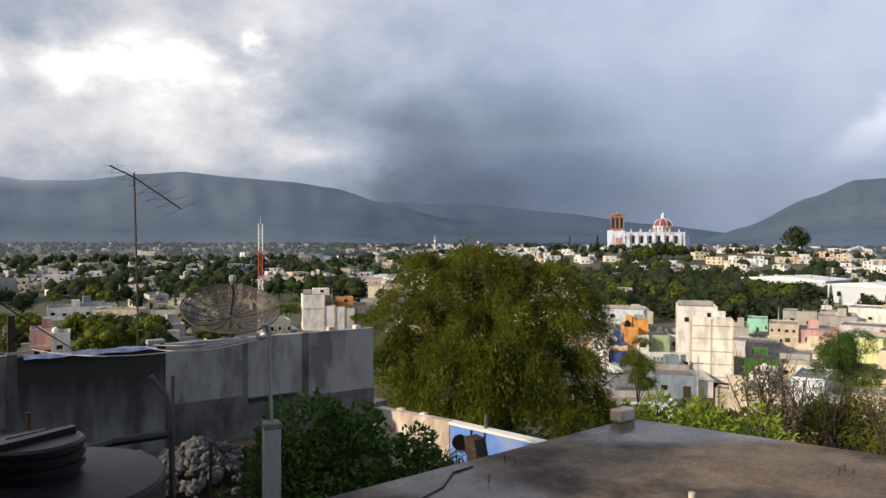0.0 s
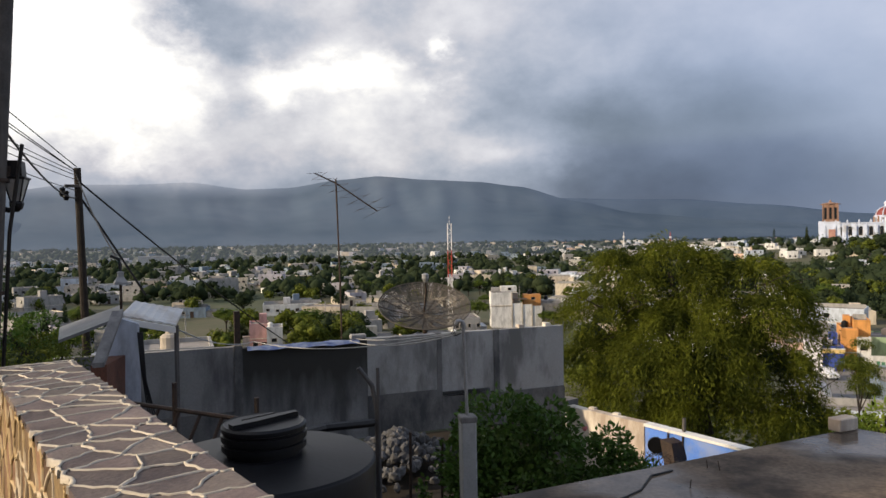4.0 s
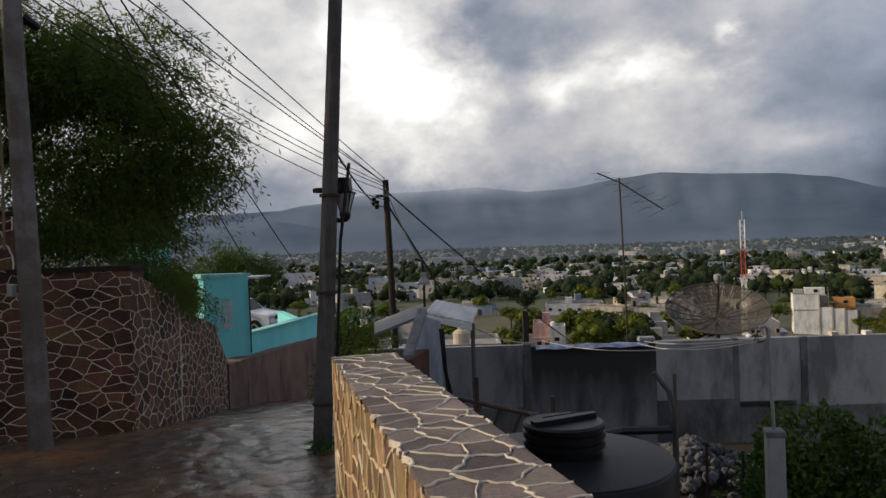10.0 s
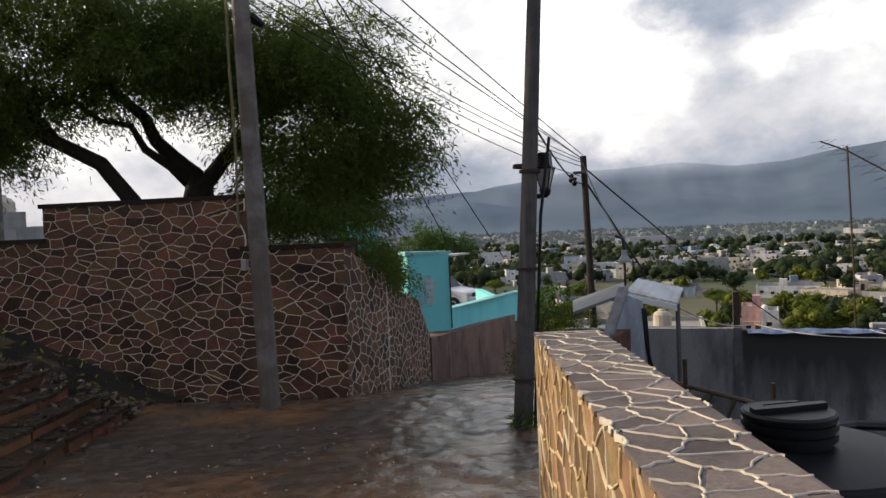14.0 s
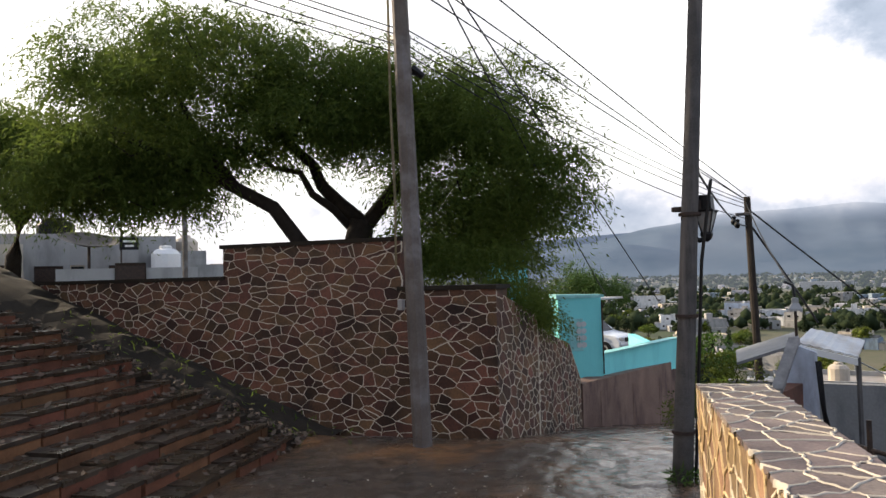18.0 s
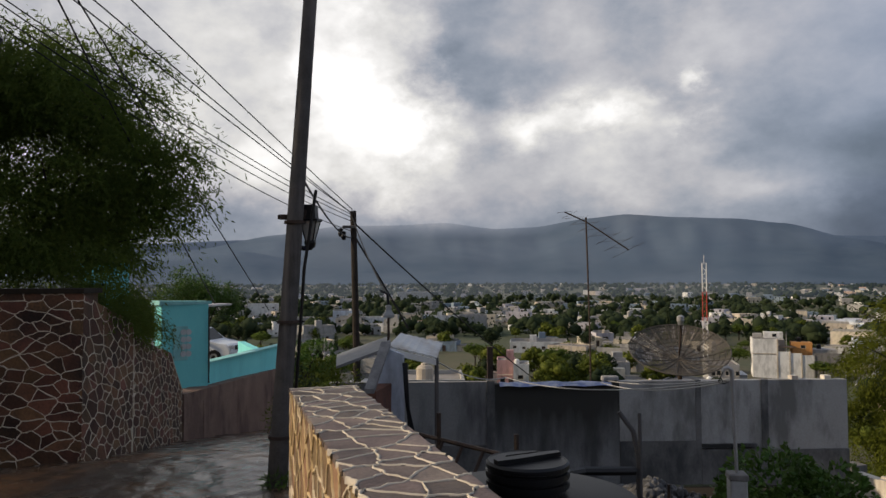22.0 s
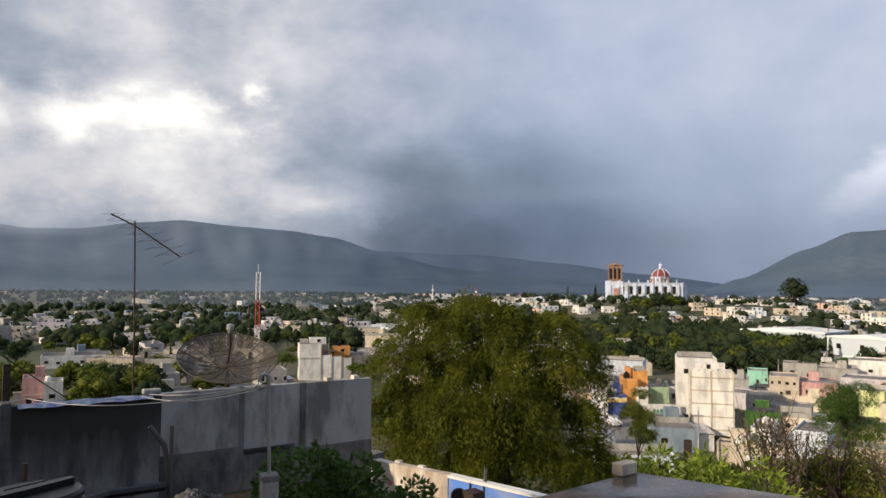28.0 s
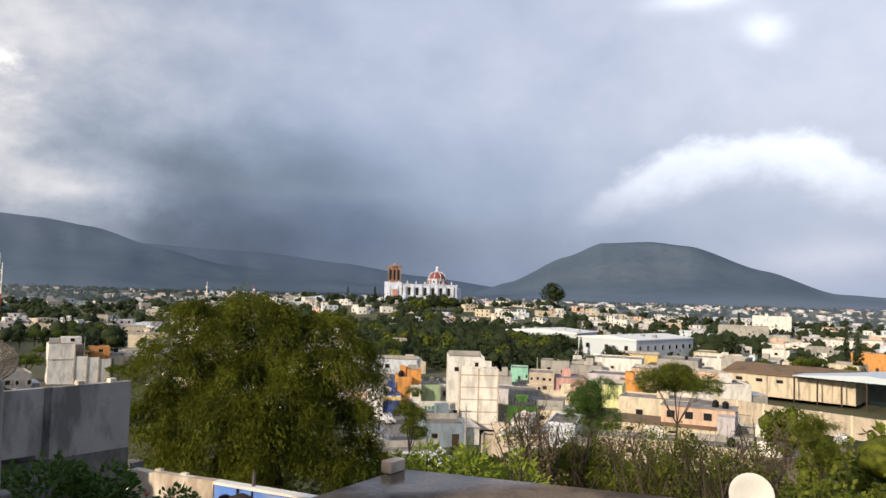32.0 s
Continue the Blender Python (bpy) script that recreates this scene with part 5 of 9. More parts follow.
bm = prism(bmesh.new(), ring, (0, 0, 0.18))
bmesh.ops.bevel(bm, geom=list(bm.edges), offset=0.015, segments=1, affect="EDGES")
part("roof_slab", bm, M_SLAB, roof, "damp puddled concrete roof slab")
part("wall_body", prism(bmesh.new(), [p + (C0 + e1 * 3.2 + e2 * 4.5 - p) * 0.05 + Vector((0, 0, -1.7)) for p in ring], (0, 0, 1.69)), M_CONC, roof)
blk = solid("concrete_block", box((1.60, 9.80, -0.645), (0.30, 0.16, 0.145), 38, 0.012), M_CONC_LIGHT, "pale concrete block lying on the roof corner", "block")
pipe = solid("vent_pipe", lathe(bmesh.new(), [(0.022, 0), (0.022, 0.16), (0.028, 0.16), (0.028, 0.2), (0.02, 0.2)], (1.35, 6.66, -0.72), 10), M_CONC_LIGHT, "short pale vent pipe standing on the roof slab", "pipe")
rng = random.Random(3)
for x, y, n in ((0.05, 8.1, 2), (3.2, 7.75, 3), (-0.28, 7.55, 1)):
    for k in range(n):
        px, py = x + rng.uniform(-0.14, 0.14), y + rng.uniform(-0.06, 0.06)
        solid("rebar_stub", tube(bmesh.new(), [(px, py, -0.73), (px + rng.uniform(-0.02, 0.02), py, -0.73 + rng.uniform(0.05, 0.11))], 0.005, 5), M_IRON, "rusty reinforcing bar stub sticking out of the roof", "rebar", group="roof rebar stubs")
solid("roof_cable", tube(bmesh.new(), [(-0.35, 7.95, -0.715), (-0.55, 7.75, -0.71), (-0.65, 7.35, -0.715), (-0.95, 6.9, -0.715)], 0.010, 5), M_WIRE, "black cable lying across the roof slab", "cable")

# post with conduit in the garden
gp = thing("conduit_post", "square concrete garden post carrying a steel conduit with cables", "post", (-2.22, 7.48, -2.15))
bm = box((-2.22, 7.48, -1.17), (0.145, 0.145, 2.0), 25, 0.012)
part("concrete_post", bm, mat("pale_weathered_post", (0.34, 0.34, 0.33), (0.26, 0.26, 0.25), rough=0.9, scale=3, fine=50, stain=(0.17, 0.17, 0.16), stain_scale=3, streak=0.3), gp)
part("post_head", box((-2.22, 7.48, -0.185), (0.16, 0.16, 0.06), 25, 0.01), M_CONC3, gp)
part("conduit", tube(bmesh.new(), [(-2.22, 7.48, -0.2), (-2.23, 7.47, 0.2), (-2.24, 7.46, 0.72)], 0.016, 10), M_STEEL, gp, "grey steel conduit")
part("weatherhead", tube(bmesh.new(), [(-2.24, 7.46, 0.68), (-2.246, 7.456, 0.725), (-2.27, 7.44, 0.742), (-2.295, 7.425, 0.735), (-2.305, 7.42, 0.705)], [0.018, 0.018, 0.018, 0.018, 0.016], 10), M_STEEL, gp)
for k in range(3):
    part("drip_loop", tube(bmesh.new(), [(-2.305, 7.42, 0.71), (-2.325 - 0.01 * k, 7.41, 0.66 - 0.02 * k), (-2.30 - 0.01 * k, 7.42, 0.60), (-2.26, 7.45, 0.62)], 0.004, 5), M_WIRE, gp)
for k, (b, sg) in enumerate((((-5.4, 12.95, -0.25), 0.05), ((-7.0, 12.2, -0.22), 0.14), ((-5.5, 12.9, -0.28), 0.10))):
    cable((-2.26, 7.45, 0.64 - 0.01 * k), b, sg, 0.007, 16, "garden_cable", "pale grey cable slung from the conduit post to the garden wall", "garden cables", mat("pale_grey_cable", (0.42, 0.41, 0.39), rough=0.6, bump=0))
cable((-7.0, 12.2, -0.22), (-6.05, 8.5, 0.5), 0.12, 0.009, 12, "garden_cable", "pale grey cable slung from the conduit post to the garden wall", "garden cables", mat("pale_grey_cable", (0.42, 0.41, 0.39), rough=0.6, bump=0))


def water_tank(at):
    """A black polyethylene tank: body with a crisp rim, wet flat shoulder, neck and a ribbed screw lid with a grip bar."""
    tank = thing("water_tank", "black plastic rooftop water tank with a ribbed screw lid", "water tank", at)
    x, y, z = at
    wet_top = mat("wet_black_polyethylene", (0.006, 0.006, 0.007), (0.014, 0.014, 0.016), rough=0.42, scale=4, fine=40, bump=0.03, spec=0.14)
    part("body", lathe(bmesh.new(), [(0.52, -1.5), (0.56, -1.45), (0.56, -0.72), (0.545, -0.70), (0.545, -0.66), (0.56, -0.64), (0.565, -0.155), (0.56, -0.145)], at, 64), M_BLACK, tank, smooth=True)
    part("shoulder", lathe(bmesh.new(), [(0.562, -0.147), (0.553, -0.138), (0.42, -0.122), (0.30, -0.108), (0.235, -0.100), (0.20, -0.100)], at, 64), wet_top, tank, "flat wet shoulder with standing rain water")
    part("neck", lathe(bmesh.new(), [(0.19, -0.12), (0.19, -0.02)], at, 40), M_BLACK, tank)
    lid = part("lid", lathe(bmesh.new(), [(0.195, -0.075), (0.212, -0.071), (0.212, -0.042), (0.198, -0.038), (0.198, -0.026), (0.214, -0.022), (0.214, 0.006), (0.200, 0.010), (0.200, 0.018), (0.212, 0.022), (0.212, 0.042), (0.200, 0.054), (0.190, 0.050), (0.0, 0.052)], at, 52), M_BLACK, tank, "ribbed black screw lid")
    turn = 62
    t = Vector((math.cos(radians(turn)), math.sin(radians(turn)), 0))
    n = Vector((-t.y, t.x, 0))
    c = Vector((x, y, z + 0.052))
    part("grip", prism(bmesh.new(), [c - t * 0.20 - n * 0.032, c - t * 0.06 - n * 0.040, c + t * 0.19 - n * 0.030, c + t * 0.20 + n * 0.012, c + t * 0.05 + n * 0.020, c - t * 0.19 + n * 0.022], (0, 0, 0.024)), M_BLACK, lid)
    part("grip", prism(bmesh.new(), [c - t * 0.09 + n * 0.065, c + t * 0.11 + n * 0.060, c + t * 0.10 + n * 0.085, c - t * 0.06 + n * 0.095], (0, 0, 0.018)), M_BLACK, lid)
    part("valve_cap", lathe(bmesh.new(), [(0.05, 0), (0.05, 0.035), (0.03, 0.05)], (x + 0.22, y - 0.24, z - 0.175), 14), M_BLACK, tank)
    part("strap", tube(bmesh.new(), [(x + 0.16, y - 0.26, z - 0.15), (x + 0.24, y - 0.34, z - 0.14), (x + 0.34, y - 0.36, z - 0.175)], 0.010, 6), M_BLACK, tank)


water_tank((-2.56, 4.16, 0.545))
stand = solid("tank_stand", box((-2.56, 4.16, -1.56), (1.3, 1.3, 1.21), 50, 0.02), M_CONC, "rough concrete block stand under the water tank", "stand")
bin2 = thing("black_drum", "black plastic drum lying behind the water tank", "drum", (-2.75, 5.45, 0))
part("drum_body", box((-2.72, 5.42, -0.10), (0.42, 0.42, 0.44), 35, 0.04), M_BLACK, bin2)
part("drum_stand", box((-2.72, 5.42, -1.25), (0.5, 0.5, 1.86), 35), M_CONC3, bin2, "block stand")
bent = thing("bent_pipe", "forked bent steel pipe standing behind the water tank", "pipe", (-2.50, 5.72, -2.1))
part("stem", tube(bmesh.new(), [(-2.49, 5.72, -2.2), (-2.50, 5.72, 0.30), (-2.53, 5.71, 0.47), (-2.62, 5.68, 0.60)], 0.017, 8), mat("dark_grey_pipe_paint", (0.055, 0.052, 0.052), (0.085, 0.08, 0.078), rough=0.6, bump=0.1), bent)
part("fork", tube(bmesh.new(), [(-2.48, 5.71, -0.4), (-2.485, 5.71, 0.60)], 0.013, 8), mat("dark_grey_pipe_paint", (0.055, 0.052, 0.052)), bent)
solid("black_hose", tube(bmesh.new(), [(-2.52, 5.69, 0.21), (-2.75, 5.35, 0.25), (-2.85, 4.95, 0.28), (-2.8, 4.6, 0.40)], 0.030, 8), M_BLACK, "thick black pipe running from the bent pipe to the tank", "pipe")
ladder = thing("iron_ladder", "dark iron ladder lying on its side behind the water tank", "ladder", (-3.4, 5.2, 0))
l0, l1 = Vector((-4.25, 5.35, 0.36)), Vector((-3.05, 5.02, 0.36))
dn = Vector((-0.02, -0.10, -0.24))
part("rail", tube(bmesh.new(), [l0, l1], 0.016, 6), M_IRON, ladder)
part("rail", tube(bmesh.new(), [l0 + dn, l1 + dn], 0.016, 6), M_IRON, ladder)
for k in range(6):
    p = l0.lerp(l1, 0.08 + 0.165 * k)
    part("rung", tube(bmesh.new(), [p, p + dn + Vector((-0.04, 0, 0))], 0.012, 6), M_IRON, ladder)
for p, h in ((Vector((-3.80, 5.22, -2.2)), 2.75), (Vector((-3.10, 5.08, -2.2)), 2.7)):
    part("prop", tube(bmesh.new(), [p, p + Vector((0, 0, h))], 0.018, 6), M_IRON, ladder)
for x, y, z1 in ((-3.35, 9.3, -0.85), (-3.0, 9.5, -0.95)):
    solid("garden_stake", tube(bmesh.new(), [(x, y, -2.2), (x + 0.02, y, z1)], 0.018, 6), M_IRON, "thin rusty iron stake in the garden", "stake", group="garden stakes")

solid("garden_soil", prism(bmesh.new(), [(-8.9, 10.6, -2.14), (-5.2, 5.4, -2.14), (-1.6, 6.6, -2.14), (-0.4, 9.0, -2.14), (-2.9, 14.9, -2.14)], (0, 0, 0.025)), M_EARTH, "dark damp garden soil below the parapet", "soil", "structure")
# rubble heap and bits on the wall
rng = random.Random(21)
vs, fs = [], []
ico = [Vector(v) for v in ((0, 0, 1), (0.9, 0, 0.3), (0.28, 0.85, 0.3), (-0.72, 0.53, 0.3), (-0.72, -0.53, 0.3), (0.28, -0.85, 0.3), (0.7, 0.5, -0.4), (-0.3, 0.8, -0.4), (-0.9, 0, -0.4), (-0.3, -0.8, -0.4), (0.7, -0.5, -0.4), (0, 0, -1))]
icf = [(0, 1, 2), (0, 2, 3), (0, 3, 4), (0, 4, 5), (0, 5, 1), (1, 6, 2), (2, 7, 3), (3, 8, 4), (4, 9, 5), (5, 10, 1), (2, 6, 7), (3, 7, 8), (4, 8, 9), (5, 9, 10), (1, 10, 6), (11, 7, 6), (11, 8, 7), (11, 9, 8), (11, 10, 9), (11, 6, 10)]
for k in range(640):
    a, r = rng.uniform(0, 2 * math.pi), abs(rng.gauss(0, 0.55))
    c = Vector((-4.25 + 1.0 * r * math.cos(a), 11.6 + 1.25 * r * math.sin(a), -2.1 + max(0, 0.55 - 0.42 * r) + rng.uniform(-0.06, 0.06)))
    q = rng.uniform(0.035, 0.10)
    rot = Euler((rng.uniform(0, 6), rng.uniform(0, 6), rng.uniform(0, 6))).to_matrix()
    b = len(vs)
    vs += [tuple(c + rot @ Vector((v.x * q * 1.2, v.y * q, v.z * q * 0.75)) * rng.uniform(0.85, 1.15)) for v in ico]
    fs += [tuple(b + i for i in f) for f in icf]
tagged(link("rubble_heap", data_mesh("rubble_heap", vs, fs), mat("grey_field_stone", (0.050, 0.050, 0.052), (0.115, 0.112, 0.110), rough=0.9, scale=5, fine=60, bump=0.4, spread=0.4)), "heap of grey rubble stones against the garden wall", "rubble", kind="stuff")
verts, faces = [], []
for i in range(13):
    for j in range(4):
        p = gw(3.0 + 2.0 * i / 12, 0.10 - 0.22 * j / 3, -0.335 + 0.012 * math.sin(i * 1.9 + j) + (-0.05 if j == 0 else 0.0))
        verts.append(tuple(p))
for i in range(12):
    for j in range(3):
        faces.append((i * 4 + j, i * 4 + j + 1, i * 4 + j + 5, i * 4 + j + 4))
tp = tagged(link("blue_tarp", data_mesh("blue_tarp", verts, faces), mat("faded_blue_tarp", (0.05, 0.085, 0.24), (0.26, 0.30, 0.38), rough=0.5, scale=6, fine=30, bump=0.2)), "crumpled faded blue plastic sheet folded over the wall top", "tarpaulin")
tm = tp.modifiers.new("thickness", "SOLIDIFY"); tm.thickness = 0.006
solid("broken_block", box(tuple(gw(5.0, -0.08, -0.275)), (0.30, 0.12, 0.09), 36, 0.02), M_CONC2, "broken pale block lying on the wall top", "block")

# ---------------------------------------------------------------- plants
def leaf_mesh(name, base, tang, length, width, rng):
    """Rhombic leaves as one mesh: base points, directions, sizes (numpy)."""
    n = len(base)
    rnd = rng.normal(size=(n, 3))
    side = np.cross(tang, rnd)
    side /= np.linalg.norm(side, axis=1, keepdims=True) + 1e-9
    L = (length * rng.uniform(0.7, 1.25, n))[:, None]
    Wd = (width * rng.uniform(0.7, 1.25, n))[:, None]
    nrm = np.cross(side, tang)
    a, b = base, base + tang * L
    m = base + tang * L * 0.5 + nrm * L * 0.08
    verts = np.stack([a, m + side * Wd * 0.5, b, m - side * Wd * 0.5], 1).reshape(-1, 3)
    me = bpy.data.meshes.new(name)
    me.vertices.add(4 * n)
    me.vertices.foreach_set("co", verts.astype(np.float32).ravel())
    me.loops.add(4 * n)
    me.loops.foreach_set("vertex_index", np.arange(4 * n, dtype=np.int32))
    me.polygons.add(n)
    me.polygons.foreach_set("loop_start", np.arange(0, 4 * n, 4, dtype=np.int32))
    me.update(calc_edges=True)
    return me


def crown_points(blobs, n, rng, shell=0.5, gap=0.0, gap_scale=1.2):
    """Points in a cloud of ellipsoids (centre, radii), thinned by a noise so that there are gaps."""
    vol = np.array([r[0] * r[1] * r[2] for _, r in blobs]) ** 0.75
    pick = rng.choice(len(blobs), size=n, p=vol / vol.sum())
    d = rng.normal(size=(n, 3))
    d /= np.linalg.norm(d, axis=1, keepdims=True)
    rad = shell + (1 - shell) * rng.uniform(0, 1, n) ** 0.6
    c = np.array([b[0] for b in blobs])[pick]
    r = np.array([b[1] for b in blobs])[pick]
    p = c + d * r * rad[:, None]
    if gap > 0:
        keep = np.array([noise.noise(Vector(q) * gap_scale) > -gap for q in p])
        p, d = p[keep], d[keep]
    return p, d


def feathery(name, blobs, sprays, leaves, spray_len, leaf_len, leaf_w, droop, seed, gap=0.25, gap_scale=0.9, shell=0.45, clumps=0, clump_r=0.3, twist=0.65):
    """A crown of drooping sprays with small leaflets along them."""
    rng = np.random.default_rng(seed)
    if clumps:
        pc, dc = crown_points(blobs, clumps, rng, shell, gap, gap_scale)
        pick = rng.integers(0, len(pc), sprays)
        d = rng.normal(size=(sprays, 3))
        p = pc[pick] + d * clump_r * np.array([1, 1, 0.6]) * rng.uniform(0.4, 1.0, (sprays, 1))
        d = d + dc[pick] * 1.2
        d /= np.linalg.norm(d, axis=1, keepdims=True)
    else:
        p, d = crown_points(blobs, sprays, rng, shell, gap, gap_scale)
    n = len(p)
    out = d * 0.7 + rng.normal(size=(n, 3)) * 0.45
    out[:, 2] = np.abs(out[:, 2]) * 0.35
    out /= np.linalg.norm(out, axis=1, keepdims=True)
    L = spray_len * rng.uniform(0.5, 1.3, n)
    bs, ts = [], []
    for k in range(leaves):
        t = (k + 0.5) / leaves
        pos = p + out * (L * t)[:, None]
        pos[:, 2] -= droop * L * t * t
        tan = out.copy()
        tan[:, 2] -= 2 * droop * t
        tan /= np.linalg.norm(tan, axis=1, keepdims=True)
        tw = tan + rng.normal(size=(n, 3)) * twist
        tw /= np.linalg.norm(tw, axis=1, keepdims=True)
        bs.append(pos + rng.normal(size=(n, 3)) * leaf_w * 1.5)
        ts.append(tw)
    return leaf_mesh(name, np.concatenate(bs), np.concatenate(ts), leaf_len, leaf_w, rng)


def leafy(name, blobs, count, leaf_len, leaf_w, seed, gap=0.25, gap_scale=1.6, shell=0.55):
    rng = np.random.default_rng(seed)
    p, d = crown_points(blobs, count, rng, shell, gap, gap_scale)
    t = d + rng.normal(size=p.shape) * 0.7
    t[:, 2] -= 0.15
    t /= np.linalg.norm(t, axis=1, keepdims=True)
    return leaf_mesh(name, p, t, leaf_len, leaf_w, rng)


def limb(bm, pts, r0, r1, sides=8):
    n = len(pts)
    tube(bm, pts, [r0 + (r1 - r0) * i / (n - 1) for i in range(n)], sides)


def twigs(bm, base, spread, count, length, rng, r=0.012, up=1.0):
    for k in range(count):
        a = rng.uniform(0, 2 * math.pi)
        d = Vector((math.cos(a) * spread, math.sin(a) * spread, up)).normalized()
        p = Vector(base)
        pts = [p]
        for q in range(4):
            d = (d + Vector((rng.uniform(-0.3, 0.3), rng.uniform(-0.3, 0.3), rng.uniform(-0.12, 0.2)))).normalized()
            p = p + d * length / 4 * rng.uniform(0.8, 1.2)
            pts.append(p)
        limb(bm, pts, r, r * 0.25, 5)


# the spreading tree on the western terrace
wt = thing("terrace_tree", "spreading feathery pepper tree with dark forked trunk behind stone wall", "tree", (-10.42, 4.29, 1.5))
bm = bmesh.new()
limb(bm, [(-10.42, 4.29, 1.2), (-10.42, 4.29, 2.0), (-10.38, 4.34, 2.36)], 0.24, 0.17, 12)
limb(bm, [(-10.38, 4.36, 2.30), (-10.55, 4.05, 2.62), (-10.62, 3.85, 2.85), (-10.70, 3.75, 3.15), (-10.8, 3.45, 3.45), (-10.9, 3.0, 3.9)], 0.115, 0.045)
limb(bm, [(-10.44, 4.24, 2.22), (-10.52, 4.0, 2.50), (-10.58, 3.70, 2.72), (-10.62, 3.55, 3.02), (-10.7, 3.2, 3.08), (-10.8, 2.9, 3.35)], 0.07, 0.025)
limb(bm, [(-10.32, 4.40, 2.30), (-10.24, 4.72, 2.72), (-10.16, 4.9, 3.0), (-10.2, 5.5, 3.5), (-10.0, 6.1, 3.6)], 0.11, 0.04)
part("trunk", bm, M_BARK, wt, smooth=True)
bm = bmesh.new()
limb(bm, [(-10.46, 3.54, 1.3), (-10.46, 3.50, 2.02), (-10.55, 3.15, 2.52), (-10.67, 2.65, 2.80), (-10.8, 2.0, 3.1), (-10.9, 1.2, 3.5)], 0.125, 0.055, 10)
limb(bm, [(-10.67, 2.65, 2.80), (-10.9, 2.3, 3.4), (-11.1, 2.0, 4.1)], 0.09, 0.03)
part("leaning_trunk", bm, M_BARK, wt, "leaning second trunk", smooth=True)
rngp = random.Random(77)
bm = bmesh.new()
# crown masses: sideways and up from the trunk's middle, half width, half height
W_MASS = [(-0.62, 3.73, 0.7, 0.43), (0.39, 3.31, 0.6, 0.40), (-1.08, 3.69, 0.6, 0.45), (1.2, 1.93, 0.8, 0.36), (1.75, 1.85, 0.45, 0.3), (-3.18, 4.35, 1.01, 0.74), (-1.86, 4.51, 1.16, 0.66), (-0.62, 4.35, 1.01, 0.58), (0.62, 3.96, 1.01, 0.66), (1.63, 3.58, 0.85, 0.74), (2.29, 3.03, 0.74, 0.66), (2.44, 2.45, 0.56, 0.46), (1.24, 2.8, 0.78, 0.62), (1.78, 2.18, 0.74, 0.35), (-3.56, 3.5, 0.97, 0.7), (-2.56, 3.34, 0.93, 0.62), (-1.63, 3.54, 0.74, 0.5), (-4.26, 2.96, 0.81, 0.54), (-3.1, 2.94, 0.85, 0.39), (-2.29, 2.66, 0.46, 0.35), (0.0, 3.81, 0.7, 0.39)]
W_BLOBS = []
for k, (l, z, rl, rz) in enumerate(W_MASS):
    for dd in (-0.55, 0.6):
        W_BLOBS.append(((-10.2 + 0.443 * l - 0.896 * (dd + 0.3 * (k % 3 - 1)), 4.27 + 0.896 * l + 0.443 * (dd + 0.3 * (k % 3 - 1)), z), (rl * 0.92, rl * 0.92, rz)))
rngp = random.Random(77)
bm = bmesh.new()
for c, r in W_BLOBS:
    for k in range(2):
        twigs(bm, Vector(c) + Vector((rngp.uniform(-0.4, 0.4), rngp.uniform(-0.4, 0.4), -0.25)), 1.1, 1, 0.5, rngp, 0.012, 0.5)
tagged(part("twig_tangle", bm, M_BARK, wt), kind="stuff")
link("crown", feathery("crown", W_BLOBS, 21000, 12, 0.46, 0.084, 0.0185, 0.95, 4, gap=0.22, gap_scale=1.5, shell=0.25, clumps=760, clump_r=0.22), M_LEAF_B, wt, "green drooping feathery foliage")
wt2 = thing("slim_terrace_tree", "dark feathery tree with a slim crooked trunk above the steps", "tree", (-13.3, 0.3, 1.4))
bm = bmesh.new()
limb(bm, [(-13.2, -0.05, 1.2), (-13.2, 0.0, 2.0), (-13.1, 0.1, 2.5), (-13.3, -0.3, 3.1), (-13.2, -0.8, 3.8)], 0.13, 0.05, 10)
limb(bm, [(-13.1, 0.1, 2.5), (-13.2, 0.6, 3.3), (-13.3, 0.9, 3.9)], 0.08, 0.03)
part("trunk", bm, M_BARK, wt2, smooth=True)
link("crown", feathery("crown", [((-13.3, 0.15, 3.55), (0.9, 0.9, 0.6)), ((-13.1, -0.9, 3.6), (1.1, 1.1, 0.7)), ((-12.6, -2.2, 3.6), (1.2, 1.2, 0.8))], 3000, 14, 0.50, 0.085, 0.021, 0.9, 5, gap=0.2, clumps=120, clump_r=0.24), M_LEAF_B, wt2)

# hanging shrub on the street face of the terrace, and grass tufts
bush = thing("hanging_shrub", "dark shaggy shrub spilling over the terrace wall", "shrub", tuple(on_side(2.2, 1.3, -0.2)))
bl = [(tuple(on_side(u, 1.45 + dz, -0.15)), (0.30, 0.30, 0.24)) for u, dz in ((0.9, 0.05), (1.3, 0.10), (1.7, 0.02), (2.1, -0.04))]
link("foliage", feathery("foliage", bl, 900, 14, 0.26, 0.05, 0.012, 0.9, 8, gap=0.3), M_LEAF_B, bush)
for u in (1.0, 1.5, 2.0):
    bm = bmesh.new()
    limb(bm, [on_side(u, 1.1, -0.25), on_side(u + 0.1, 1.42, -0.15)], 0.03, 0.012, 6)
    part("stem", bm, M_BARK, bush)
ob = link("weeds", leafy("weeds", [(tuple(W(7.75 + 0.03 * k, -2.6 - 0.22 * k, 0.375 * max(0, 0.22 * k - 0.3) + 0.05)), (0.25, 0.3, 0.06)) for k in range(16)], 200, 0.08, 0.016, 9, gap=0.4), M_LEAF_B)
tagged(ob, "sparse low weeds along the earth gutter", "weeds", kind="stuff")
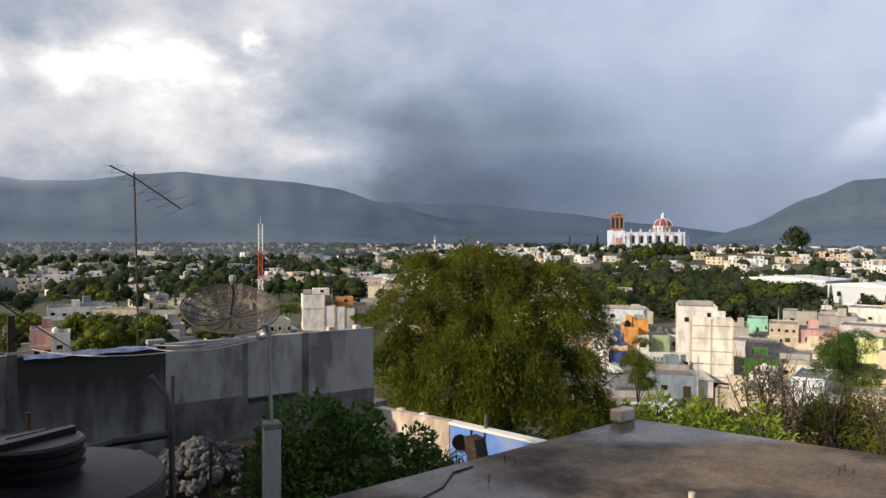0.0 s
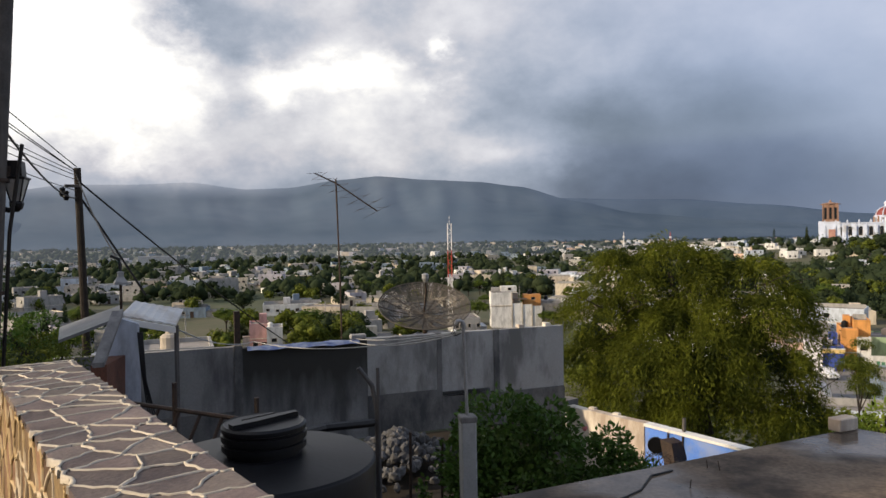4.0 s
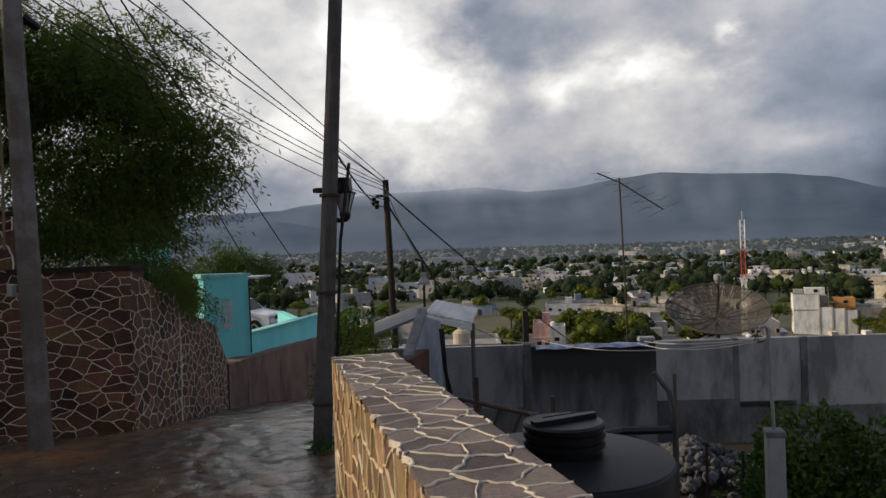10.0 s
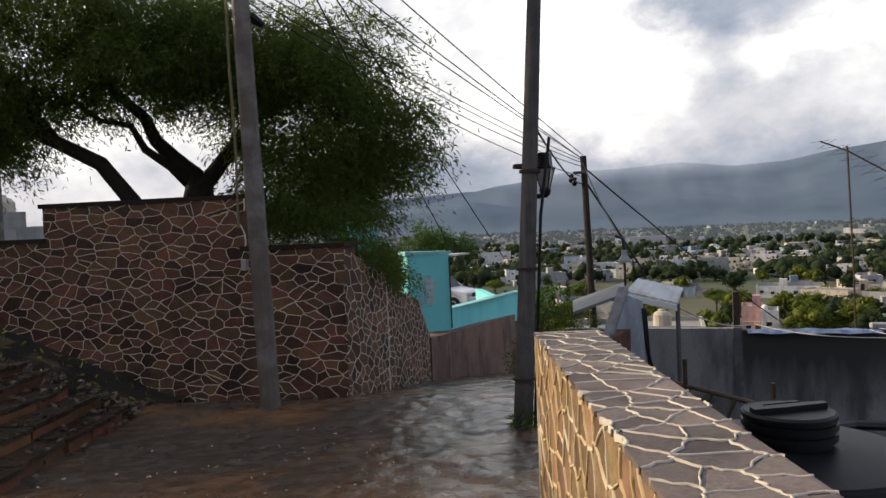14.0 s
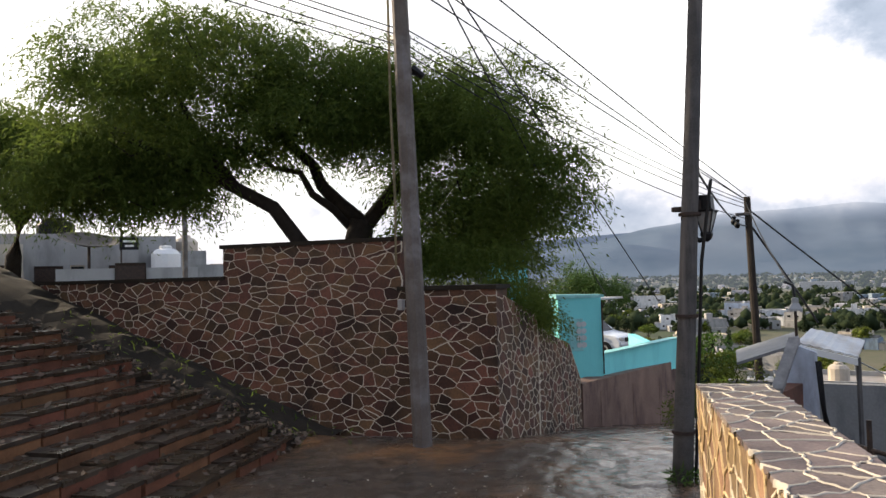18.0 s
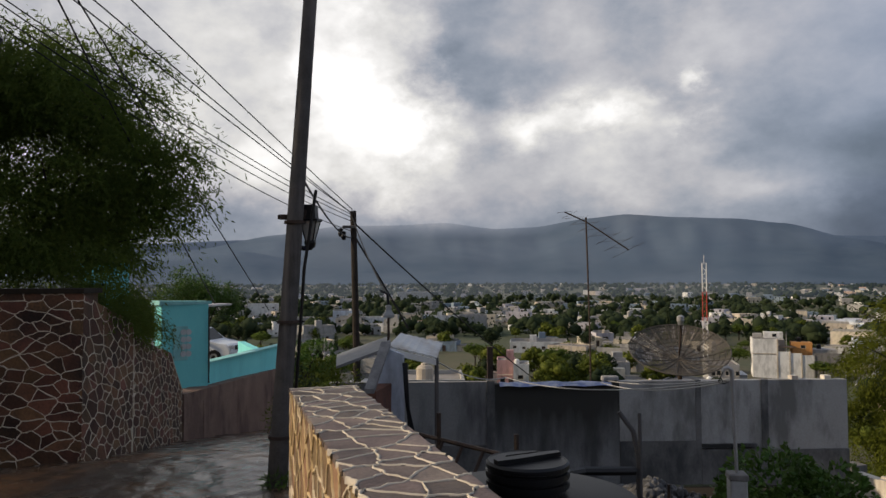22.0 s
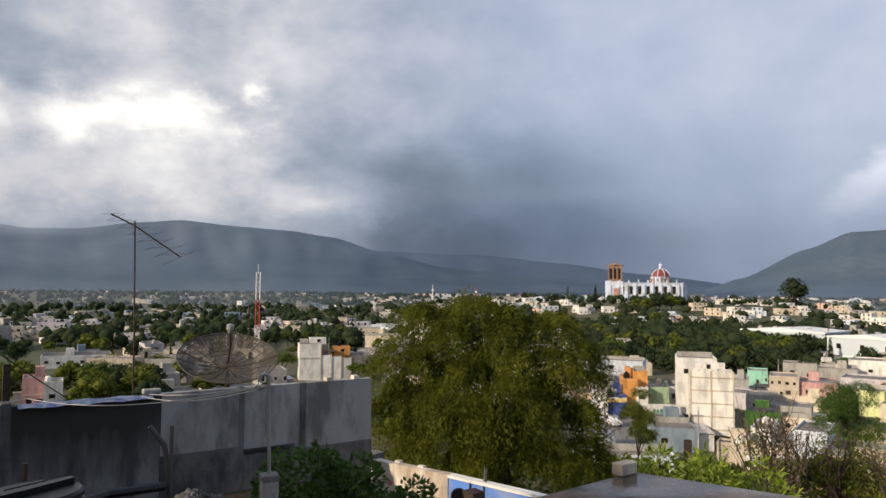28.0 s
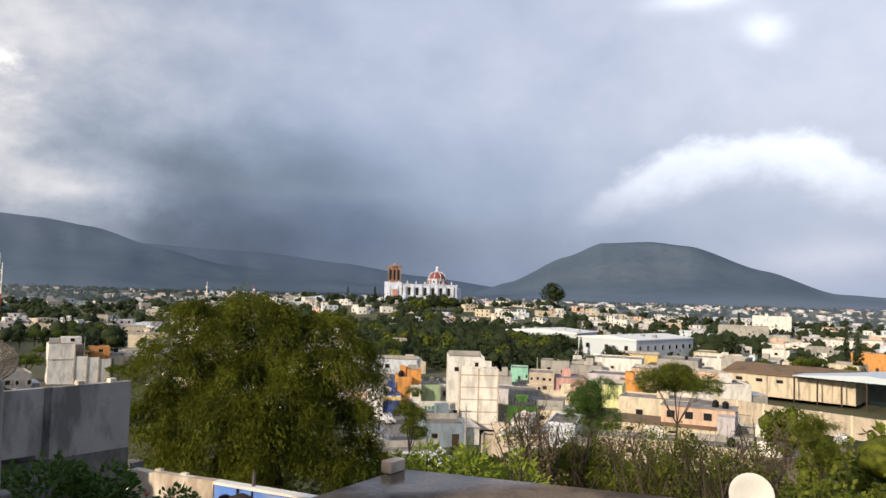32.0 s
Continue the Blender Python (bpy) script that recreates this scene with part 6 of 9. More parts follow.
ob = link("post_weeds", leafy("post_weeds", [((-4.84, 4.66, 0.02), (0.11, 0.11, 0.08))], 200, 0.07, 0.015, 10, gap=0.9), M_LEAF_C)
tagged(ob, "tuft of green weeds at the foot of the timber post", "weeds", kind="stuff")
rngl = np.random.default_rng(17)
n = 900
uo, us = rngl.uniform(0, 1, n) ** 1.4, rngl.uniform(0, 1, n)
o = -2.85 - 4.2 * uo
pos = []
for i in range(n):
    s1 = 7.75 - 2.6 * us[i] ** 2.2
    k = max(0, math.ceil((-2.92 - o[i]) / GOING))
    z = RISE * k + 0.012 if s1 < 7.6 else 0.375 * max(0, -o[i] - 2.95) + 0.06
    pos.append(tuple(W(s1, o[i], z)))
t = rngl.normal(size=(n, 3)); t[:, 2] *= 0.25; t /= np.linalg.norm(t, axis=1, keepdims=True)
tagged(link("leaf_litter", leaf_mesh("leaf_litter", np.array(pos), t, 0.075, 0.034, rngl), M_DRY), "brown fallen leaves littering the steps and gutter", "leaves", kind="stuff")
n = 170
pos = [tuple(W(3.2 + 3.6 * rngl.random(), -2.7 + 2.3 * rngl.random(), 0.022)) for i in range(n)]
t = rngl.normal(size=(n, 3)); t[:, 2] = 0.15; t /= np.linalg.norm(t, axis=1, keepdims=True)
tagged(link("floating_petals", leaf_mesh("floating_petals", np.array(pos), t, 0.022, 0.014, rngl), mat("pale_fleck", (0.62, 0.56, 0.46), rough=0.6, bump=0)), "small pale flecks scattered on the wet road", "petals", kind="stuff")
urn = thing("clay_urn", "pinkish clay urn standing on the terrace wall", "urn", (-9.35, 3.9, 1.96))
part("urn_body", lathe(bmesh.new(), [(0.07, 0.0), (0.09, 0.02), (0.05, 0.06), (0.11, 0.14), (0.12, 0.20), (0.085, 0.25), (0.10, 0.28), (0.04, 0.31)], (-9.35, 3.9, 1.52), 16), mat("pinkish_terracotta", (0.42, 0.24, 0.19), rough=0.85), urn)

# big weeping tree behind the blue wall
ptree = thing("weeping_tree", "large olive-green weeping pepper tree behind the blue wall", "tree", (1.1, 21.5, -4.5))
bm = bmesh.new()
base = Vector((1.1, 21.6, -5.5))
limb(bm, [base, base + Vector((0.05, 0, 1.6)), base + Vector((-0.1, 0, 2.6))], 0.42, 0.34, 12)
for dx, dy, dz in ((-1.6, 0.2, 5.3), (-0.6, -0.4, 6.0), (0.7, 0.3, 5.8), (1.7, -0.2, 4.9), (-2.3, -0.5, 4.0), (2.3, 0.4, 3.8)):
    s = base + Vector((-0.1, 0, 2.4))
    limb(bm, [s, s + Vector((dx * 0.3, dy * 0.3, (dz - 2.4) * 0.45)), s + Vector((dx * 0.65, dy, (dz - 2.4) * 0.8)), s + Vector((dx, dy, dz - 2.4))], 0.2, 0.05)
part("trunk", bm, M_BARK, ptree, smooth=True)
rngp = random.Random(5)
bm = bmesh.new()
for k in range(60):
    b = Vector((1.2 + rngp.uniform(-2.6, 2.6), 21.3 + rngp.uniform(-1.5, 1.5), rngp.uniform(-2.8, 0.4)))
    twigs(bm, b, 1.0, 2, rngp.uniform(0.8, 1.6), rngp, 0.02, 0.2)
tagged(part("twig_tangle", bm, M_BARK, ptree), kind="stuff")
P_MASS = [(-0.4, 0.15, 1.15, 0.85), (0.6, 0.25, 1.0, 0.85), (2.05, -0.10, 1.1, 0.80), (3.0, -0.85, 0.75, 0.65), (-1.35, -0.65, 0.70, 0.65), (0.9, -1.1, 1.4, 0.80), (-1.2, -1.85, 0.95, 0.60), (0.5, -2.2, 1.2, 0.60), (2.3, -1.85, 0.95, 0.65), (-1.0, -2.85, 0.90, 0.40), (1.3, -3.05, 1.3, 0.50), (3.3, -2.95, 0.85, 0.40), (0.0, -1.2, 0.8, 0.6)]
P_BLOBS = [((x, 21.5 - 0.55 * (k % 3) - 0.35 * (z < -1.5), z), (rx, rx * 0.95, rz)) for k, (x, z, rx, rz) in enumerate(P_MASS)]


def weeping(name, blobs, gap, sprays, leaves, length, leaf_len, leaf_w, seed):
    """Hanging tufts spread over the outside of a crown: each a small dome from which thin sprays arch out and fall."""
    rs = random.Random(seed)
    tufts = []
    for k in range(9000):
        i = rs.randrange(len(blobs))
        c, r = blobs[i]
        d = Vector((rs.gauss(0, 1), rs.gauss(0, 1), rs.gauss(0, 1) + 0.25)).normalized()
        if d.z < -0.15:
            continue
        p = Vector((c[0] + d.x * r[0], c[1] + d.y * r[1], c[2] + d.z * r[2]))
        if any(sum(((p[q] - o[0][q]) / (o[1][q] * 0.86)) ** 2 for q in range(3)) < 1 for j, o in enumerate(blobs) if j != i):
            continue
        if all((p - q).length > gap for q, _, _ in tufts):
            tufts.append((p, d, rs.uniform(0.7, 1.35)))
    rng = np.random.default_rng(seed)
    at = np.repeat(np.array([tuple(t[0]) for t in tufts]), sprays, 0)
    dd = np.repeat(np.array([tuple(t[1]) for t in tufts]), sprays, 0)
    sz = np.repeat(np.array([t[2] for t in tufts]), sprays)
    n = len(at)
    fan = rng.normal(size=(n, 3))
    fan[:, 2] = np.abs(fan[:, 2]) * 0.5
    fan /= np.linalg.norm(fan, axis=1, keepdims=True)
    start = at + fan * (0.34 * sz * rng.uniform(0.1, 1.0, n))[:, None]
    out = fan * 0.8 + dd * 0.75
    out[:, 2] = np.abs(out[:, 2]) * 0.55
    out /= np.linalg.norm(out, axis=1, keepdims=True)
    L = length * sz * rng.uniform(0.45, 1.25, n)
    bs, ts = [], []
    for k in range(leaves):
        t = (k + 0.5) / leaves
        pos = start + out * (L * t * (1 - 0.35 * t))[:, None]
        pos[:, 2] -= 1.15 * L * t * t
        tan = out.copy()
        tan[:, 2] -= 2.3 * t
        tan /= np.linalg.norm(tan, axis=1, keepdims=True)
        tw = tan + rng.normal(size=(n, 3)) * 0.45
        tw /= np.linalg.norm(tw, axis=1, keepdims=True)
        bs.append(pos + rng.normal(size=(n, 3)) * leaf_w * 1.2)
        ts.append(tw)
    return leaf_mesh(name, np.concatenate(bs), np.concatenate(ts), leaf_len, leaf_w, rng)


link("crown", weeping("crown", P_BLOBS, 0.78, 190, 13, 1.0, 0.12, 0.022, 14), M_LEAF_W, ptree, "olive drooping feathery foliage")
# inner leaves in a darker green, so shade in the gaps is painted
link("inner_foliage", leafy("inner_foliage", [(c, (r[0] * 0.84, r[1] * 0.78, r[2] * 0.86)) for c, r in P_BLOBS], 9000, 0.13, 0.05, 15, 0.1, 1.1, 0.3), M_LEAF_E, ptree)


# garden shrubs
def shrub(name, label, at, blobs, count, ll, lw, material, seed, stems=5, gap=0.3, category="shrub", feather=False, group=""):
    ob = thing(name, label, category, at, group)
    rs = random.Random(seed)
    for k in range(stems):
        bm = bmesh.new()
        c = Vector(blobs[k % len(blobs)][0])
        a = Vector(at)
        limb(bm, [a + Vector((rs.uniform(-0.08, 0.08), rs.uniform(-0.08, 0.08), -0.1)), a.lerp(c, 0.5) + Vector((rs.uniform(-0.1, 0.1), rs.uniform(-0.1, 0.1), 0.05)), c], 0.035, 0.01, 6)
        part("stem", bm, M_BARK, ob)
    me = feathery("foliage", blobs, count, 10, ll * 5, ll, lw, 0.7, seed, gap) if feather else leafy("foliage", blobs, count, ll, lw, seed, gap, 2.2)
    link("foliage", me, material, ob)
    return ob


shrub("lime_tree", "dense glossy green lime tree in the garden", (-2.0, 9.3, -2.15), [((-2.2, 9.2, -0.75), (0.55, 0.5, 0.5)), ((-1.75, 9.3, -1.0), (0.5, 0.5, 0.55)), ((-2.55, 9.2, -1.15), (0.5, 0.5, 0.5)), ((-2.1, 9.0, -1.45), (0.75, 0.55, 0.6)), ((-1.6, 9.1, -0.62), (0.32, 0.3, 0.28)), ((-2.75, 9.1, -1.6), (0.45, 0.4, 0.45))], 11500, 0.085, 0.045, M_LEAF_C, 31, 7, 0.28, "tree")
shrub("rose_bush", "leafy green rose bush beside the lime tree", (-1.0, 9.9, -2.15), [((-1.1, 9.8, -1.35), (0.5, 0.4, 0.42)), ((-0.75, 10.0, -1.55), (0.45, 0.4, 0.4)), ((-1.3, 9.7, -1.7), (0.5, 0.4, 0.45)), ((-0.95, 9.9, -1.05), (0.25, 0.25, 0.25))], 6500, 0.07, 0.038, M_LEAF_C, 32, 5, 0.3)
for k, (x, y, z) in enumerate(((-1.28, 10.15, -0.93), (-1.10, 10.0, -1.0), (-0.72, 10.1, -1.22))):
    solid("rose_flower", lathe(bmesh.new(), [(0.015, -0.03), (0.035, 0.0), (0.03, 0.025), (0.005, 0.03)], (x, y, z), 8), mat("pink_petals", (0.62, 0.20, 0.20), rough=0.7), "small pink rose in bloom on the bush", "flower", group="roses")
shrub("dry_shrub", "dull brownish shrub by the sunlit wall", (-0.3, 12.4, -2.6), [((-0.3, 12.4, -2.2), (0.5, 0.4, 0.35)), ((0.1, 12.2, -2.3), (0.4, 0.3, 0.3))], 1500, 0.06, 0.02, M_DRY, 33)
shrub("wall_climber", "small green plant growing against the garden wall", (-4.6, 12.6, -2.2), [((-4.6, 12.6, -1.98), (0.28, 0.2, 0.14))], 420, 0.06, 0.025, M_LEAF_C, 34)
shrub("post_bush", "round olive bush beside the road beyond the post", (-9.0, 9.5, -1.2), [((-9.0, 9.5, -0.25), (0.55, 0.55, 0.5)), ((-8.7, 9.7, -0.1), (0.4, 0.4, 0.4)), ((-9.2, 9.4, -0.7), (0.6, 0.6, 0.5)), ((-8.6, 9.6, -0.7), (0.5, 0.5, 0.5))], 4200, 0.06, 0.022, M_LEAF_A, 35)
for k, (x, y, z, r) in enumerate(((2.40, 11.3, -1.55, 0.42), (3.05, 11.1, -1.50, 0.46), (3.75, 10.9, -1.65, 0.44))):
    shrub("bright_bush", "bright yellow-green bush growing beyond the roof edge", (x, y, -3.0), [((x, y, z + 0.22), (r * 1.3, r, r * 0.95)), ((x + 0.35, y, z - 0.1), (r * 0.8, r * 0.7, r * 0.7)), ((x - 0.35, y + 0.1, z - 0.05), (r * 0.8, r * 0.7, r * 0.7)), ((x + 0.1, y, z + 0.65), (r * 0.45, r * 0.45, r * 0.4))], 2600, 0.13, 0.036, M_LEAF_D, 40 + k, 5, 0.22, group="bushes beyond the roof")
shrub("yard_shrub", "dark green shrub behind the low turquoise parapet", (-13.5, 14.0, -0.8), shrub_yard, 1800, 0.11, 0.05, M_LEAF_C, 38, 4, 0.2)
# scraggly half-bare shrubs
rngp = random.Random(9)
for k in range(15):
    az, dd = -24.5 - 1.75 * k + rngp.uniform(-0.5, 0.5), rngp.uniform(14, 20)
    if k in (11, 12, 13, 14):
        continue
    p = toward(az, 0) * dd + Vector((-0.8, 0.7, 0))
    h = (1.52 - dd * math.tan(radians(rngp.uniform(7.8, 11.0)))) - land(p.x, p.y)
    zb = land(p.x, p.y)
    ob = thing("bare_shrub", "half-bare scraggly brown shrub with a few dull leaves", "shrub", (p.x, p.y, zb), "scraggly shrubs")
    for q in range(9):
        bm = bmesh.new()
        a = rngp.uniform(0, 6.28)
        e = p + Vector((math.cos(a) * rngp.uniform(0.2, 0.9), math.sin(a) * rngp.uniform(0.2, 0.9), 0))
        tp = Vector((e.x, e.y, zb + h * rngp.uniform(0.75, 1.0)))
        b0 = Vector((p.x, p.y, zb - 0.2))
        mid = b0.lerp(tp, 0.5) + Vector((rngp.uniform(-0.15, 0.15), rngp.uniform(-0.15, 0.15), 0.2))
        limb(bm, [b0, mid, tp], 0.035, 0.008, 5)
        for w in range(5):
            f = rngp.uniform(0.4, 0.95)
            twigs(bm, b0.lerp(tp, f), 0.7, 1, rngp.uniform(0.4, 0.9), rngp, 0.010, 0.9)
        part("branch", bm, M_TWIG, ob)
    bl = [((p.x + rngp.uniform(-0.5, 0.5), p.y + rngp.uniform(-0.5, 0.5), zb + h * rngp.uniform(0.35, 0.85)), (0.6, 0.6, h * 0.22)) for q in range(4)]
    link("foliage", leafy("foliage", bl, (1900, 1300, 2300)[k % 3], 0.085, 0.026, 60 + k, 0.1, 1.8, 0.1), (M_LEAF_A, M_DRY, M_LEAF_A)[k % 3], ob)
# leafy thicket between the roof and the street
for k, (az, dd, el, w) in enumerate(((-26.0, 17.5, -10.6, 0.9), (-28.6, 18.5, -9.8, 1.1), (-30.8, 19.0, -9.4, 1.2), (-33.2, 17.0, -11.4, 0.9), (-37.5, 19.5, -9.3, 1.3), (-40.5, 18.0, -10.4, 1.2))):
    p = toward(az, 0) * dd + Vector((-0.8, 0.7, 0))
    zt = 1.52 + dd * math.tan(radians(el))
    bl = [((p.x + rngp.uniform(-0.6, 0.6) * w, p.y + rngp.uniform(-0.4, 0.4), zt - 0.35 - 0.42 * q), (w * rngp.uniform(0.45, 0.7), 0.6, 0.42)) for q in range(5)]
    shrub("thicket_shrub", "dense olive shrub on the slope below the roof", (p.x, p.y, land(p.x, p.y)), bl, 520, 0.085, 0.028, M_LEAF_A, 140 + k, 6, 0.25, group="thicket below the roof", feather=True)


def lumps(name, items, seed):
    """Uneven leafy masses as one mesh: (x, y, z, half width, half height) each, with every corner pushed in or out."""
    rng = np.random.default_rng(seed)
    it = np.array(items, dtype=float)
    v0 = np.array([tuple(v) for v in ico])
    n, k = len(it), len(v0)
    spin = rng.uniform(0, 6.28, n)
    c, s = np.cos(spin)[:, None], np.sin(spin)[:, None]
    x, y, z = v0[:, 0][None], v0[:, 1][None], v0[:, 2][None]
    p = np.stack([c * x - s * y, s * x + c * y, np.broadcast_to(z, (n, k))], 2)
    p = p * rng.uniform(0.72, 1.2, (n, k, 1))
    p = p * np.stack([it[:, 3], it[:, 3], it[:, 4]], 1)[:, None, :] + it[:, None, :3]
    f = (np.array(icf)[None] + (np.arange(n) * k)[:, None, None]).reshape(-1, 3)
    me = bpy.data.meshes.new(name)
    me.vertices.add(n * k); me.vertices.foreach_set("co", p.astype(np.float32).ravel())
    me.loops.add(f.size); me.loops.foreach_set("vertex_index", f.astype(np.int32).ravel())
    me.polygons.add(len(f)); me.polygons.foreach_set("loop_start", np.arange(0, f.size, 3, dtype=np.int32))
    me.update(calc_edges=True)
    for q in me.polygons:
        q.use_smooth = True
    return me


# generic town trees, in four shapes that share their meshes
def town_tree(name, label, kindno, material, trunk_h, blobs, count, leaf, seed, tall=False):
    ob = thing(name, label, "tree", (0, 0, -500))
    bm = bmesh.new()
    limb(bm, [(0, 0, -0.5), (0.05, 0, trunk_h * 0.6), (0, 0.05, trunk_h + 0.6)], 0.22, 0.13, 8)
    if not tall:
        for c, r in blobs[:4]:
            limb(bm, [(0, 0, trunk_h * 0.7), Vector(c) * 0.6 + Vector((0, 0, trunk_h * 0.2)), c], 0.11, 0.04, 6)
    part("trunk", bm, M_BARK, ob, world=False)
    link("crown", leafy("crown", blobs, count, leaf, leaf * 0.55, seed, 0.22, 0.7, 0.5), material, ob, world=False)
    rs = random.Random(seed)
    inner = [(c[0] + rs.uniform(-0.6, 0.6) * r[0], c[1] + rs.uniform(-0.6, 0.6) * r[1], c[2] + rs.uniform(-0.5, 0.5) * r[2], r[0] * rs.uniform(0.35, 0.6), r[2] * rs.uniform(0.4, 0.65)) for c, r in blobs for q in range(4)]
    link("inner_foliage", lumps("inner_foliage", inner, seed), material, ob, world=False)
    return ob


TREES = [
    town_tree("round_tree", "round dark green town tree", 0, M_LEAF_E, 2.0, [((0, 0, 4.2), (2.2, 2.2, 1.7)), ((1.2, 0.3, 3.6), (1.6, 1.6, 1.3)), ((-1.2, -0.2, 3.7), (1.6, 1.5, 1.3)), ((0.2, -1.0, 3.4), (1.6, 1.4, 1.2)), ((0.1, 0.2, 5.2), (1.2, 1.2, 0.9))], 1300, 0.46, 1),
    town_tree("umbrella_tree", "flat-topped feathery mesquite tree", 1, M_LEAF_B, 2.6, [((0, 0, 4.4), (2.8, 2.8, 0.9)), ((1.6, 0.2, 4.0), (1.8, 1.8, 0.8)), ((-1.6, 0.1, 4.0), (1.8, 1.8, 0.8)), ((0, 0.5, 5.0), (1.8, 1.8, 0.6))], 1500, 0.36, 2),
    town_tree("broad_tree", "broad olive-green town tree", 2, M_LEAF_A, 1.8, [((0, 0, 3.6), (2.4, 2.3, 1.9)), ((1.7, 0, 2.9), (1.5, 1.5, 1.2)), ((-1.6, 0.4, 3.0), (1.6, 1.6, 1.3)), ((0.5, 0.8, 4.8), (1.4, 1.4, 1.0)), ((-0.7, -0.6, 4.6), (1.3, 1.3, 1.0))], 1300, 0.44, 3),
    town_tree("cypress_tree", "slim dark cypress tree", 3, M_LEAF_E, 1.0, [((0, 0, 2.2), (0.9, 0.9, 1.6)), ((0, 0, 4.2), (0.75, 0.75, 1.8)), ((0, 0, 6.2), (0.5, 0.5, 1.7)), ((0, 0, 7.8), (0.25, 0.25, 0.9))], 1000, 0.38, 4, True),
]


def put_tree(k, az, dist, size, z=None, squash=1.0):
    p = toward(az, 0) * dist + Vector((-0.8, 0.7, 0))
    zz = land(p.x, p.y) if z is None else z
    src = TREES[k]
    src.scale = (1, 1, 1)
    t = copy_thing(src, Matrix.Translation((p.x, p.y, zz)) @ Matrix.Rotation(random.uniform(0, 6.28), 4, "Z") @ Matrix.Diagonal((size, size, size * squash, 1)))
    t["group"] = "town trees"
    return t

# ---------------------------------------------------------------- the town
def paint(name, c, **kw):
    return mat(name, c, tuple(q * 0.86 for q in c), rough=0.85, scale=0.25, fine=3.0, bump=0.1, stain=tuple(q * 0.64 for q in c), stain_scale=0.8, streak=0.35, spread=0.08, **kw)


PAINT = {
    "white": paint("white_house_paint", (0.74, 0.73, 0.70)), "cream": paint("cream_house_paint", (0.66, 0.58, 0.45)), "beige": paint("beige_house_paint", (0.52, 0.45, 0.36)),
    "grey": paint("bare_grey_block", (0.36, 0.35, 0.33)), "peach": paint("peach_house_paint", (0.66, 0.47, 0.36)), "pink": paint("pink_house_paint", (0.56, 0.33, 0.31)),
    "orange": paint("orange_house_paint", (0.64, 0.30, 0.09)), "red": paint("red_house_paint", (0.50, 0.07, 0.05)), "yellow": paint("yellow_house_paint", (0.70, 0.52, 0.20)),
    "lime": paint("lime_green_paint", (0.28, 0.60, 0.10)), "limeyellow": paint("lime_yellow_paint", (0.62, 0.65, 0.32)), "mint": paint("mint_green_paint", (0.30, 0.60, 0.48)),
    "lilac": paint("pale_lilac_paint", (0.50, 0.48, 0.52)), "sage": paint("sage_green_paint", (0.25, 0.34, 0.22)), "blue": paint("deep_blue_paint", (0.06, 0.10, 0.36)),
    "slate": paint("slate_blue_paint", (0.22, 0.28, 0.34)), "bluewhite": paint("bluish_white_paint", (0.60, 0.66, 0.74)), "zinc": M_ZINC, "dim": paint("weathered_grey_block", (0.20, 0.19, 0.18)),
}
M_ROOF = mat("grey_flat_roof", (0.20, 0.185, 0.17), (0.29, 0.265, 0.245), rough=0.9, scale=0.3, fine=3, bump=0.1, stain=(0.13, 0.12, 0.11), stain_scale=0.4, spread=0.25)
M_RUST = mat("rusty_brown_sheet_roof", (0.16, 0.10, 0.06), (0.22, 0.15, 0.09), rough=0.8, scale=0.3, fine=4, bump=0.1, stain=(0.11, 0.085, 0.05), stain_scale=0.3)
EYE0 = Vector((-0.8, 0.7, 0))
PLOTS = []


def window_mesh():
    bm = bmesh.new()
    add_box(bm, (0, 0, 0), (1.1, 0.12, 1.1))
    front = min(bm.faces, key=lambda q: q.calc_center_median().y)
    bmesh.ops.inset_individual(bm, faces=[front], thickness=0.09, depth=-0.05)
    for q in bm.faces:
        q.material_index = 1
    front.material_index = 0
    me = bpy.data.meshes.new("window")
    bm.to_mesh(me); bm.free()
    me.materials.append(M_GLASS); me.materials.append(PAINT["beige"])
    return me


def door_mesh():
    bm = bmesh.new()
    add_box(bm, (0, 0, 0), (1.1, 0.12, 1.02))
    front = min(bm.faces, key=lambda q: q.calc_center_median().y)
    bmesh.ops.inset_individual(bm, faces=[front], thickness=0.07, depth=-0.04)
    me = bpy.data.meshes.new("door")
    bm.to_mesh(me); bm.free()
    me.materials.append(M_IRON)
    return me


WIN, DOOR = window_mesh(), door_mesh()
TOWN_RNG = random.Random(404)


def opening(name, me, owner, x, y, z, w, h, turn=0.0):
    ob = new(name, me)
    ob.parent = owner
    ob.matrix_basis = Matrix.Translation((x, y, z)) @ Matrix.Rotation(turn, 4, "Z") @ Matrix.Diagonal((w, 1, h, 1))
    return ob


LABELS = {"white": "white painted", "cream": "cream painted", "beige": "beige rendered", "grey": "bare grey block", "peach": "peach painted", "pink": "pink painted", "orange": "bright orange painted", "red": "red painted", "yellow": "yellow painted", "lime": "lime green painted", "limeyellow": "lime yellow painted", "mint": "mint green painted", "lilac": "pale lilac painted", "sage": "sage green painted", "blue": "deep blue painted", "slate": "slate blue painted", "bluewhite": "bluish white painted", "zinc": "sheet-metal clad", "dim": "weathered grey block"}


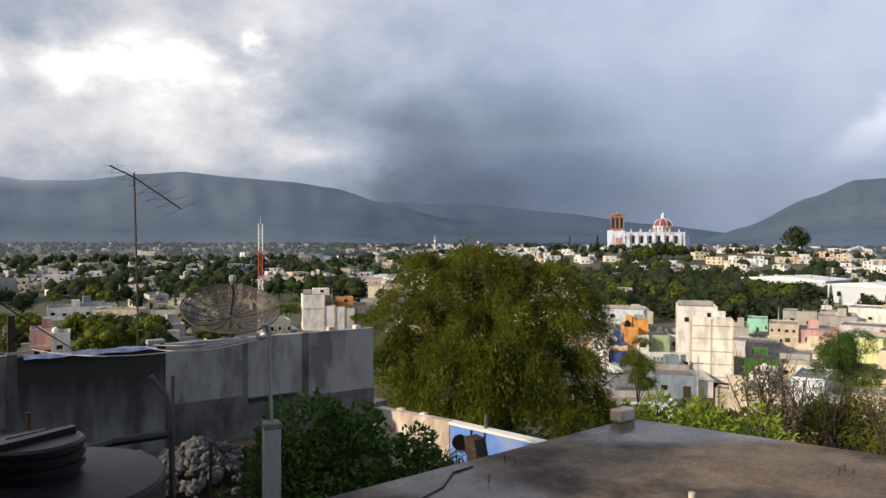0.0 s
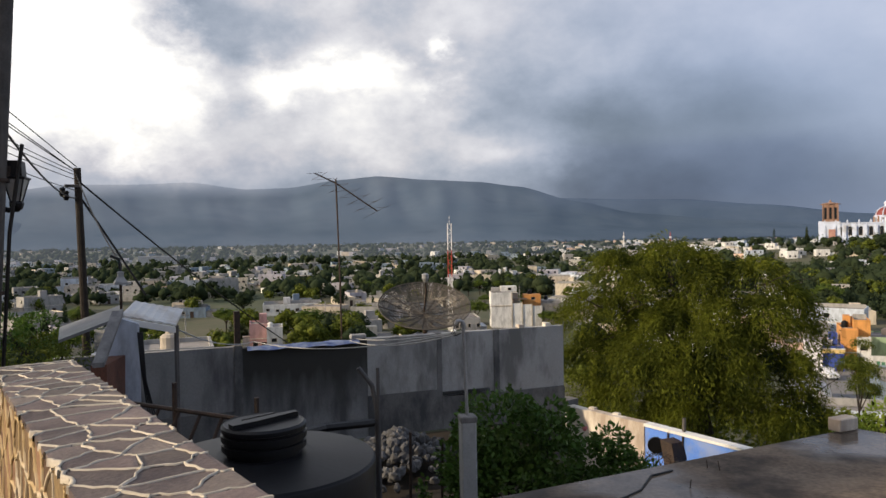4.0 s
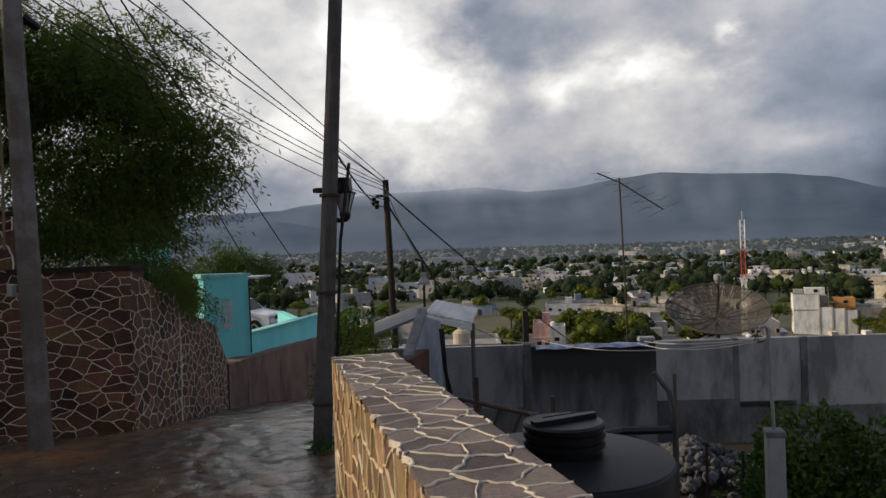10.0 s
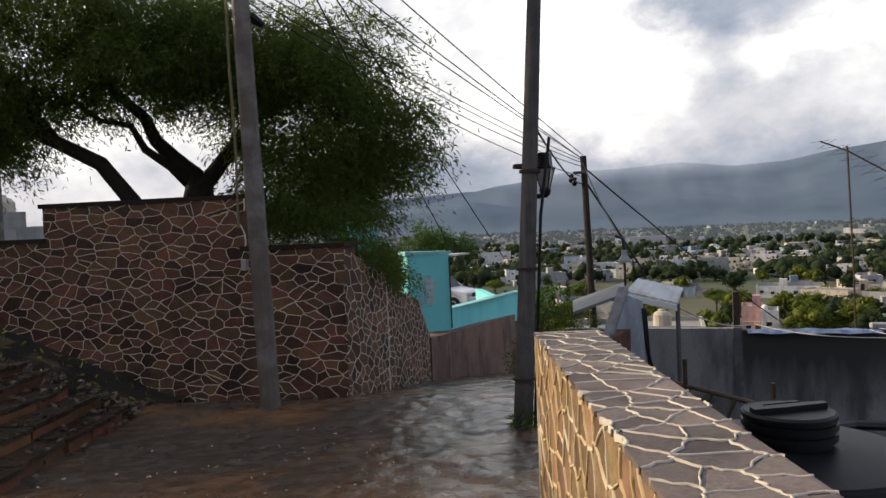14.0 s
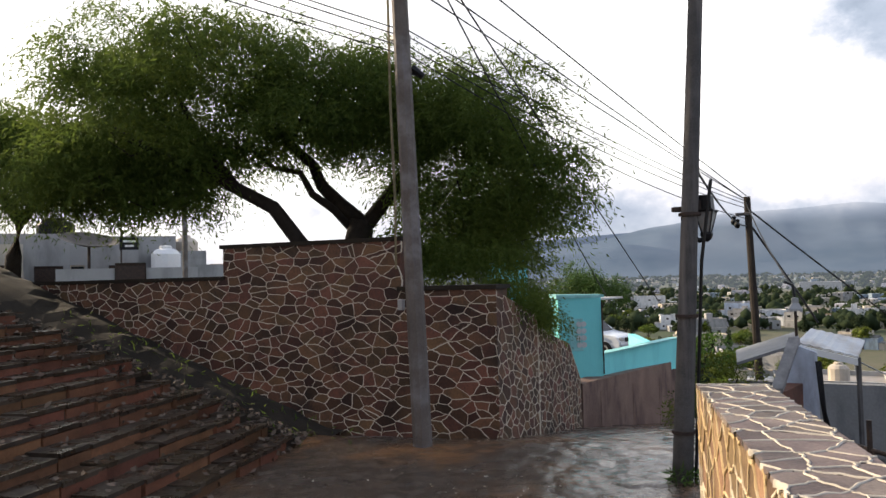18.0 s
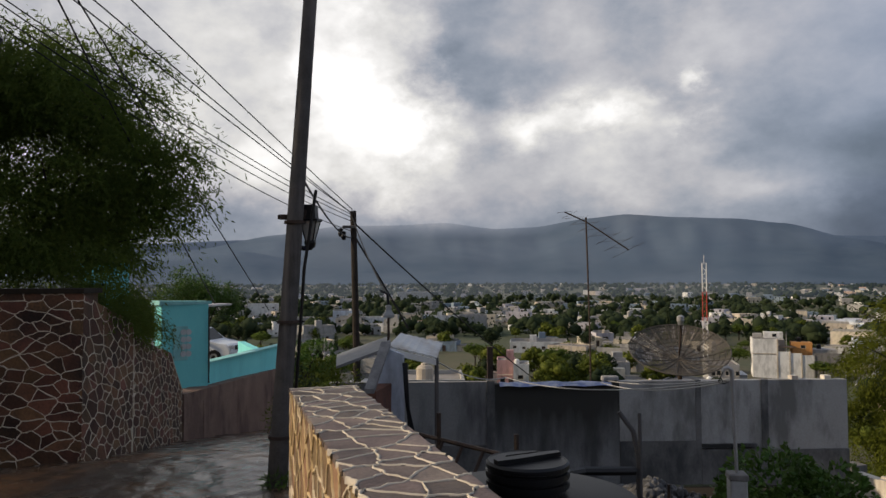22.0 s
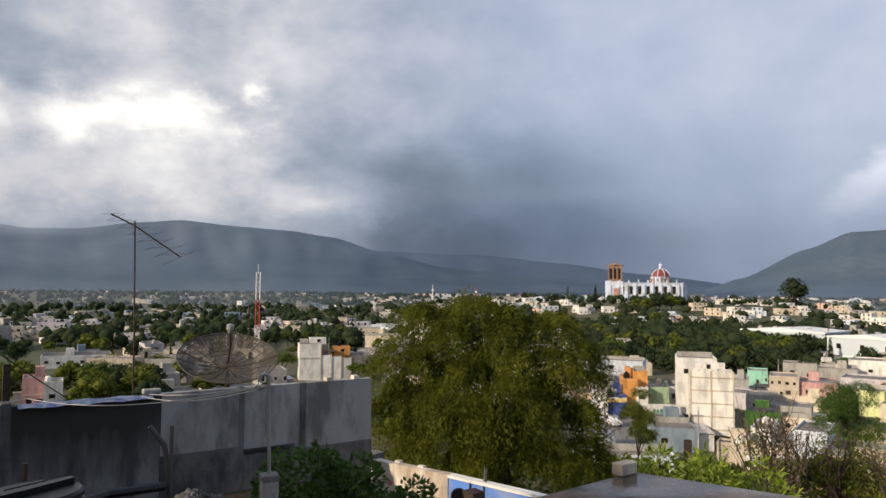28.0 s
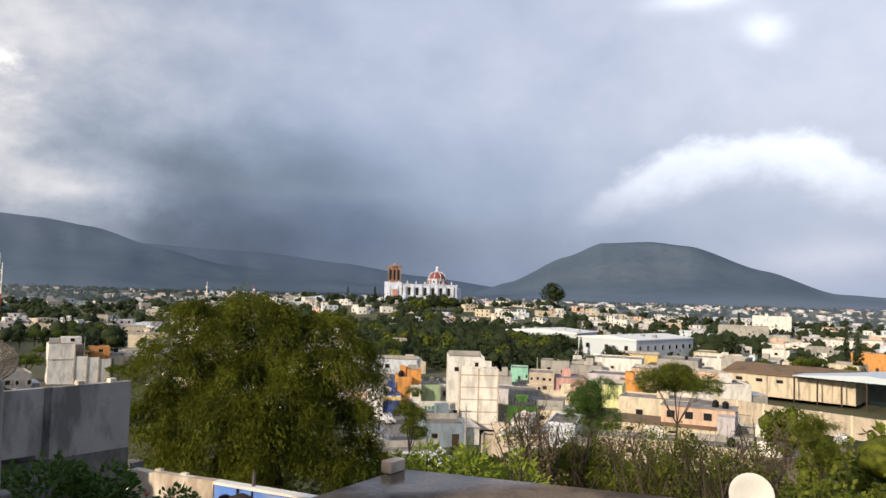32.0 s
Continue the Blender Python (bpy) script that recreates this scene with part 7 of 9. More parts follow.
def tank_on(x, y, z, kindno):
    m = (M_BLACK, M_WHITE, PAINT["beige"])[kindno % 3]
    t = thing("roof_tank", ("black", "white", "beige")[kindno % 3] + " plastic water tank standing on a flat roof", "water tank", (x, y, z), "roof tanks")
    part("tank_body", lathe(bmesh.new(), [(0.5, 0.0), (0.55, 0.05), (0.55, 0.85), (0.4, 1.02), (0.22, 1.08)], (0, 0, 0), 14), m, t, world=False)
    part("lid", lathe(bmesh.new(), [(0.22, 1.08), (0.24, 1.10), (0.22, 1.18), (0.05, 1.20)], (0, 0, 0), 12), m, t, world=False)


def house(az, dist, w, h, depth, colour, turn=0.0, floors=1, cols=3, roofm=None, group="town houses", tank=True, base=None, heads=True):
    """A flat-roofed house whose front looks back up the hill: walls, roof with parapet, windows, door, and tanks on the roof."""
    p = EYE0 + toward(az, 0) * dist
    zb = land(p.x, p.y) if base is None else base
    rg = TOWN_RNG
    PLOTS.append((p.x, p.y, max(w, depth) * 0.62))
    ob = thing("town_house", f"{LABELS[colour]} flat-roofed town house of {('one storey', 'two storeys', 'three storeys')[min(floors, 3) - 1]}", "house", (p.x, p.y, zb), group, turn=radians(az + turn))
    m = PAINT[colour]
    part("body", box((0, depth / 2, h / 2 - 0.6), (w, depth, h + 1.2)), m, ob, world=False)
    part("roof", box((0, depth / 2, h + 0.03), (w - 0.3, depth - 0.3, 0.06)), roofm or M_ROOF, ob, world=False)
    bm = bmesh.new()
    t = 0.16
    for c, s in (((0, t / 2, h + 0.17), (w, t, 0.34)), ((0, depth - t / 2, h + 0.17), (w, t, 0.34)), ((-w / 2 + t / 2, depth / 2, h + 0.17), (t, depth - 2 * t, 0.34)), ((w / 2 - t / 2, depth / 2, h + 0.17), (t, depth - 2 * t, 0.34))):
        add_box(bm, c, s)
    part("roof_parapet", bm, m, ob, world=False)
    fh = h / floors
    for f in range(floors):
        if f:
            part("floor_band", box((0, -0.04, f * fh), (w + 0.06, 0.14, 0.14)), M_CONC_LIGHT if colour != "white" else m, ob, world=False)
        for c in range(cols):
            x = w * ((c + 0.5) / cols - 0.5) + rg.uniform(-0.1, 0.1)
            if f == 0 and c == cols // 2 and cols > 1:
                opening("door", DOOR, ob, x, -0.03, 1.0, min(1.0, w / cols * 0.6), 2.0)
            elif rg.random() < 0.62:
                opening("window", WIN, ob, x + rg.uniform(-0.3, 0.3), -0.03, f * fh + fh * rg.uniform(0.48, 0.58), min(1.3, w / cols * 0.55) * rg.uniform(0.6, 1.0), min(1.0, fh * 0.36) * rg.uniform(0.7, 1.0))
    if cols and floors:
        for c in range(2):
            for sgn in (-1, 1):
                if rg.random() < 0.5:
                    continue
                opening("window", WIN, ob, sgn * (w / 2 + 0.03), depth * (0.3 + 0.4 * c), (floors - 0.45) * fh, min(1.1, depth * 0.2), min(1.0, fh * 0.4), sgn * math.pi / 2)
    if tank and rg.random() < 0.45:
        q = ob.matrix_basis @ Vector((rg.uniform(-0.3, 0.3) * w, depth * rg.uniform(0.3, 0.7), h + 0.06))
        tank_on(q.x, q.y, q.z, rg.randrange(3))
    if heads and rg.random() < 0.6:
        side, ah = rg.choice((-1, 1)), h * rg.uniform(0.45, 0.85)
        aw = w * rg.uniform(0.25, 0.45)
        part("annex", box((side * (w / 2 + aw / 2), depth * 0.45, ah / 2 - 0.6), (aw, depth * 0.7, ah + 1.2)), PAINT[rg.choice(("grey", "beige", "white", "dim", colour))], ob, world=False)
        part("annex_roof", box((side * (w / 2 + aw / 2), depth * 0.45, ah + 0.03), (aw + 0.2, depth * 0.74, 0.08)), rg.choice((M_ROOF, M_RUST, M_ZINC)), ob, world=False)
    if rg.random() < 0.4 and heads:
        part("roof_wall", box((0, depth * rg.uniform(0.4, 0.8), h + 0.5), (w - 0.4, 0.15, 0.9)), PAINT["grey"], ob, world=False)
    if rg.random() < 0.35 and heads:
        part("stair_head", box((w * rg.uniform(-0.3, 0.3), depth * 0.65, h + 1.05), (min(2.2, w * 0.4), min(2.2, depth * 0.4), 2.0)), m, ob, world=False)
    return ob


house(-19.94, 138, 6.7, 12.0, 9, "white", 4, 3, 2)
house(-15.19, 141, 2.5, 7.5, 8, "orange", 6, 2, 1)
house(-15.93, 143, 2.5, 8.8, 6, "orange", 6, 1, 1)
house(-16.04, 141, 2.1, 6.1, 6, "white", 6, 2, 1)
house(-17.20, 144, 3.9, 5.9, 9, "sage", 6, 2, 2)
house(-18.70, 147, 3.9, 5.8, 9, "lilac", 6, 2, 2)
house(-14.22, 138, 3.1, 4.7, 8, "blue", 6, 1, 2)
house(-12.91, 137, 2.9, 5.7, 8, "white", 0, 1, 1)
house(-18.50, 117, 6.4, 3.3, 14, "slate", 10, 1, 2)
house(-23.73, 111, 9.8, 2.9, 3, "beige", -6, 1, 0)
house(-24.32, 161, 6.1, 3.5, 8, "grey", 0, 1, 2)
house(-26.73, 168, 8.9, 2.9, 2, "cream", -4, 1, 0)
house(-26.12, 153, 7.1, 2.7, 7, "grey", -4, 1, 1)
house(-24.30, 139, 5.5, 3.1, 3, "lime", -4, 1, 0)
house(-26.44, 139, 4.9, 2.5, 3, "cream", -4, 1, 2)
house(-24.18, 116, 2.8, 4.4, 9, "white", -8, 1, 1)
house(-27.31, 119, 4.4, 3.9, 10, "bluewhite", -8, 1, 0)
house(-22.44, 246, 5.4, 4.0, 9, "orange", 0, 1, 3)
house(-24.04, 207, 4.9, 4.0, 8, "mint", 0, 1, 5)
house(-26.41, 266, 8.2, 4.4, 10, "red", 0, 1, 3)
house(-25.75, 188, 6.2, 4.9, 10, "beige", 0, 2, 4)
house(-27.90, 189, 7.9, 3.7, 12, "pink", 0, 1, 2)
house(-26.77, 226, 8.5, 4.3, 8, "grey", 0, 1, 2)
house(-29.13, 219, 9.2, 4.1, 9, "grey", 0, 1, 2)
house(-31.47, 230, 13.9, 5.5, 12, "white", -6, 1, 4)
house(-32.85, 264, 13.9, 5.0, 12, "yellow", -6, 1, 0)
house(-30.66, 196, 9.6, 4.4, 10, "lilac", -6, 1, 1)
house(-31.03, 169, 4.7, 4.8, 8, "limeyellow", -6, 1, 0)
house(-32.39, 188, 5.6, 3.8, 8, "orange", -6, 1, 1)
house(-33.28, 206, 6.0, 5.3, 10, "peach", -6, 1, 1)
house(-35.76, 248, 12.8, 4.7, 16, "grey", -6, 1, 3)
house(-38.54, 295, 16.9, 4.3, 14, "cream", -6, 1, 4)
house(-34.19, 142, 13.4, 5.3, 8, "cream", -8, 1, 5)
house(-39.20, 192, 6.2, 4.2, 10, "cream", -10, 1, 2)
house(-21.06, 188, 5.5, 4.9, 9, "white", 0, 1, 2)
house(-22.90, 180, 3.6, 4.3, 9, "grey", 0, 1, 2)
house(-48.12, 309, 11.2, 6.7, 12, "orange", -10, 1, 2)
house(-46.06, 387, 16.2, 7.3, 12, "white", 0, 1, 3)
house(-38.29, 272, 13.8, 4.3, 12, "white", -5, 1, 2)
house(-40.28, 455, 27.0, 10.0, 16, "grey", 0, 2, 4)
house(-42.15, 608, 27.3, 12.8, 12, "white", 0, 1, 2)
house(28.20, 157, 3.9, 5.6, 7, "pink", 0, 2, 2)
house(27.05, 154, 3.2, 5.1, 7, "white", 0, 1, 1)
house(22.33, 172, 7.6, 4.2, 12, "grey", 10, 1, 2)
house(19.97, 173, 7.1, 3.6, 10, "grey", 10, 1, 1)
house(25.67, 233, 18.2, 3.1, 9, "white", 0, 1, 6)
house(40.82, 357, 10.7, 8.2, 9, "bluewhite", 0, 2, 2)
house(46.92, 448, 17.9, 8.7, 9, "white", 0, 2, 3)
house(34.57, 138, 11.2, 4.6, 9, "grey", 0, 1, 0)
house(35.36, 770, 35.5, 8.3, 30, "zinc", 0, 1, 0)
house(32.76, 341, 15.8, 5.8, 9, "white", 0, 1, 3)
house(34.3, 45, 4.5, 5.3, 5, "grey", 0, 2, 2, tank=False, heads=False, base=-10.3)
q = EYE0 + toward(34.55, 0) * 46.2
tank_on(q.x, q.y, -4.94, 2)
house(30.77, 319, 12.4, 7.4, 9, "grey", 0, 1, 2)


# white stepped house with its walled yard and an orange room behind
def walled_house():
    p = EYE0 + toward(9.4, 0) * 190
    zb = land(p.x, p.y)
    ob = thing("walled_house", "white stepped house with a long panelled yard wall", "house", (p.x, p.y, zb), "town houses", turn=radians(9.4 + 5))
    PLOTS.append((p.x + 5, p.y, 14))
    P = lambda name, c, size, m, label="": part(name, box(c, size), m, ob, label, world=False)
    h = -13.0 - zb
    P("body", (0, 3.5, h / 2 - 1), (5.4, 7, h + 2), PAINT["white"])
    P("roof", (0, 3.5, h + 0.03), (5.1, 6.7, 0.06), M_ROOF)
    P("roof_room", (2.2, 4.5, h + 0.7), (4.2, 3.0, 1.4), PAINT["white"])
    P("roof_room", (-1.2, 5.2, h + 0.5), (2.0, 2.0, 1.0), PAINT["grey"])
    P("column", (2.72, -0.06, h / 2 - 1), (0.28, 0.2, h + 2), PAINT["beige"])
    P("floor_band", (0, -0.05, h * 0.62), (5.5, 0.16, 0.2), PAINT["beige"])
    for k, (x0, x1, z1, m) in enumerate(((2.8, 5.4, h - 2.9, "white"), (5.4, 7.9, h - 3.2, "white"), (7.9, 10.5, h - 3.6, "white"), (10.5, 17.0, h - 3.0, "dim"))):
        P("yard_wall", ((x0 + x1) / 2, 0.1, z1 / 2 - 1), (x1 - x0 - 0.02, 0.25, z1 + 2), PAINT[m])
        P("wall_pier", (x1, 0.0, z1 / 2 - 1), (0.26, 0.4, z1 + 2.2), PAINT["beige" if k < 2 else "grey"])
    P("orange_room", (8.4, 5.0, (h - 0.9) / 2), (4.4, 4, h - 0.9), PAINT["orange"], "bright orange painted room")
    P("back_room", (3.6, 8.5, (h - 0.6) / 2), (3.0, 4, h - 0.6), PAINT["beige"])
    P("shed_roof", (5.0, 2.4, h - 1.9), (3.6, 4, 0.12), M_RUST, "brown sheet roof")
    P("grey_room", (12.8, 6.5, (h - 2.6) / 2), (6.5, 5, h - 2.6), PAINT["grey"])
    opening("window", WIN, ob, 2.4, 2.95, h + 0.7, 0.9, 0.7)
    opening("window", WIN, ob, 8.6, 2.97, h - 1.9, 1.0, 0.7)
    for x, y in ((0.6, 5.8), (8.0, 5.5), (12.5, 6.8)):
        q = ob.matrix_basis @ Vector((x, y, (h + 0.06) if x < 2 else (h - 0.9 if x < 9 else h - 2.6)))
        tank_on(q.x, q.y, q.z, 0 if x > 5 else 1)


walled_house()
# the tall unfinished white block
D_T = 128.0
tall = thing("white_block_tower", "tall white-washed concrete block building with exposed floor beams", "building", EYE0 + toward(-20.95, 0) * D_T + Vector((0, 0, -22)), turn=radians(-20.95 + 4))
TW, TH, TD = 6.6, 10.4, 4.2
M_BLOCKW = paint("whitewashed_block", (0.76, 0.73, 0.68))
part("body", box((0, TD / 2, TH / 2), (TW, TD, TH)), M_BLOCKW, tall, world=False)
for k in range(5):
    part("floor_beam", box((0, TD / 2, 0.9 + 2.1 * k), (TW + 0.1, TD + 0.1, 0.22)), PAINT["beige"], tall, world=False)
for x in (-TW / 2, -0.1, TW / 2):
    part("column", box((x, -0.02, TH / 2), (0.24, 0.1, TH)), PAINT["beige"], tall, world=False)
    part("column", box((x, TD, TH / 2), (0.24, 0.1, TH)), PAINT["beige"], tall, world=False)
part("roof_room", box((-1.0, 2.4, TH + 0.55), (2.6, 2.4, 1.1)), M_BLOCKW, tall, world=False)
for x in (-2.6, -1.3, 0.4, 1.6, 2.7):
    part("parapet_block", box((x, 0.1, TH + 0.18), (0.8, 0.16, 0.4)), M_BLOCKW, tall, world=False)
opening("window", WIN, tall, -0.4, 1.15, TH + 0.6, 0.6, 0.7)

# painted wall with a faded sign, drawn as bars
signw = thing("sign_wall", "long white wall with faded green painted lettering", "wall", EYE0 + toward(-17.4, 0) * 136 + Vector((0, 0, -22)), turn=radians(-17.4 + 14))
part("wall_body", box((0, 0, 1.7), (6.6, 0.25, 3.4)), PAINT["white"], signw, world=False)
M_SIGN = mat("faded_green_sign_paint", (0.10, 0.26, 0.16), rough=0.8, bump=0.05)
for k in range(5):
    part("lettering_bar", box((-1.3 + 0.65 * k, -0.135, 2.1), (0.5, 0.02, 0.75 if k % 2 else 0.95)), M_SIGN, signw, world=False)
part("lettering_bar", box((2.6, -0.135, 1.6), (1.0, 0.02, 0.12)), M_SIGN, signw, world=False)
band = thing("shop_band", "yellow and white roof band over the blue shop", "shop front", EYE0 + toward(-14.2, 0) * 135.5 + Vector((0, 0, -18.3)), turn=radians(-14.2 + 6))
part("yellow_band", box((0, 0, 0.1), (3.3, 0.3, 0.7)), PAINT["yellow"], band, world=False)
part("white_band", box((0, -0.02, 0.5), (3.4, 0.34, 0.16)), PAINT["white"], band, world=False)
street = solid("town_street", box(tuple(EYE0 + toward(-13.6, 0) * 128 + Vector((0, 0, -21.93))), (9, 34, 0.1), -14), mat("grey_street_asphalt", (0.16, 0.155, 0.15), (0.21, 0.20, 0.195), rough=0.9, scale=0.4, fine=4, bump=0.1), "grey asphalt street running through the town", "road", "structure")
dome_ws = thing("arched_shed", "grey arched sheet-metal shed by the street", "shed", EYE0 + toward(-12.6, 0) * 105 + Vector((0, 0, -22)), turn=radians(-12))
bm = bmesh.new()
prism(bm, [(3.2 * math.cos(math.pi * k / 12), 0, 3.4 * math.sin(math.pi * k / 12)) for k in range(13)], (0, 9, 0))
part("shell", bm, M_ZINC, dome_ws, world=False)
part("door", box((0, -0.03, 1.1), (2.0, 0.06, 2.2)), M_IRON, dome_ws, world=False)
for az, dd, h in ((-13.3, 110, 8), (-20.0, 108, 8), (-25.4, 190, 9), (-33.4, 205, 10), (-28.4, 160, 7), (-45.2, 80, 4), (-47.0, 84, 4), (23.2, 180, 8), (33.5, 170, 8), (8, 230, 9), (-39, 240, 10)):
    q = EYE0 + toward(az, 0) * dd
    z = land(q.x, q.y)
    t = thing("town_pole", "grey concrete utility pole standing in the town", "utility pole", (q.x, q.y, z), "town poles")
    part("shaft", tube(bmesh.new(), [(0, 0, -0.3), (0, 0, h)], [0.16, 0.1], 8), M_CONC2, t, world=False)
    part("cross_arm", box((0, 0, h - 0.7), (1.6, 0.1, 0.1), random.Random(int(az * 10)).uniform(0, 90)), M_WOOD, t, world=False)

# pale blue-grey warehouse
M_WH = mat("pale_blue_grey_cladding", (0.46, 0.52, 0.58), (0.50, 0.56, 0.62), rough=0.6, scale=0.2, fine=2, bump=0.05)
M_WHR = mat("white_sheet_roof", (0.68, 0.70, 0.70), (0.74, 0.75, 0.75), rough=0.5, scale=0.2, fine=2, bump=0.05)


def shed(az, dist, w, h, depth, turn, group="", cols=4, side_cols=6):
    p = EYE0 + toward(az, 0) * dist
    ob = thing("warehouse", "long pale blue-grey warehouse with a white shallow-pitched roof", "warehouse", (p.x, p.y, -22), turn=radians(az + turn))
    part("body", box((0, depth / 2, h / 2), (w, depth, h)), M_WH, ob, world=False)
    ring = [(-w / 2 - 0.3, -0.3, h), (w / 2 + 0.3, -0.3, h), (w / 2 + 0.3, -0.3, h + 0.4), (0, -0.3, h + 1.5), (-w / 2 - 0.3, -0.3, h + 0.4)]
    part("roof", prism(bmesh.new(), ring, (0, depth + 0.6, 0)), M_WHR, ob, world=False)
    part("base_band", box((0, depth / 2, 1.4), (w + 0.1, depth + 0.1, 0.3)), M_WHR, ob, world=False)
    for c in range(cols):
        opening("window", WIN, ob, w * ((c + 0.5) / cols - 0.5), -0.03, h * 0.62, 1.5, 1.7)
    for c in range(side_cols):
        for s in (-1, 1):
            opening("window", WIN, ob, s * (w / 2 + 0.03), depth * (c + 0.5) / side_cols, h * 0.62, 1.5, 1.7, s * math.pi / 2)
    for c in range(5):
        part("roof_vent", box((w * (c / 5 - 0.4), depth * 0.4, h + 1.3), (1.6, 1.2, 0.9)), M_STEEL, ob, world=False)
    return ob


shed(-25.6, 330, 34, 7.0, 26, -24, cols=0, side_cols=5)
shed(-30.6, 286, 26, 7.6, 42, -34, cols=3, side_cols=8)

# long cream two-storey row with its side wing
row = thing("cream_row_house", "long cream two-storey row house with a brown roof edge", "house", EYE0 + toward(-35.0, 0) * 126 + Vector((0, 0, -22)), turn=radians(-35 - 8))
part("lower_body", box((0, 4, 1.4), (21, 8, 2.9)), PAINT["cream"], row, world=False)
part("roof_edge", box((0, 3.9, 2.95), (21.4, 8.3, 0.2)), M_RUST, row, world=False)
part("upper_body", box((4.6, 5.2, 4.4), (11.5, 5.4, 2.8)), PAINT["peach"], row, world=False)
part("upper_roof", box((4.6, 5.2, 5.86), (11.9, 5.8, 0.14)), M_ROOF, row, world=False)
for k in range(6):
    opening("window", WIN, row, -9.2 + 3.4 * k, -0.03, 1.6, 1.2, 1.1)
for k in range(4):
    opening("window", WIN, row, 0.4 + 2.9 * k, 2.47, 4.5, 1.3, 1.2)
part("side_wing", box((9.2, 3.6, 2.6), (2.6, 8.4, 5.2)), PAINT["lilac"], row, world=False)
tank_on(*(row.matrix_basis @ Vector((8.8, 4, 5.95))), 0)
tank_on(*(row.matrix_basis @ Vector((7.2, 4.6, 5.95))), 0)

# steel shelter with a blue-grey roof, and the compound wall
shel = thing("steel_shelter", "open steel shelter with a pale blue sheet roof on posts", "shelter", EYE0 + toward(-48.0, 0) * 190 + Vector((0, 0, -22)), turn=radians(-48 - 16))
part("roof_sheet", prism(bmesh.new(), [(-16, 0, 6.0), (16, 0, 6.0), (16, 0, 6.2), (0, 0, 7.6), (-16, 0, 6.2)], (0, 18, 0)), mat("pale_blue_roof_sheet", (0.46, 0.54, 0.62), (0.52, 0.59, 0.66), rough=0.5, scale=0.2, fine=3, bump=0.05), shel, world=False)
for k in range(7):
    for y in (0.2, 17.5):
        part("post", box((-15.6 + 5.2 * k, y, 3.0), (0.3, 0.3, 6.1)), M_IRON, shel, world=False)
part("back_wall", box((0, 17.9, 2.4), (32, 0.2, 4.8)), PAINT["slate"], shel, world=False)
comp = thing("compound_wall", "long beige block compound wall with pilasters", "wall", EYE0 + toward(-45.0, 0) * 150 + Vector((0, 0, -22)), turn=radians(-45 - 22))
part("wall_body", box((6, 0, 2.0), (52, 0.3, 4.0)), PAINT["beige"], comp, world=False)
for k in range(11):
    part("pilaster", box((-20 + 5.2 * k, -0.2, 2.05), (0.4, 0.2, 4.1)), PAINT["cream"], comp, world=False)
big = thing("brown_roof_store", "broad store building with a rusty brown pitched roof", "warehouse", EYE0 + toward(-42.6, 0) * 200 + Vector((0, 0, -22)), turn=radians(-42.6 - 16))
part("body", box((2, 10, 2.7), (30, 20, 5.4)), PAINT["cream"], big, world=False)
part("roof", prism(bmesh.new(), [(-13.6, -0.6, 5.3), (-13.6, 20.6, 5.3), (-13.6, 20.6, 5.6), (-13.6, 10, 7.4), (-13.6, -0.6, 5.6)], (31.2, 0, 0)), M_RUST, big, world=False)
for k in range(7):
    part("pilaster", box((-12.6 + 4.9 * k, -0.12, 2.7), (0.45, 0.3, 5.4)), PAINT["beige"], big, world=False)
for k in range(3):
    opening("window", WIN, big, -9.5 + 4.9 * k, -0.03, 3.9, 1.6, 0.8)
lot = solid("earth_lot", box(tuple(EYE0 + toward(-43.5, 0) * 122 + Vector((0, 0, -21.9))), (26, 30, 0.2), -43), mat("bare_brown_earth", (0.15, 0.11, 0.075), (0.21, 0.16, 0.11), rough=1, scale=0.3, fine=3, bump=0.2), "bare brown earth lot between the houses", "earth", "structure")
pickup(tuple(EYE0 + toward(-46.6, 0) * 140 + Vector((0, 0, -21.8))), 20)
pickup(tuple(EYE0 + toward(-13.8, 0) * 131 + Vector((0, 0, -21.85))), 100)

# church on its rise
CH = EYE0 + toward(-16.2, 0) * 690
# whitewash tinted blue, with cloud shade put into its colour
M_CHURCH = mat("shade_blue_church_plaster", (0.50, 0.56, 0.70), (0.62, 0.68, 0.80), rough=0.9, scale=0.25, fine=2.0, fine_amt=0.3, bump=0.05, stain=(0.40, 0.42, 0.46), stain_scale=0.12)
church = thing("white_church", "white church with a brick bell tower and a red ribbed dome", "church", (CH.x, CH.y, -10.5), turn=radians(-16.2 + 3))
part("nave", box((0, 12, 9.2), (68, 24, 18.4)), M_CHURCH, church, world=False)
part("cornice", box((0, 12, 18.5), (69.5, 25.5, 0.8)), M_CHURCH, church, world=False)
for k in range(9):
    part("buttress", box((-30 + 7.5 * k, -0.8, 8.4), (1.6, 1.8, 16.8)), M_CHURCH, church, world=False)
for k in range(8):
    opening("window", WIN, church, -26.2 + 7.5 * k, -0.1, 11.0, 2.6, 5.4)
    part("window_arch", lathe(bmesh.new(), [(1.5, -0.3), (1.5, 0.1)], (0, 0, 0), 14, Matrix.Translation((-26.2 + 7.5 * k, -0.05, 14.2)) @ Matrix.Rotation(radians(90), 4, "X")), M_GLASS, church, world=False)
    part("parapet_urn", lathe(bmesh.new(), [(0.5, 18.9), (0.9, 20.2), (0.3, 21.0), (0.1, 21.8)], (-30 + 8.4 * k, 0.2, 0), 8), M_CHURCH, church, world=False)
part("west_front", box((-33, 12, 10.2), (3.0, 18, 20.4)), M_CHURCH, church, world=False)
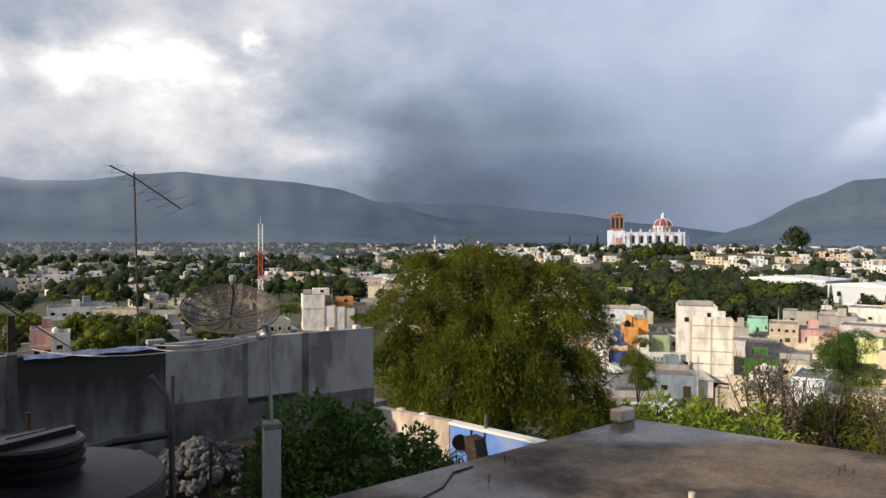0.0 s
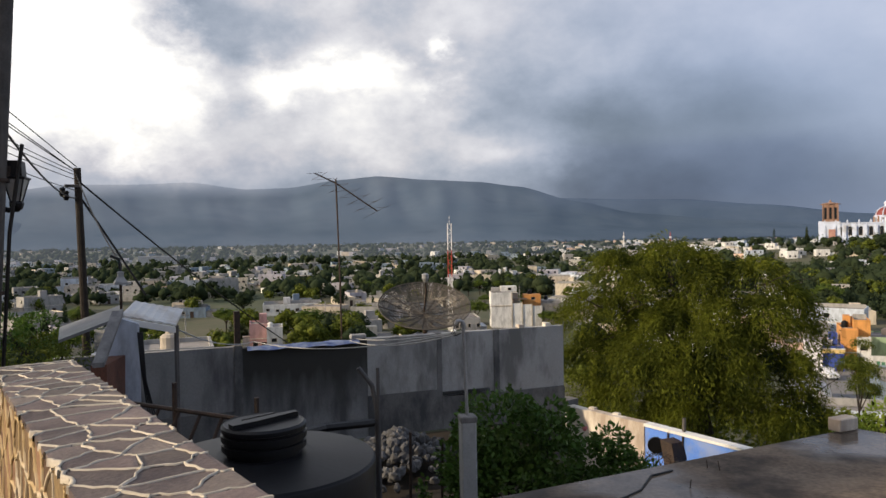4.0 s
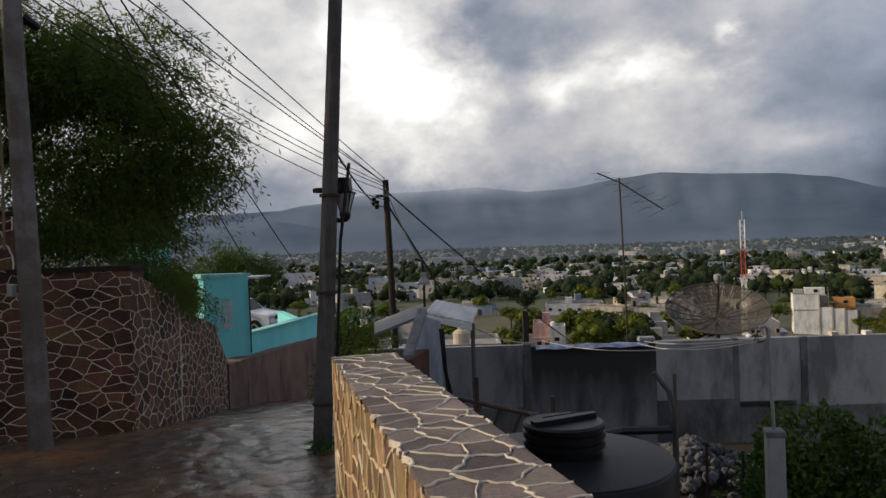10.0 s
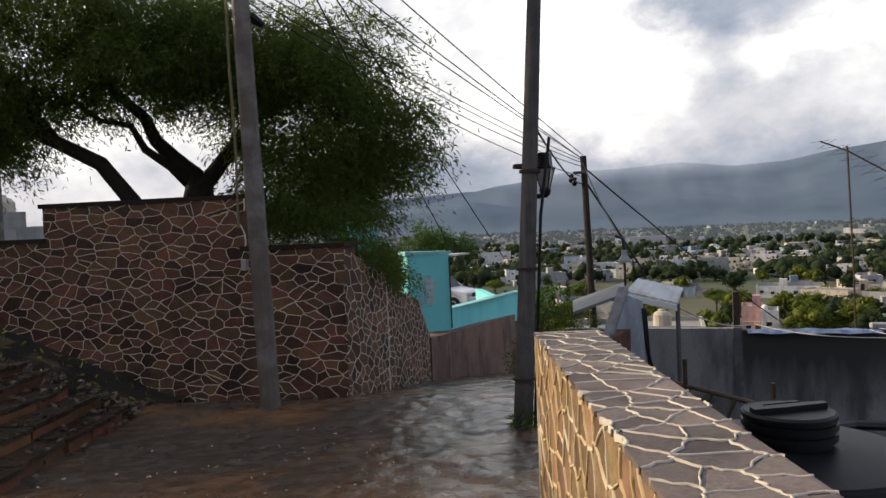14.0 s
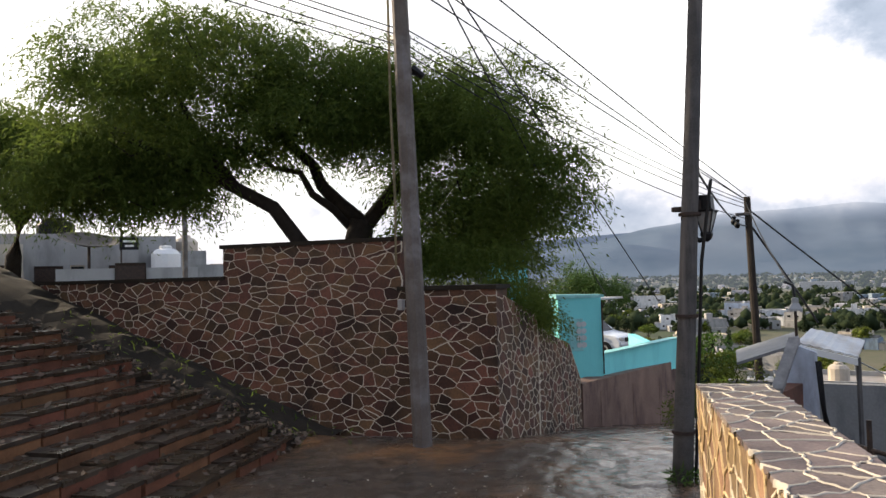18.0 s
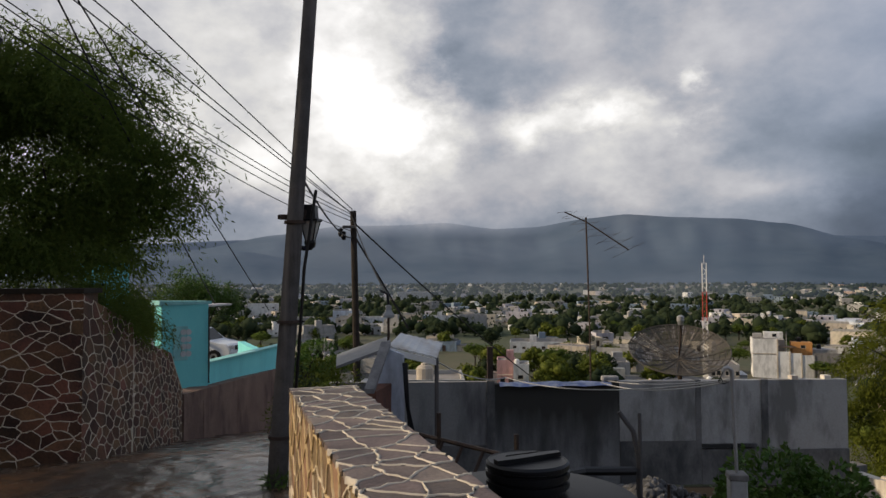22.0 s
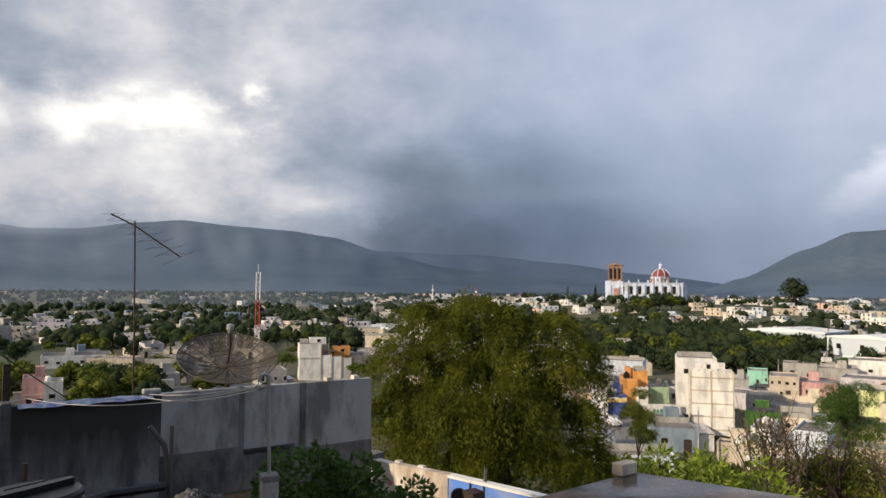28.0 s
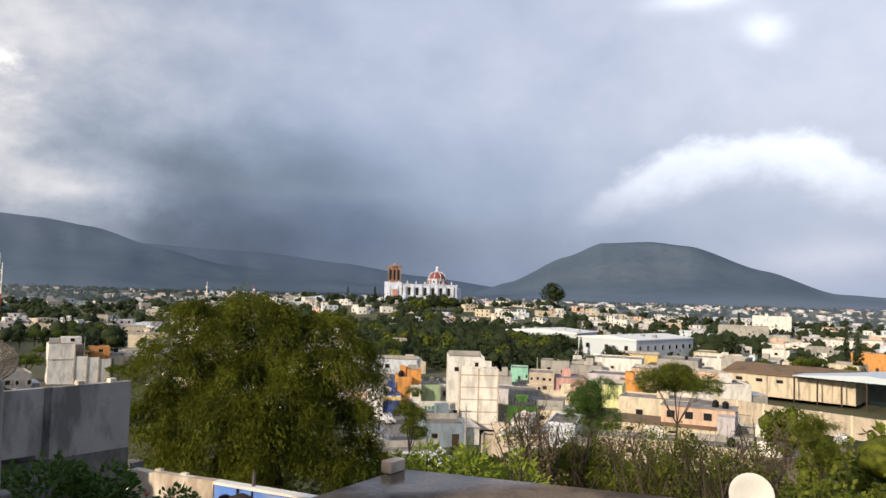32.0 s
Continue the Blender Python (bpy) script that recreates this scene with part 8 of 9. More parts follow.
part("portal", box((-24.5, -1.9, 7.0), (5.0, 0.6, 13.0)), mat("reddish_carved_stone", (0.34, 0.17, 0.13), (0.46, 0.27, 0.22), rough=0.85, scale=0.4, fine=3, bump=0.2), church, "reddish carved stone portal", world=False)
M_BRICK = mat("ochre_brick", (0.25, 0.145, 0.10), (0.32, 0.20, 0.14), rough=0.9, scale=0.2, fine=2, bump=0.1)
part("tower_base", box((-25.5, 6, 14), (14.5, 14, 12)), M_CHURCH, church, world=False)
tow = part("bell_tower", box((-25.5, 6, 27), (12.0, 12.0, 15)), M_BRICK, church, "ochre brick bell tower", world=False)
part("tower_roof", lathe(bmesh.new(), [(7.6, 34.4), (8.0, 34.9), (5.0, 35.6), (1.2, 36.4), (0.6, 37.8), (0.1, 38.5)], (-25.5, 6, 0), 8), M_BRICK, church, world=False)
for k in range(3):
    part("belfry_arch", box((-29.2 + 3.7 * k, -0.15, 27), (1.7, 0.4, 9.5)), M_GLASS, church, world=False)
    part("tower_pier", box((-31.2 + 3.8 * k, -0.3, 27), (0.8, 0.7, 14.5)), M_BRICK, church, world=False)
part("drum", lathe(bmesh.new(), [(8.6, 18), (8.6, 23.5), (9.2, 23.7), (9.2, 24.3), (8.4, 24.5)], (15.5, 12, 0), 16), M_CHURCH, church, world=False)
for k in range(8):
    a = 2 * math.pi * (k + 0.5) / 8
    opening("window", WIN, church, 15.5 + 8.55 * math.sin(a), 12 - 8.55 * math.cos(a), 21, 2.0, 3.2, a)
part("dome", lathe(bmesh.new(), [(8.4, 24.4), (8.0, 26.4), (6.8, 28.6), (4.8, 30.3), (2.4, 31.3), (1.6, 31.5)], (15.5, 12, 0), 24), mat("dark_red_dome_tiles", (0.17, 0.035, 0.032), (0.23, 0.06, 0.05), rough=0.6, scale=0.3, fine=2, bump=0.05), church, "dark red tiled dome", world=False)
for k in range(8):
    a = 2 * math.pi * (k + 0.5) / 8
    part("dome_rib", tube(bmesh.new(), [(15.5 + r * math.sin(a), 12 - r * math.cos(a), z) for r, z in ((8.5, 24.4), (8.1, 26.4), (6.9, 28.6), (4.9, 30.3), (2.0, 31.4))], 0.42, 6), M_CHURCH, church, world=False)
    a = 2 * math.pi * k / 8
    part("drum_column", tube(bmesh.new(), [(15.5 + 8.9 * math.sin(a), 12 - 8.9 * math.cos(a), z) for z in (18.2, 24.0)], 0.7, 6), M_BRICK, church, world=False)
part("lantern", lathe(bmesh.new(), [(1.6, 31.4), (1.6, 34.4), (2.0, 34.5), (1.4, 35.6), (0.2, 36.6), (0.15, 38.2)], (15.5, 12, 0), 10), M_CHURCH, church, world=False)
part("apse", lathe(bmesh.new(), [(9, 0), (9, 15.5), (9.4, 15.7), (4, 17.2), (0.2, 17.6)], (30, 12, 0), 16), M_CHURCH, church, world=False)

# red and white radio mast
MP = EYE0 + toward(13.55, 0) * 200
mast = thing("radio_mast", "red and white lattice radio mast", "mast", (MP.x, MP.y, land(MP.x, MP.y)))
M_MRED = mat("mast_red_paint", (0.45, 0.06, 0.04), rough=0.6)
zb = land(MP.x, MP.y)
for sx in (0, 1):
    for k in range(3):
        z0, z1 = zb + (5.2 + zb * 0 + 7.4 * k), zb + 5.2 + 7.4 * (k + 1)
        z0 = zb if k == 0 else z0
        part("leg", tube(bmesh.new(), [(MP.x + 1.05 * sx, MP.y, z0), (MP.x + 1.05 * sx, MP.y, z1)], 0.13, 6), (M_WHITE, M_MRED, M_WHITE)[k], mast)
for k in range(22):
    z = zb + 1.2 * k
    part("brace", tube(bmesh.new(), [(MP.x + (1.05 if k % 2 else 0), MP.y, z), (MP.x + (0 if k % 2 else 1.05), MP.y, z + 1.2)], 0.06, 5), M_MRED if 10 < k < 17 else M_WHITE, mast)
part("tip", tube(bmesh.new(), [(MP.x + 0.5, MP.y, zb + 27.0), (MP.x + 0.5, MP.y, zb + 29.5)], 0.06, 5), M_WHITE, mast)
for az, dd, h in ((0.0, 900, 26), (-3.4, 850, 22)):
    q = EYE0 + toward(az, 0) * dd
    t = thing("far_mast", "distant slim radio mast", "mast", (q.x, q.y, land(q.x, q.y)), "far masts")
    part("shaft", tube(bmesh.new(), [(0, 0, 0), (0, 0, h)], [0.8, 0.35], 5), M_MRED if az else M_WHITE, t, world=False)
    part("dish_ring", lathe(bmesh.new(), [(1.4, h * 0.7), (1.4, h * 0.78), (0.5, h * 0.8)], (0, 0, 0), 8), M_WHITE, t, world=False)

# mesh satellite dish and tall aerial behind the garden wall
DC = Vector((-6.9, 22.9, -0.72))
dish = thing("mesh_dish", "old large grey mesh satellite dish tilted to the sky", "satellite dish", (DC.x, DC.y, -4))
dm = Matrix.Translation(DC) @ (Vector((0.16, -0.40, 0.90)).to_track_quat("Z", "Y").to_matrix().to_4x4())
M_MESH = mat("grey_wire_mesh", (0.055, 0.048, 0.040), (0.105, 0.09, 0.072), rough=0.7, metal=0.2, scale=8, fine=60, bump=0.2)
R, RINGS, SEG = 1.45, 9, 36
for i in range(1, RINGS + 1):
    r = R * i / RINGS
    pts = [dm @ Vector((r * math.cos(2 * math.pi * k / SEG), r * math.sin(2 * math.pi * k / SEG), 0.17 * r * r - 0.2)) for k in range(SEG + 1)]
    part("ring_wire", tube(bmesh.new(), pts, 0.020 if i == RINGS else 0.010, 4, False), M_MESH, dish)
for k in range(18):
    a = 2 * math.pi * k / 18
    part("rib", tube(bmesh.new(), [dm @ Vector((r * math.cos(a), r * math.sin(a), 0.17 * r * r - 0.2)) for r in (0.05, 0.4, 0.8, 1.2, R)], 0.014, 5), M_MESH, dish)
verts, faces = [], []
fine = 180
for i in range(46):
    r = 0.15 + (R - 0.15) * i / 45
    for k in range(fine):
        verts.append(tuple(dm @ Vector((r * math.cos(2 * math.pi * k / fine), r * math.sin(2 * math.pi * k / fine), 0.17 * r * r - 0.205))))
for i in range(45):
    for k in range(fine):
        # wide open squares between the wires, and panels that have gone altogether
        if (i % 2 and k % 2) or ((k // 10 + 3 * (i // 15)) % 13 == 4 and i % 3):
            continue
        faces.append((i * fine + k, i * fine + (k + 1) % fine, (i + 1) * fine + (k + 1) % fine, (i + 1) * fine + k))
link("mesh_panel", data_mesh("mesh_panel", verts, faces), M_MESH, dish, "torn grey wire mesh")
part("feed_arm", tube(bmesh.new(), [dm @ Vector((0, 0, -0.1)), dm @ Vector((0.05, 0.1, 0.6)), dm @ Vector((0.0, 0.0, 1.05))], 0.03, 6), M_IRON, dish)
part("feed_horn", lathe(bmesh.new(), [(0.06, -0.12), (0.11, 0.0), (0.11, 0.12), (0.05, 0.16)], tuple(dm @ Vector((0, 0, 1.1))), 10), M_STEEL, dish)
part("mount_post", tube(bmesh.new(), [dm @ Vector((0, 0, -0.2)), (DC.x, DC.y + 0.5, -4.5)], 0.07, 8), M_IRON, dish)
aer = thing("roof_aerial", "tall thin television aerial on a mast", "aerial", (-9.05, 21.2, -3))
part("mast", tube(bmesh.new(), [(-9.0, 21.21, -4.0), (-9.02, 21.2, 0.0), (-9.09, 21.17, 3.32)], 0.028, 6), M_IRON, aer)
b0, b1 = Vector((-9.66, 20.92, 3.50)), Vector((-7.95, 21.6, 2.35))
part("boom", tube(bmesh.new(), [b0, Vector((-9.09, 21.17, 3.20)), b1], 0.022, 5), M_IRON, aer)
for k in range(14):
    f = k / 13
    c = b0.lerp(b1, f)
    L = 0.26 + 0.30 * f
    d = Vector((0.78, 0.32, 0.42)).normalized() if k % 2 else Vector((0.86, 0.36, 0.08)).normalized()
    part("element", tube(bmesh.new(), [c - d * L * 0.9, c + d * L * 0.9], 0.0045, 4), M_IRON, aer)
sd = thing("white_satellite_dish", "white offset satellite dish beyond the roof", "satellite dish", (6.5, 9.1, -2))
sm = Matrix.Translation((6.45, 9.1, -1.10)) @ (Vector((-0.55, -0.78, 0.30)).to_track_quat("Z", "Y").to_matrix().to_4x4())
bm = bmesh.new()
prof = [(0.0, 0.0), (0.08, 0.004), (0.15, 0.014), (0.22, 0.032), (0.285, 0.050), (0.292, 0.048), (0.285, 0.036), (0.15, 0.002), (0.0, -0.012)]
lathe(bm, prof, (0, 0, 0), 32, sm)
part("reflector", bm, mat("dull_white_dish", (0.66, 0.65, 0.62), (0.58, 0.57, 0.54), rough=0.5, scale=3, fine=20, bump=0.05), sd, smooth=True)
part("feed_arm", tube(bmesh.new(), [sm @ Vector((0, -0.36, 0.05)), sm @ Vector((0, -0.3, 0.35))], 0.014, 6), M_STEEL, sd)
part("feed_head", lathe(bmesh.new(), [(0.02, 0), (0.035, 0.03), (0.03, 0.09)], tuple(sm @ Vector((0, -0.3, 0.35))), 10), M_STEEL, sd)
part("mount_pole", tube(bmesh.new(), [sm @ Vector((0, 0, -0.03)), sm @ Vector((0, 0, -0.03)) + Vector((0.12, 0.15, -0.3)), (6.65, 9.35, -3.6)], 0.025, 8), M_STEEL, sd)

# houses on the western hillside
for az, dd, w, h, c, fl, co in ((87.6, 31, 2.4, 2.8, "grey", 1, 2), (92.3, 31, 2.9, 2.9, "grey", 1, 2), (90.0, 34, 2.4, 3.0, "grey", 1, 2), (85.0, 34, 2.6, 3.0, "grey", 1, 1), (82.6, 33, 2.2, 2.3, "grey", 1, 1), (86.0, 28, 4.6, 1.5, "grey", 1, 3), (80.4, 33, 2.0, 1.7, "grey", 1, 1), (79.0, 40, 2.0, 1.9, "peach", 1, 1), (95.6, 29, 3.0, 2.4, "beige", 1, 2), (100, 30, 4, 2.4, "grey", 1, 2)):
    house(az, dd, w, h, 6, c, 0, fl, co, group="hillside houses", base=0.3, heads=False)
for az in (91.0, 90.3):
    q = EYE0 + toward(az, 0) * 36
    tank_on(q.x, q.y, 3.36, 0)
hd = thing("pale_roof_dish", "large pale satellite dish on a hillside house roof", "satellite dish", EYE0 + toward(88.6, 0) * 28.5 + Vector((0, 0, 2.6)))
q = EYE0 + toward(88.6, 0) * 28.5
hm = Matrix.Translation((q.x, q.y, 3.0)) @ (Vector((0.3, 0.1, 0.95)).to_track_quat("Z", "Y").to_matrix().to_4x4())
part("reflector", lathe(bmesh.new(), [(0.05, 0.0), (0.5, 0.05), (0.95, 0.2), (0.97, 0.2), (0.5, 0.03), (0.05, -0.02)], (0, 0, 0), 28, hm), M_MESH, hd)
part("mount_post", tube(bmesh.new(), [(q.x, q.y, 0.4), (q.x, q.y, 3.0)], 0.05, 8), M_IRON, hd)
q = EYE0 + toward(86.0, 0) * 28.0
sg = thing("dark_shop_sign", "dark square shop sign with pale bars on a post", "sign", (q.x, q.y, 0.5))
part("sign_board", box((q.x, q.y, 3.0), (0.06, 0.62, 0.44), 86 - 90), M_BLACK, sg)
for k in range(2):
    part("sign_bar", box((q.x + 0.045, q.y + 0.01, 3.08 - 0.16 * k), (0.012, 0.40 - 0.12 * k, 0.07), 86 - 90), M_WHITE, sg)
part("sign_post", tube(bmesh.new(), [(q.x - 0.05, q.y - 0.25, 0.3), (q.x - 0.05, q.y - 0.25, 3.6)], 0.03, 6), M_IRON, sg)
for az, dd, z1 in ((82.2, 24, 4.3), (96, 34, 5.2)):
    q = EYE0 + toward(az, 0) * dd
    solid("hillside_pole", tube(bmesh.new(), [(q.x, q.y, 0.3), (q.x, q.y, z1)], [0.09, 0.07], 8), M_POLE, "grey utility pole among the hillside houses", "utility pole", group="hillside poles")

# ---------------------------------------------------------------- filler of the town: houses and trees by district
def sunny(az):
    return az < -8


trng = random.Random(2024)
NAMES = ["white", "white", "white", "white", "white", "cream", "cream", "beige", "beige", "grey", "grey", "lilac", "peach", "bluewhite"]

# darker paints for western houses, putting cloud shade into their colour
SHADE_PAINTS = ["grey", "grey", "beige", "lilac", "slate", "cream", "white", "grey"]


def town_density(az, d):
    """How built-up a place is: woods under the church and on the near slopes, houses elsewhere."""
    if d < 95 or (az > -8 and d < 150):
        return 0.0
    if -28 < az < -11 and 225 < d < 430:
        return 0.02
    n = noise.noise(Vector((az * 0.11, d * 0.006, 2.0)))
    return min(1.0, max(0.03, 0.42 + 1.7 * n)) * (0.55 if az > 5 else 1.0)


made = 0
for k in range(2600):
    az, d = trng.uniform(-50, 58), 95 + 340 * trng.random()
    if trng.random() > town_density(az, d) or made >= 230:
        continue
    if (az < -40 and d < 210) or (az > -12 and d < 150) or (-24.5 < az < -17 and d < 128):
        continue
    q = EYE0 + toward(az, 0) * d
    if any((q.x - x) ** 2 + (q.y - y) ** 2 < (r + 5.0) ** 2 for x, y, r in PLOTS):
        continue
    made += 1
    fl = 1 if trng.random() < 0.78 else 2
    house(az, d, trng.uniform(6, 13), 2.7 * fl + trng.uniform(0, 0.5), trng.uniform(6, 10), trng.choice(NAMES if az < 5 else SHADE_PAINTS), trng.uniform(-25, 25), fl, trng.randint(2, 4), tank=trng.random() < 0.4)

# far houses, joined
boxes = {}
for k in range(4400):
    az = trng.uniform(-52, 66)
    d = 380 + 2100 * trng.random() ** 1.5
    if trng.random() > town_density(az, d) * (1.0 if d < 1300 else 0.75):
        continue
    p = EYE0 + toward(az, 0) * d
    # west of 5 degrees the darker choice imitates cloud shade
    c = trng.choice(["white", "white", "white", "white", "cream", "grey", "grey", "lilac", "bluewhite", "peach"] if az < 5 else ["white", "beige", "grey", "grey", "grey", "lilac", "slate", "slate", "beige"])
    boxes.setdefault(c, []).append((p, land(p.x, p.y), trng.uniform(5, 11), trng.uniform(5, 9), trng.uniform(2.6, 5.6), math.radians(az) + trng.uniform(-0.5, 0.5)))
for c, items in boxes.items():
    verts, faces = [], []
    for p, z, w, dp, h, a in items:
        b = len(verts)
        ca, sa = math.cos(a), math.sin(a)
        # body, and a lower yard wing set against it
        for (x0, x1, y0, y1, hh) in ((-w / 2, w / 2, 0, dp, h), (w / 2, w * 0.85, 1.0, dp * 0.7, h * 0.55)):
            b = len(verts)
            for zz in (-2.0, hh):
                for x, y in ((x0, y0), (x1, y0), (x1, y1), (x0, y1)):
                    verts.append((p.x + x * ca - y * sa, p.y + x * sa + y * ca, z + zz))
            faces += [(b + 4, b + 5, b + 6, b + 7), (b, b + 1, b + 5, b + 4), (b + 1, b + 2, b + 6, b + 5), (b + 2, b + 3, b + 7, b + 6), (b + 3, b, b + 4, b + 7)]
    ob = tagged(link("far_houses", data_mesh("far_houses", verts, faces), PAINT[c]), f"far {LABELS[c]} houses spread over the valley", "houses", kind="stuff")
# dark doors and windows of the far houses
verts, faces = [], []
for c, items in boxes.items():
    for p, z, w, dp, h, a in items:
        if (p - EYE0).length > 900:
            continue
        ca, sa = math.cos(a), math.sin(a)
        for q in range(2 + int(w > 10)):
            for f in range(1 + int(h > 5)):
                x = -w / 2 + w * (q + 0.5) / (2 + int(w > 10))
                z0 = z + 0.9 + 2.8 * f
                b = len(verts)
                for dx, dz in ((-0.5, 0), (0.5, 0), (0.5, 1.2), (-0.5, 1.2)):
                    for dy in (-0.06, 0.02):
                        verts.append((p.x + (x + dx) * ca - dy * sa, p.y + (x + dx) * sa + dy * ca, z0 + dz))
                faces += [(b, b + 2, b + 4, b + 6), (b, b + 1, b + 3, b + 2), (b + 2, b + 3, b + 5, b + 4), (b + 4, b + 5, b + 7, b + 6), (b + 6, b + 7, b + 1, b)]
tagged(link("far_windows", data_mesh("far_windows", verts, faces), M_GLASS), "dark windows of the far houses", "windows", kind="stuff")

# trees: single ones near by


def slope_tree(name, label, az, dist, top, low, width, leaf_m, flat, seed, sprays=2600):
    """A tree on the slope: crown between two heights over a thin forked trunk, with fine foliage."""
    p = EYE0 + toward(az, 0) * dist
    zb = land(p.x, p.y)
    ob = thing(name, label, "tree", (p.x, p.y, zb))
    rs = random.Random(seed)
    blobs = []
    for k in range(11):
        a, r = rs.uniform(0, 6.28), width * 0.5 * math.sqrt(rs.random()) * 0.75
        f = rs.random() if not flat else 0.35 + 0.5 * rs.random()
        z = low + (top - low) * f * (1 - 0.45 * (r / (width * 0.5)) ** 2)
        q = rs.uniform(0.16, 0.26) * width
        blobs.append(((p.x + r * math.cos(a), p.y + r * math.sin(a), z), (q, q, q * (0.45 if flat else 0.75))))
    bm = bmesh.new()
    fork = Vector((p.x + 0.1, p.y, zb + (low - zb) * 0.75))
    limb(bm, [(p.x, p.y, zb - 0.4), (p.x - 0.08, p.y, zb + (low - zb) * 0.4), fork], 0.08, 0.055)
    part("trunk", bm, M_BARK, ob)
    for c, r in blobs[:7]:
        bm = bmesh.new()
        limb(bm, [fork, fork.lerp(Vector(c), 0.55) + Vector((rs.uniform(-0.15, 0.15), 0, 0.1)), c], 0.034, 0.010, 6)
        part("limb", bm, M_BARK, ob)
    link("crown", feathery("crown", blobs, sprays, 9, 0.42, 0.12, 0.03, 0.5, seed, 0.15, 1.4, 0.35), leaf_m, ob)
    return ob


slope_tree("umbrella_mesquite", "thin-trunked umbrella mesquite tree with a flat feathery crown", -35.7, 45, -2.25, -4.1, 4.6, M_LEAF_A, True, 71, 5200)
slope_tree("slope_tree", "rounded bright green tree on the slope", -29.7, 50, -3.9, -6.9, 3.7, M_LEAF_C, False, 72, 4600)
slope_tree("slope_tree", "small olive tree on the slope beside the street", -15.6, 46, -3.6, -7.6, 2.0, M_LEAF_A, False, 73)
slope_tree("yard_tree", "light green tree rising behind the turquoise gate wall", 51.6, 30, 1.75, 0.35, 3.0, M_LEAF_C, False, 75)
slope_tree("hanging_willow", "soft hanging green tree above the earth lot", -45.2, 40, -4.1, -6.2, 2.2, M_LEAF_A, False, 74)
put_tree(2, -27.6, 60, 1.1); put_tree(2, -43.0, 118, 1.3, squash=1.25); put_tree(2, -45.3, 100, 1.0, squash=1.6); put_tree(0, -48.4, 60, 1.3); put_tree(2, -50.5, 52, 1.5)
put_tree(0, -31, 250, 1.4); put_tree(0, -39.2, 300, 1.9); put_tree(0, -26.5, 640, 4.0)
for az, d, s in ((-15.6, 545, 2.4), (-16.4, 530, 3.0), (-17.3, 540, 3.4), (-18.2, 550, 3.0), (-19.0, 560, 2.2), (-14.2, 470, 2.0), (-17.0, 450, 2.4), (-22.5, 640, 2.4), (-9.4, 640, 2.2), (-7.2, 700, 2.4)):
    put_tree(2 if d % 20 else 0, az, d, s * 0.6)
put_tree(0, 22.9, 150, 1.3); put_tree(2, 24.5, 42, 0.85, squash=0.7); put_tree(2, 22.6, 44, 0.8, squash=0.7)
rows = 0
for k in range(2600):
    az, d = trng.uniform(-50, 60), 34 + 330 * trng.random() ** 1.1
    if rows >= 330:
        break
    wood = (-28 < az < -11 and 235 < d < 440) or (d > 60 and d < 130 and az > 2 and d > 70) or (az > 20 and 90 < d < 170)
    gate = 0.9 if wood else 0.30 * (1 - 0.7 * town_density(az, d))
    if -40 < az < -10 and d < 235 and not (d > 200 and trng.random() < 0.2):
        continue
    if az < -36 and d < 240:
        continue
    if 2 < az < 32 and d < 135 and trng.random() < 0.75:
        continue
    if (az > 18 and d < 75 and trng.random() < 0.8) or (42 < az < 58 and d < 75):
        continue
    if (3 < az < 12 and d < 175) or (31 < az < 38 and d < 60):
        continue
    if trng.random() > gate:
        continue
    rows += 1
    put_tree(trng.choice((0, 0, 1, 2, 2)) if trng.random() > 0.06 else 3, az, d, trng.uniform(0.7, 1.25) * (1.25 if wood else 1.0))
for az, d, s in ((13.9, 250, 1.3), (14.6, 255, 1.1), (15.3, 260, 1.2), (9.3, 240, 1.6), (7.5, 420, 1.5), (-10.5, 800, 2.0), (-40, 560, 1.8), (-47.5, 260, 1.9), (-46.8, 320, 1.7), (-12.6, 640, 1.8)):
    put_tree(3, az, d, s)

# far woods, joined
rngn = np.random.default_rng(99)
cs = []
for k in range(8200):
    az = trng.uniform(-54, 68)
    d = 300 + 1900 * trng.random() ** 1.35
    church_wood = -28 < az < -11 and 300 < d < 430
    if trng.random() > (0.95 if church_wood else (0.62 if az < 5 else 0.8) * (1.1 - 0.7 * town_density(az, d))):
        continue
    p = EYE0 + toward(az, 0) * d
    s = trng.uniform(2.4, 5.6) * (1.25 if church_wood else 1.0)
    cs.append((p.x, p.y, land(p.x, p.y) + s * 0.75, s))
hearts = [(x + trng.uniform(-0.5, 0.5) * q, y + trng.uniform(-0.5, 0.5) * q, z + trng.uniform(-0.3, 0.35) * q, q * trng.uniform(0.45, 0.8), q * trng.uniform(0.4, 0.7)) for x, y, z, q in cs for w in range(2)]
tagged(link("far_tree_crowns", lumps("far_tree_crowns", hearts, 5), M_LEAF_E), "soft dark green crowns of the far trees", "trees", kind="stuff")
cs = np.array(cs)
per = 14
base = np.repeat(cs, per, 0)
d = rngn.normal(size=(len(base), 3)); d /= np.linalg.norm(d, axis=1, keepdims=True)
rad = base[:, 3:4] * rngn.uniform(0.6, 1.05, (len(base), 1))
pts = base[:, :3] + d * rad * np.array([1.0, 1.0, 0.85])
tan = d + rngn.normal(size=d.shape) * 0.6; tan /= np.linalg.norm(tan, axis=1, keepdims=True)
me = leaf_mesh("far_woods", pts, tan, 1.5, 1.0, rngn)
tagged(link("far_woods", me, M_LEAF_E), "dull green far woods and street trees across the valley", "trees", kind="stuff")
# the dense dark wood below the church
cs = []
